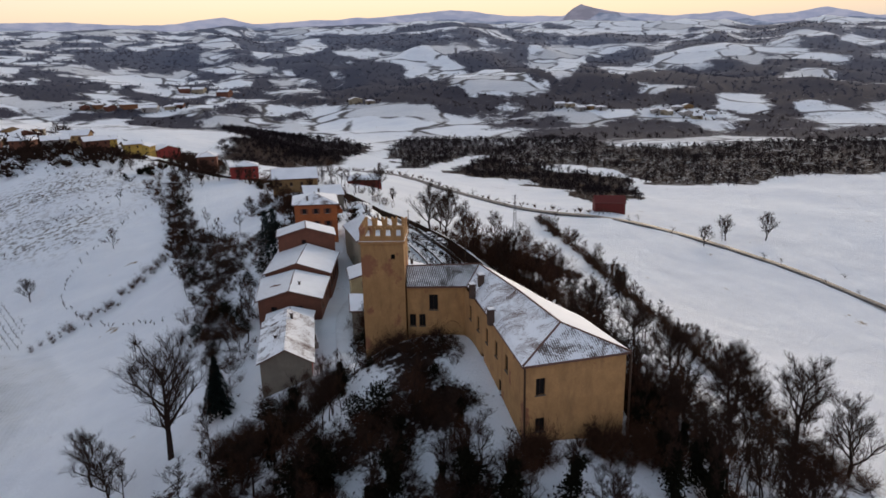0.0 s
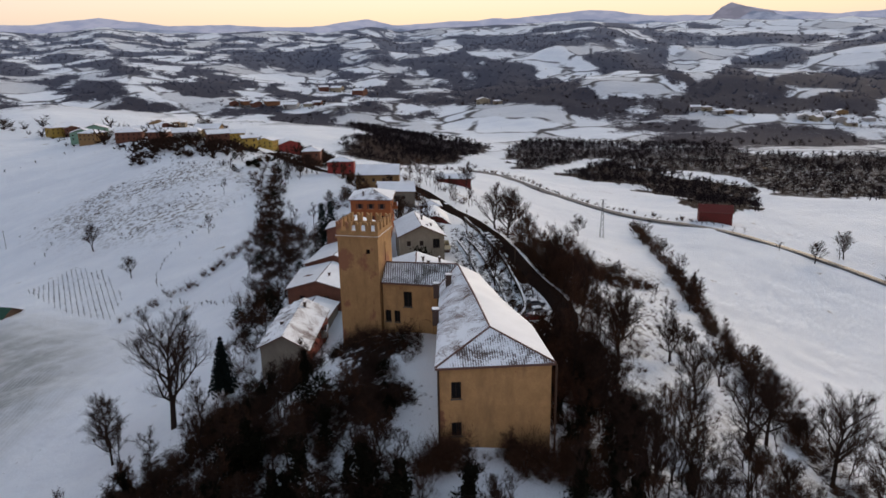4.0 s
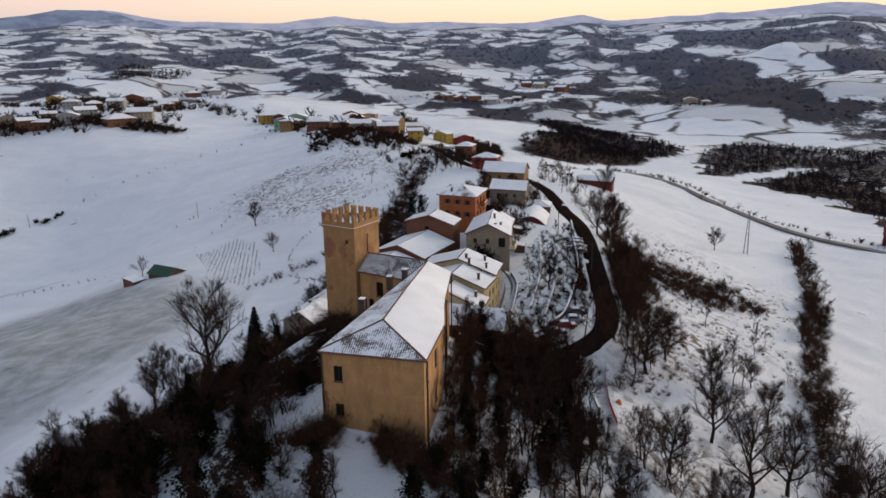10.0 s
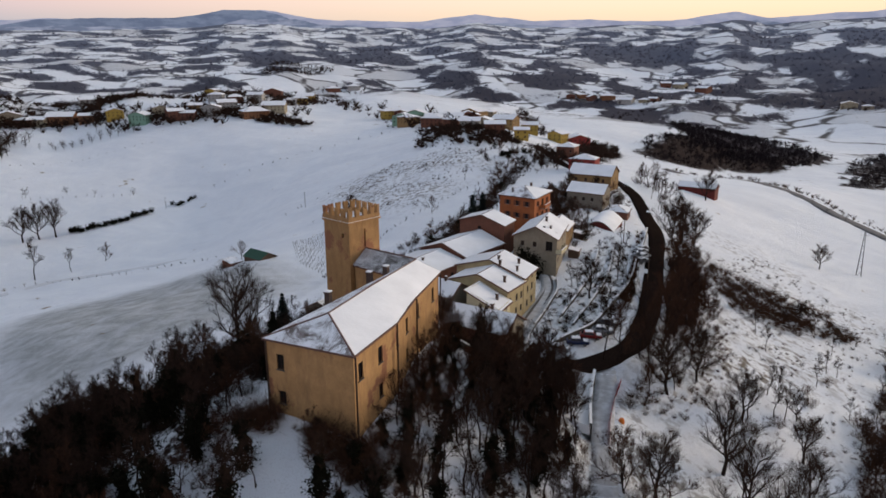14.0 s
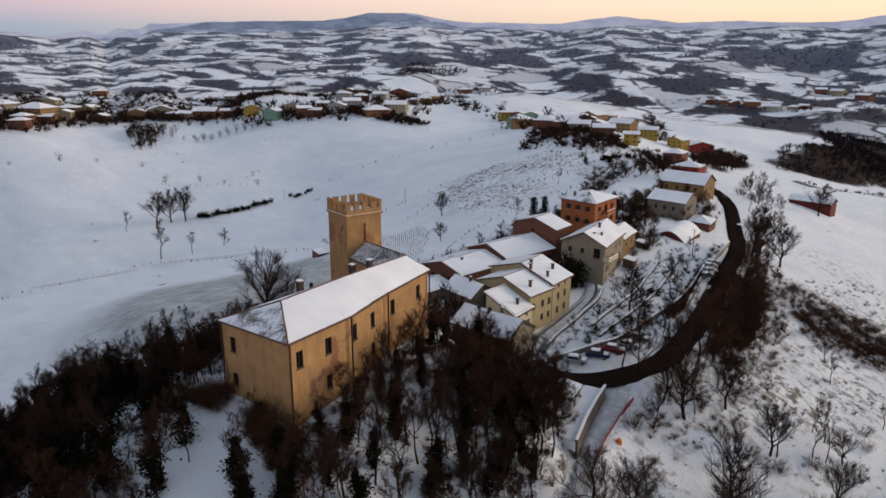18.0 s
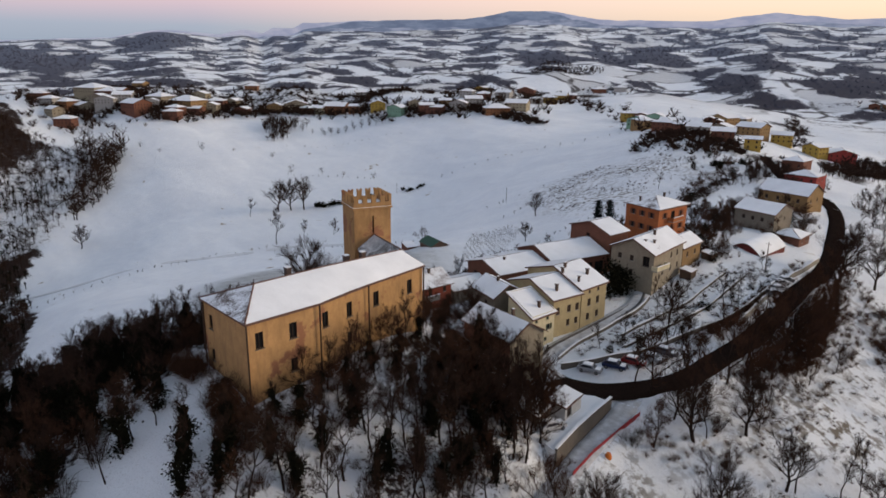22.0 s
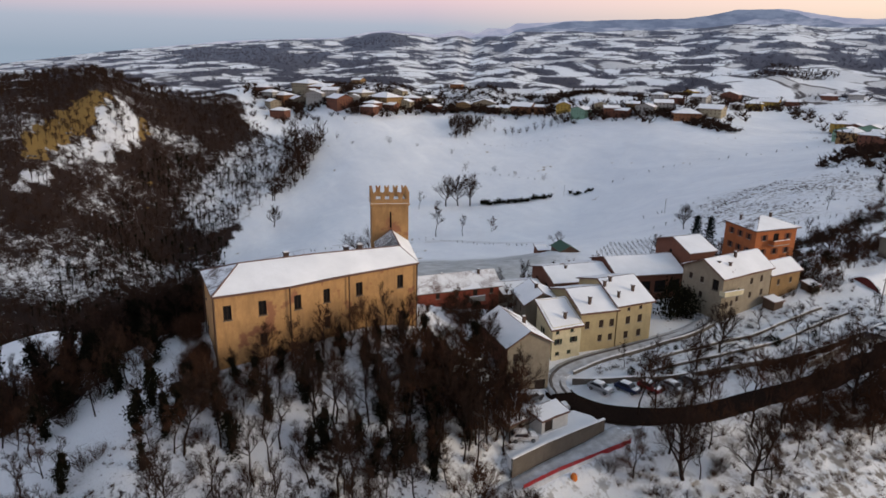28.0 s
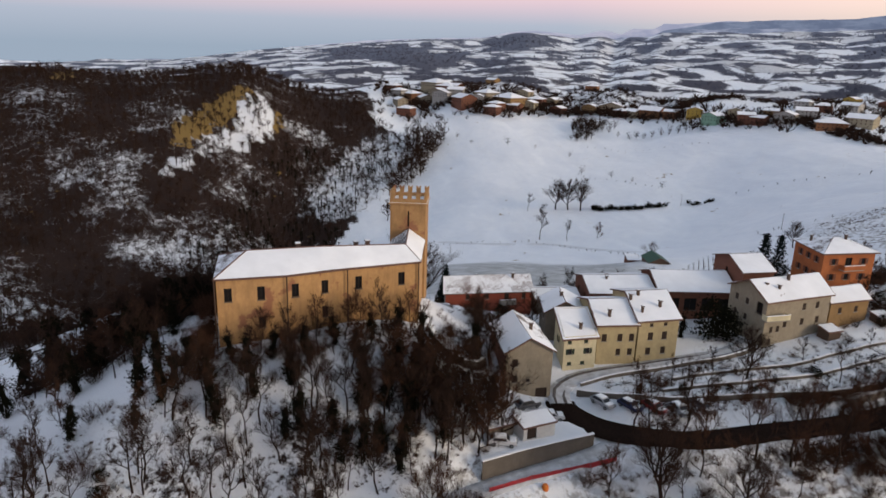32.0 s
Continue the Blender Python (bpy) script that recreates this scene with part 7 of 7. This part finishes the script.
def car(label, mat, x, y, turn, z=None):
    """A parked car: body, cabin glass, wheels and a cap of snow."""
    root = tagged(empty("car", x, y, gz(x, y) - 0.02 if z is None else z, turn), label, "car", "cars parked by the bend")
    bm = bmesh.new()
    prof = [(-2.0, 0.32), (2.0, 0.32), (2.05, 0.62), (1.9, 0.82), (1.05, 0.92), (0.45, 1.38), (-1.15, 1.42), (-1.85, 0.95), (-2.05, 0.85)]
    l = [bm.verts.new((px, 0.84 - (0.14 if pz > 1 else 0), pz)) for px, pz in prof]
    r = [bm.verts.new((px, -0.84 + (0.14 if pz > 1 else 0), pz)) for px, pz in prof]
    bm.faces.new(l[::-1])
    bm.faces.new(r)
    for i in range(9):
        bm.faces.new((l[i], l[(i + 1) % 9], r[(i + 1) % 9], r[i]))
    bmesh.ops.recalc_face_normals(bm, faces=bm.faces[:])
    bmesh.ops.bevel(bm, geom=bm.edges[:], offset=0.05, segments=2, affect="EDGES")
    part("body", bm, mat, root)
    for s in (-1, 1):
        bm = bmesh.new()
        q = [(-1.5, 0.98), (0.78, 0.98), (0.4, 1.3), (-1.1, 1.34)]
        a = [bm.verts.new((px, s * (0.80 - 0.12 * (pz > 1.1)), pz)) for px, pz in q]
        b = [bm.verts.new((px, s * (0.86 - 0.12 * (pz > 1.1)), pz)) for px, pz in q]
        bm.faces.new(a)
        bm.faces.new(b)
        for i in range(4):
            bm.faces.new((a[i], a[(i + 1) % 4], b[(i + 1) % 4], b[i]))
        bmesh.ops.recalc_face_normals(bm, faces=bm.faces[:])
        part("side_window", bm, CARGLASS, root)
    for sx, nm in ((0.78, "windscreen"), (-1.55, "rear_window")):
        bm = box_bm(-0.02, -0.62, -0.26, 0.02, 0.62, 0.26)
        bmesh.ops.transform(bm, matrix=pose(sx, 0, 1.16, 0, -52 if sx > 0 else 52, 0), verts=bm.verts[:])
        part(nm, bm, CARGLASS, root)
    for wx in (-1.25, 1.28):
        for wy in (-0.8, 0.8):
            bm = bmesh.new()
            tube(bm, (wx, wy - 0.1, 0.31), (wx, wy + 0.1, 0.31), 0.31, 0.31, 12)
            bmesh.ops.holes_fill(bm, edges=bm.edges[:])
            wheel = part("wheel", bm, TYRE, root)
            bm = bmesh.new()
            tube(bm, (wx, wy - 0.108, 0.31), (wx, wy + 0.108, 0.31), 0.19, 0.19, 10)
            bmesh.ops.holes_fill(bm, edges=bm.edges[:])
            part("rim", bm, STEEL, wheel)
    part("snow_cap", box_bm(-1.1, -0.62, 1.4, 0.42, 0.62, 1.52, 0.05), SNOW, root)
    part("bonnet_snow", box_bm(1.0, -0.7, 0.88, 1.85, 0.7, 0.97, 0.04), SNOW, root)
    for wy in (-0.55, 0.55):
        part("headlight", box_bm(1.98, wy - 0.16, 0.62, 2.06, wy + 0.16, 0.76), STEEL, root)
    return root


PAINTS = {n: plain("car_paint_" + n, c, tuple(v * 0.85 for v in c), 1, 0.3) for n, c in (("white", (0.6, 0.6, 0.6)), ("silver", (0.35, 0.36, 0.38)), ("blue", (0.02, 0.03, 0.08)), ("red", (0.22, 0.02, 0.02)), ("grey", (0.1, 0.1, 0.11)))}
for lb, c, x, y, r in (("silver car parked by the terrace wall", "silver", 6.6, 57.6, 20), ("dark blue car parked by the terrace wall", "blue", 9.2, 60.9, 20), ("dark red car with snow on it", "red", 10.9, 64.0, 15), ("silver hatchback by the terrace wall", "silver", 12.4, 67.4, 10),
                       ("grey car parked by the wall", "grey", 12.6, 71.4, 8), ("grey car on the roadside", "grey", 11.6, 118.4, 60), ("white car on the roadside", "white", 11.3, 122.0, 60), ("white car beside the garage", "white", 7.4, 48.6, 80)):
    car(lb, PAINTS[c], x, y, r)
car("white car in the snowy yard", PAINTS["white"], 13.8, 38.6, 70, -12.88)
car("grey car under the gable house", PAINTS["grey"], 4.6, 45.8, 100)

for c, x, y in (("silver", 10.3, 125.6), ("grey", 10.0, 129.2)):
    car(f"{c} car parked in the roadside bay under thin snow", PAINTS[c], x, y, 65)

# the plastic net round the works in the lane
NET = [(20.6, 34.6), (19.4, 41), (18.7, 48), (18.6, 54)]
net = tagged(empty("site_fence", 19, 44, -15.5), "red plastic net fence on posts along the lane", "fence")
for (x0, y0), (x1, y1) in zip(NET, NET[1:]):
    z0, z1 = gz(x0, y0), gz(x1, y1)
    bm = bmesh.new()
    n = 8
    for k in range(n):
        a, b = k / n, (k + 1) / n
        pa, pb = (x0 + (x1 - x0) * a, y0 + (y1 - y0) * a, z0 + (z1 - z0) * a), (x0 + (x1 - x0) * b, y0 + (y1 - y0) * b, z0 + (z1 - z0) * b)
        sag = 0.06 * math.sin(3 * k)
        vs = [(pa[0], pa[1], pa[2] + 0.1), (pb[0], pb[1], pb[2] + 0.1), (pb[0], pb[1], pb[2] + 1.05 + sag), (pa[0], pa[1], pa[2] + 1.05 - sag)]
        slab(bm, vs, 0.02)
    part("net", moved(bm, (19, 44, -15.5)), REDNET, net)
    for k in range(3):
        a = k / 3
        bm = bmesh.new()
        px, py, pz = x0 + (x1 - x0) * a, y0 + (y1 - y0) * a, z0 + (z1 - z0) * a
        tube(bm, (px, py, pz - 0.3), (px, py, pz + 1.2), 0.04, 0.04, 5)
        part("post", moved(bm, (19, 44, -15.5)), STEEL, net)
bm = bmesh.new()
bz = gz(20.9, 42.4)
for a, b, r0, r1 in ((0, 0.35, 0.42, 0.48), (0.35, 0.75, 0.48, 0.45), (0.75, 1.1, 0.45, 0.3)):
    tube(bm, (20.9, 42.4, bz + a), (20.9, 42.4, bz + b), r0, r1, 12)
bmesh.ops.holes_fill(bm, edges=bm.edges[:])
tagged(part("barrel", bm, ORANGEPL), "orange plastic site barrel in the snow", "barrel")

# ---- farms, masts and field things ----
house("red_barn", "dark red hay barn alone in the snowy valley", [(159, 277), (164, 289), (148, 295), (144, 284)], gz(154, 283) - 0.5, gz(154, 283) + 6.0, 3.0, 1, "gable", BARNRED, [BARNRED], (), (), 0.4, "barn")
house("red_barn", "red farm shed with snowy roof", [(20, 266), (21, 274), (5, 276), (4, 269)], gz(12, 271) - 0.5, gz(12, 271) + 3.2, 1.8, 1, "gable", BARNRED, [SNOW], (), (), 0.4, "barn")
hut = house("field_hut", "field hut under a green tarpaulin roof", [(-146, 158), (-144, 166), (-155, 168.5), (-156.5, 160.5)], gz(-150, 163) - 0.3, gz(-150, 163) + 1.2, 2.2, 1, "gable", WOODM, [GREENSHEET], (), (), 0.5, "hut")
house("field_shed", "low snowy shed beside the green hut", [(-160, 156), (-158.5, 161), (-165, 163), (-166.5, 158)], gz(-162, 159) - 0.3, gz(-162, 159) + 1.6, 0.8, 0, "shed", BRICKY, [SNOW], (), (), 0.3, "shed")

MX, MY = 74, 227
mast = tagged(empty("power_pylon", MX, MY, gz(MX, MY)), "slender grey lattice power pylon in the snow", "pylon")
for sx, sy in ((-1, -1), (1, -1), (1, 1), (-1, 1)):
    bm = bmesh.new()
    tube(bm, (sx * 0.8, sy * 0.8, -0.3), (sx * 0.18, sy * 0.18, 17.5), 0.09, 0.06, 5)
    part("leg", bm, STEEL, mast)
for k in range(7):
    za, zb_ = k * 2.5, (k + 1) * 2.5
    wa, wb = 0.8 - 0.62 * za / 17.5, 0.8 - 0.62 * zb_ / 17.5
    bm = bmesh.new()
    for i in range(4):
        c0, c1 = ((-1, -1), (1, -1), (1, 1), (-1, 1))[i], ((-1, -1), (1, -1), (1, 1), (-1, 1))[(i + 1) % 4]
        tube(bm, (c0[0] * wa, c0[1] * wa, za), (c1[0] * wb, c1[1] * wb, zb_), 0.045, 0.045, 4)
    part("brace", bm, STEEL, mast)
for z in (15.5, 17.2):
    bm = bmesh.new()
    tube(bm, (-1.5, 0, z), (1.5, 0, z), 0.06, 0.06, 5)
    arm = part("cross_arm", bm, STEEL, mast)
for x, y, h in ((-206, 272, 9), (-33, 90, 7), (14.6, 108, 7), (4.4, 131, 7), (-370, 319, 9)):
    bm = bmesh.new()
    tube(bm, (0, 0, -0.5), (0, 0, h), 0.13, 0.09, 6)
    tube(bm, (-0.6, 0, h - 0.5), (0.6, 0, h - 0.5), 0.05, 0.05, 4)
    ob = tagged(part("utility_pole", bm, WOODM), "wooden utility pole standing in snow", "pole")
    ob.matrix_basis = pose(x, y, gz(x, y))

# vineyard, hedges, orchard rows and fence posts: countless small things
VINE = [(-162, 199), (-149, 214), (-126, 192), (-108, 162), (-105, 141), (-125, 156)]
rows = []
for i in range(40):
    for j in range(44):
        u, v = i * 3.4, j * 1.9
        rows.append((-170 + u * 0.82 + v * 0.57, 150 - u * 0.57 + v * 0.82 + 20))
rows = np.array(rows)
rows = rows[in_poly(rows[:, 0], rows[:, 1], VINE)]
scatter("vineyard", "rows of pruned vines in the snow", np.c_[rows, far_rng.uniform(0.7, 1.2, len(rows))], twig_ball(8, 1.7, 1.3, 12, 0.04), TWIG, "vineyard", far_rng)


scatter("field_hedge", "dark clipped hedges across the snowy field", np.r_[along_line([(-398, 255), (-383, 276), (-373, 306)], 1.2, 1.2, 1.2, 1.9), along_line([(-367, 326), (-362, 343)], 1.4, 1.4, 0.9, 1.6), along_line([(-83, 321), (-93, 305), (-88, 296)], 1.5, 1.2, 0.8, 1.4)], twig_ball(15, 2.6, 2.8, 120, 0.16, False), IVY, "hedge", far_rng)
scatter("orchard", "rows of bare orchard trees on the slope", np.r_[along_line([(-573, 382), (-534, 441)], 7, 1.0, 0.9, 1.3), along_line([(-587, 376), (-548, 437)], 8, 1.0, 0.8, 1.2), along_line([(-484, 286), (-462, 305)], 11, 1.0, 1.0, 1.3), along_line([(-442, 314), (-414, 329)], 22, 1.0, 0.7, 1.0),
                                                                     spots_in([(-619, 341), (-594, 382), (-641, 387), (-664, 357)], 40, 1.0, 1.8), along_line([(-637, 202), (-539, 296)], 26, 4, 0.6, 1.2)], twig_ball(9, 9, 7, 40, 0.16), TWIG, "orchard", far_rng)
scatter("fence_posts", "thin lines of stakes and weeds along field edges", np.r_[along_line([(-220, 211), (-267, 206), (-330, 186), (-364, 125), (-383, 46)], 5, 0.8, 0.4, 1.0), along_line([(-560, 329), (-488, 418)], 7, 1, 0.5, 1.0), along_line([(-486, 283), (-415, 326)], 6, 1, 0.5, 1.0),
                                                                                 along_line([(-62, 112), (-90, 150), (-102, 185), (-90, 230), (-66, 268)], 3, 0.6, 0.3, 0.8), along_line([(-358, 356), (-269, 434), (-232, 493)], 9, 1.5, 0.5, 1.3), along_line([(-217, 266), (-185, 292), (-174, 235)], 6, 1, 0.5, 1.1)], twig_ball(10, 3.2, 1.9, 12, 0.17), TWIG, "weeds", far_rng)
scatter("roadside_trees", "leafless bushes along the country road", along_line([(24, 457), (66, 382), (104, 312), (146, 263), (207, 189), (279, 85)], 14, 6, 0.4, 1.1), twig_ball(11, 5, 4.5, 40, 0.1), TWIG, "bushes", far_rng)
scatter("village_gardens", "bare garden trees and hedges among the far houses", np.r_[spots_in(TOWN_LAND, 500, 0.5, 1.3), spots_in(HILL_LAND, 400, 0.5, 1.3), along_line([(-892, 174), (-779, 187), (-745, 274), (-727, 344), (-672, 419), (-673, 488), (-691, 580)], 6, 9, 0.8, 2.0), spots_in(ROW_LAND, 150, 0.3, 0.7), spots_in([(-168, 339), (-150, 348), (-114, 317), (-94, 337), (-126, 397), (-190, 408)], 200, 0.5, 1.0), along_line([(-555, 532), (-507, 535), (-434, 521), (-361, 499)], 5, 4, 0.5, 1.1)], twig_ball(12, 7, 8, 44, 0.5, False), TWIG, "garden trees", far_rng)
scatter("bank_scrub", "dark overgrown bank below the hillside houses", np.r_[spots_in([(-594, 568), (-527, 526), (-465, 525), (-414, 525), (-358, 499), (-373, 487), (-442, 499), (-503, 512)], 420, 0.6, 1.5), spots_in([(-750, 327), (-720, 328), (-663, 421), (-672, 577), (-696, 580), (-687, 433)], 300, 0.6, 1.5)], twig_ball(17, 5, 6, 60, 0.3, False), TWIG, "scrub", far_rng)
scatter("hillside_hedge", "dark hedge below the hillside houses", np.r_[along_line([(-682, 583), (-631, 610), (-567, 630), (-519, 686), (-470, 706)], 5, 4, 1.0, 2.2), along_line([(-433, 673), (-401, 631), (-363, 601)], 6, 8, 1.2, 2.4), along_line([(-720, 324), (-702, 382), (-663, 421)], 9, 6, 0.8, 1.8)], twig_ball(13, 5, 6, 60, 0.2, False), TWIG, "hedge", far_rng)

# ---- the far houses ----
FARORANGE = plaster("faded_orange_plaster", (0.29, 0.135, 0.065), (0.16, 0.085, 0.05), 0.3)
WALLS = {"R": RED, "L": LEMON, "O": OCHRE, "B": BRICKY, "W": FARWHITE, "G": GREYPL, "M": MINT, "C": FARCREAM, "N": FARORANGE}
WORDS = {"R": "red", "L": "yellow", "O": "ochre", "B": "brick-brown", "W": "white", "G": "grey", "M": "mint green", "C": "cream", "N": "orange"}
ROW = [(-316, 573, "L", 15), (-303, 574, "B", 12), (-276, 556, "M", 20), (-211, 460, "B", 18), (-186, 452, "G", 15), (-204, 517, "B", 20), (-230, 597, "O", 20), (-228, 623, "G", 19),
       (-170, 522, "O", 20), (-153, 538, "L", 15), (-154, 402, "W", 14), (-169, 465, "G", 15), (-180, 432, "B", 13), (-267, 511, "M", 17), (-253, 496, "O", 15), (-224, 491, "B", 17),
       (-209, 498, "O", 16), (-128, 382, "B", 13), (-108, 379, "L", 9), (-125, 532, "L", 14), (-111, 547, "R", 19)]
HILL = [(-490, 504, "W", 19), (-492, 529, "W", 19), (-442, 514, "N", 26), (-1277, 1351, "L", 31), (-448, 555, "C", 24), (-603, 750, "B", 25), (-522, 700, "L", 22), (-598, 820, "L", 26),
       (-1064, 1465, "B", 34), (-514, 605, "W", 18), (-488, 635, "W", 14), (-514, 569, "B", 17), (-516, 508, "O", 14), (-1059, 1586, "B", 34), (-1019, 1629, "W", 34), (-536, 563, "W", 16)]
TOWN = [(-898, 224, "B", 18), (-821, 231, "G", 19), (-745, 263, "W", 18), (-712, 276, "B", 17), (-731, 326, "C", 18), (-715, 359, "B", 16), (-706, 398, "O", 18), (-674, 424, "B", 16), (-784, 171, "G", 18), (-715, 301, "B", 15), (-546, 487, "C", 13), (-501, 483, "B", 14), (-832, 179, "W", 19), (-827, 194, "N", 23), (-1985, 540, "W", 34), (-877, 240, "C", 34), (-830, 245, "B", 27), (-788, 247, "W", 22), (-1920, 663, "O", 34), (-756, 277, "G", 25),
       (-737, 301, "O", 34), (-739, 243, "B", 28), (-759, 346, "B", 22), (-774, 377, "C", 17), (-1724, 894, "N", 34), (-703, 425, "G", 29), (-667, 436, "C", 18), (-655, 454, "N", 27),
       (-627, 463, "N", 15), (-598, 474, "L", 17), (-750, 172, "B", 19), (-699, 267, "B", 17), (-816, 209, "G", 22), (-789, 228, "W", 22), (-824, 254, "N", 19), (-797, 344, "C", 19),
       (-863, 175, "B", 19), (-737, 552, "W", 18), (-547, 463, "M", 19), (-513, 476, "B", 16)]
VALE = [(-418, 1707, "B", 21), (-393, 1723, "N", 21), (-364, 1709, "B", 23), (-328, 1730, "N", 33), (-275, 1694, "W", 34), (-233, 1702, "C", 26), (-213, 1716, "B", 23), (-229, 2043, "B", 28),
       (-189, 2050, "C", 34), (-116, 1929, "B", 34), (198, 1633, "C", 31), (228, 1598, "G", 19), (624, 1389, "W", 21), (642, 1371, "C", 18), (648, 1327, "W", 20), (670, 1326, "O", 18),
       (687, 1313, "W", 20), (776, 1237, "W", 22), (788, 1215, "C", 20), (832, 1246, "W", 20), (869, 1264, "O", 21), (817, 1191, "W", 22), (816, 1153, "C", 19), (878, 1192, "W", 18)]
home_rng = random.Random(5)
for place, many in (("along the ridge lane", ROW), ("on the far hillside", HILL), ("in the hilltop hamlet", TOWN), ("in the far valley", VALE)):
    for x, y, c, w in many:
        dx, dy = w / 2, w * home_rng.uniform(0.38, 0.48)
        a = radians(home_rng.uniform(-25, 25)) + (0.6 if x < -300 else 0)
        quad = [(x + u * dx * math.cos(a) - v * dy * math.sin(a), y + u * dx * math.sin(a) + v * dy * math.cos(a)) for u, v in ((1, -1), (1, 1), (-1, 1), (-1, -1))]
        zb = min(gz(*q) for q in quad) - 0.2
        tall = home_rng.uniform(5.5, 7.5) * (0.88 if x < -600 or y > 1200 else 0.92)
        z0 = max(gz(*q) for q in quad)
        wins = []
        for e, ln in ((0, 2 * dy), (3, 2 * dx)):
            n = max(2, int(ln / 3.6))
            for zz in (z0 + tall - 2.0, z0 + tall - 4.9):
                wins += [(e, ln * (k + 0.5) / n, zz, 1.0, 1.3, "far") for k in range(n)]
        house("village_house", f"{WORDS[c]} two-storey house with snowy roof {place}", quad, zb, z0 + tall, w * 0.16, home_rng.choice((0, 1)), home_rng.choice(("gable", "hip", "gable")), WALLS[c], [SNOW], wins, (), 1.1, "house", group=f"houses {place}")
_spots = []
for many, count in ((ROW, 3), (HILL, 20), (TOWN, 30), (VALE, 8)):
    for x, y, c, w in many:
        for k in range(count):
            a, d = home_rng.uniform(0, 6.28), w * home_rng.uniform(0.62, 1.9)
            _spots.append((x + d * math.cos(a), y + d * math.sin(a), home_rng.uniform(0.45, 1.5)))
_spots = np.array(_spots)
for q in QUADS:
    _spots = _spots[~in_poly(_spots[:, 0], _spots[:, 1], [tuple(p) for p in grown(q, 1.5)])]
scatter("house_gardens", "leafless trees and dark hedges crowding the far houses", _spots, twig_ball(18, 8, 8, 44, 0.4, False), TWIG, "garden trees", far_rng)
scatter("valley_copse", "dark brown leafless copse in the valley below the ridge", spots_in(VALLEY_COPSE, 420, 0.4, 0.9), twig_ball(19, 10, 9, 30, 0.5), FARWOOD, "woodland", far_rng)
scatter("roadside_hedge", "ragged leafless hedge along the country road", along_line([(x + 9, y + 7) for x, y in RAIL[:5]], 2.2, 2.4, 0.2, 0.75), twig_ball(20, 6, 5, 60, 0.16, False), TWIG_RED, "hedge", far_rng)
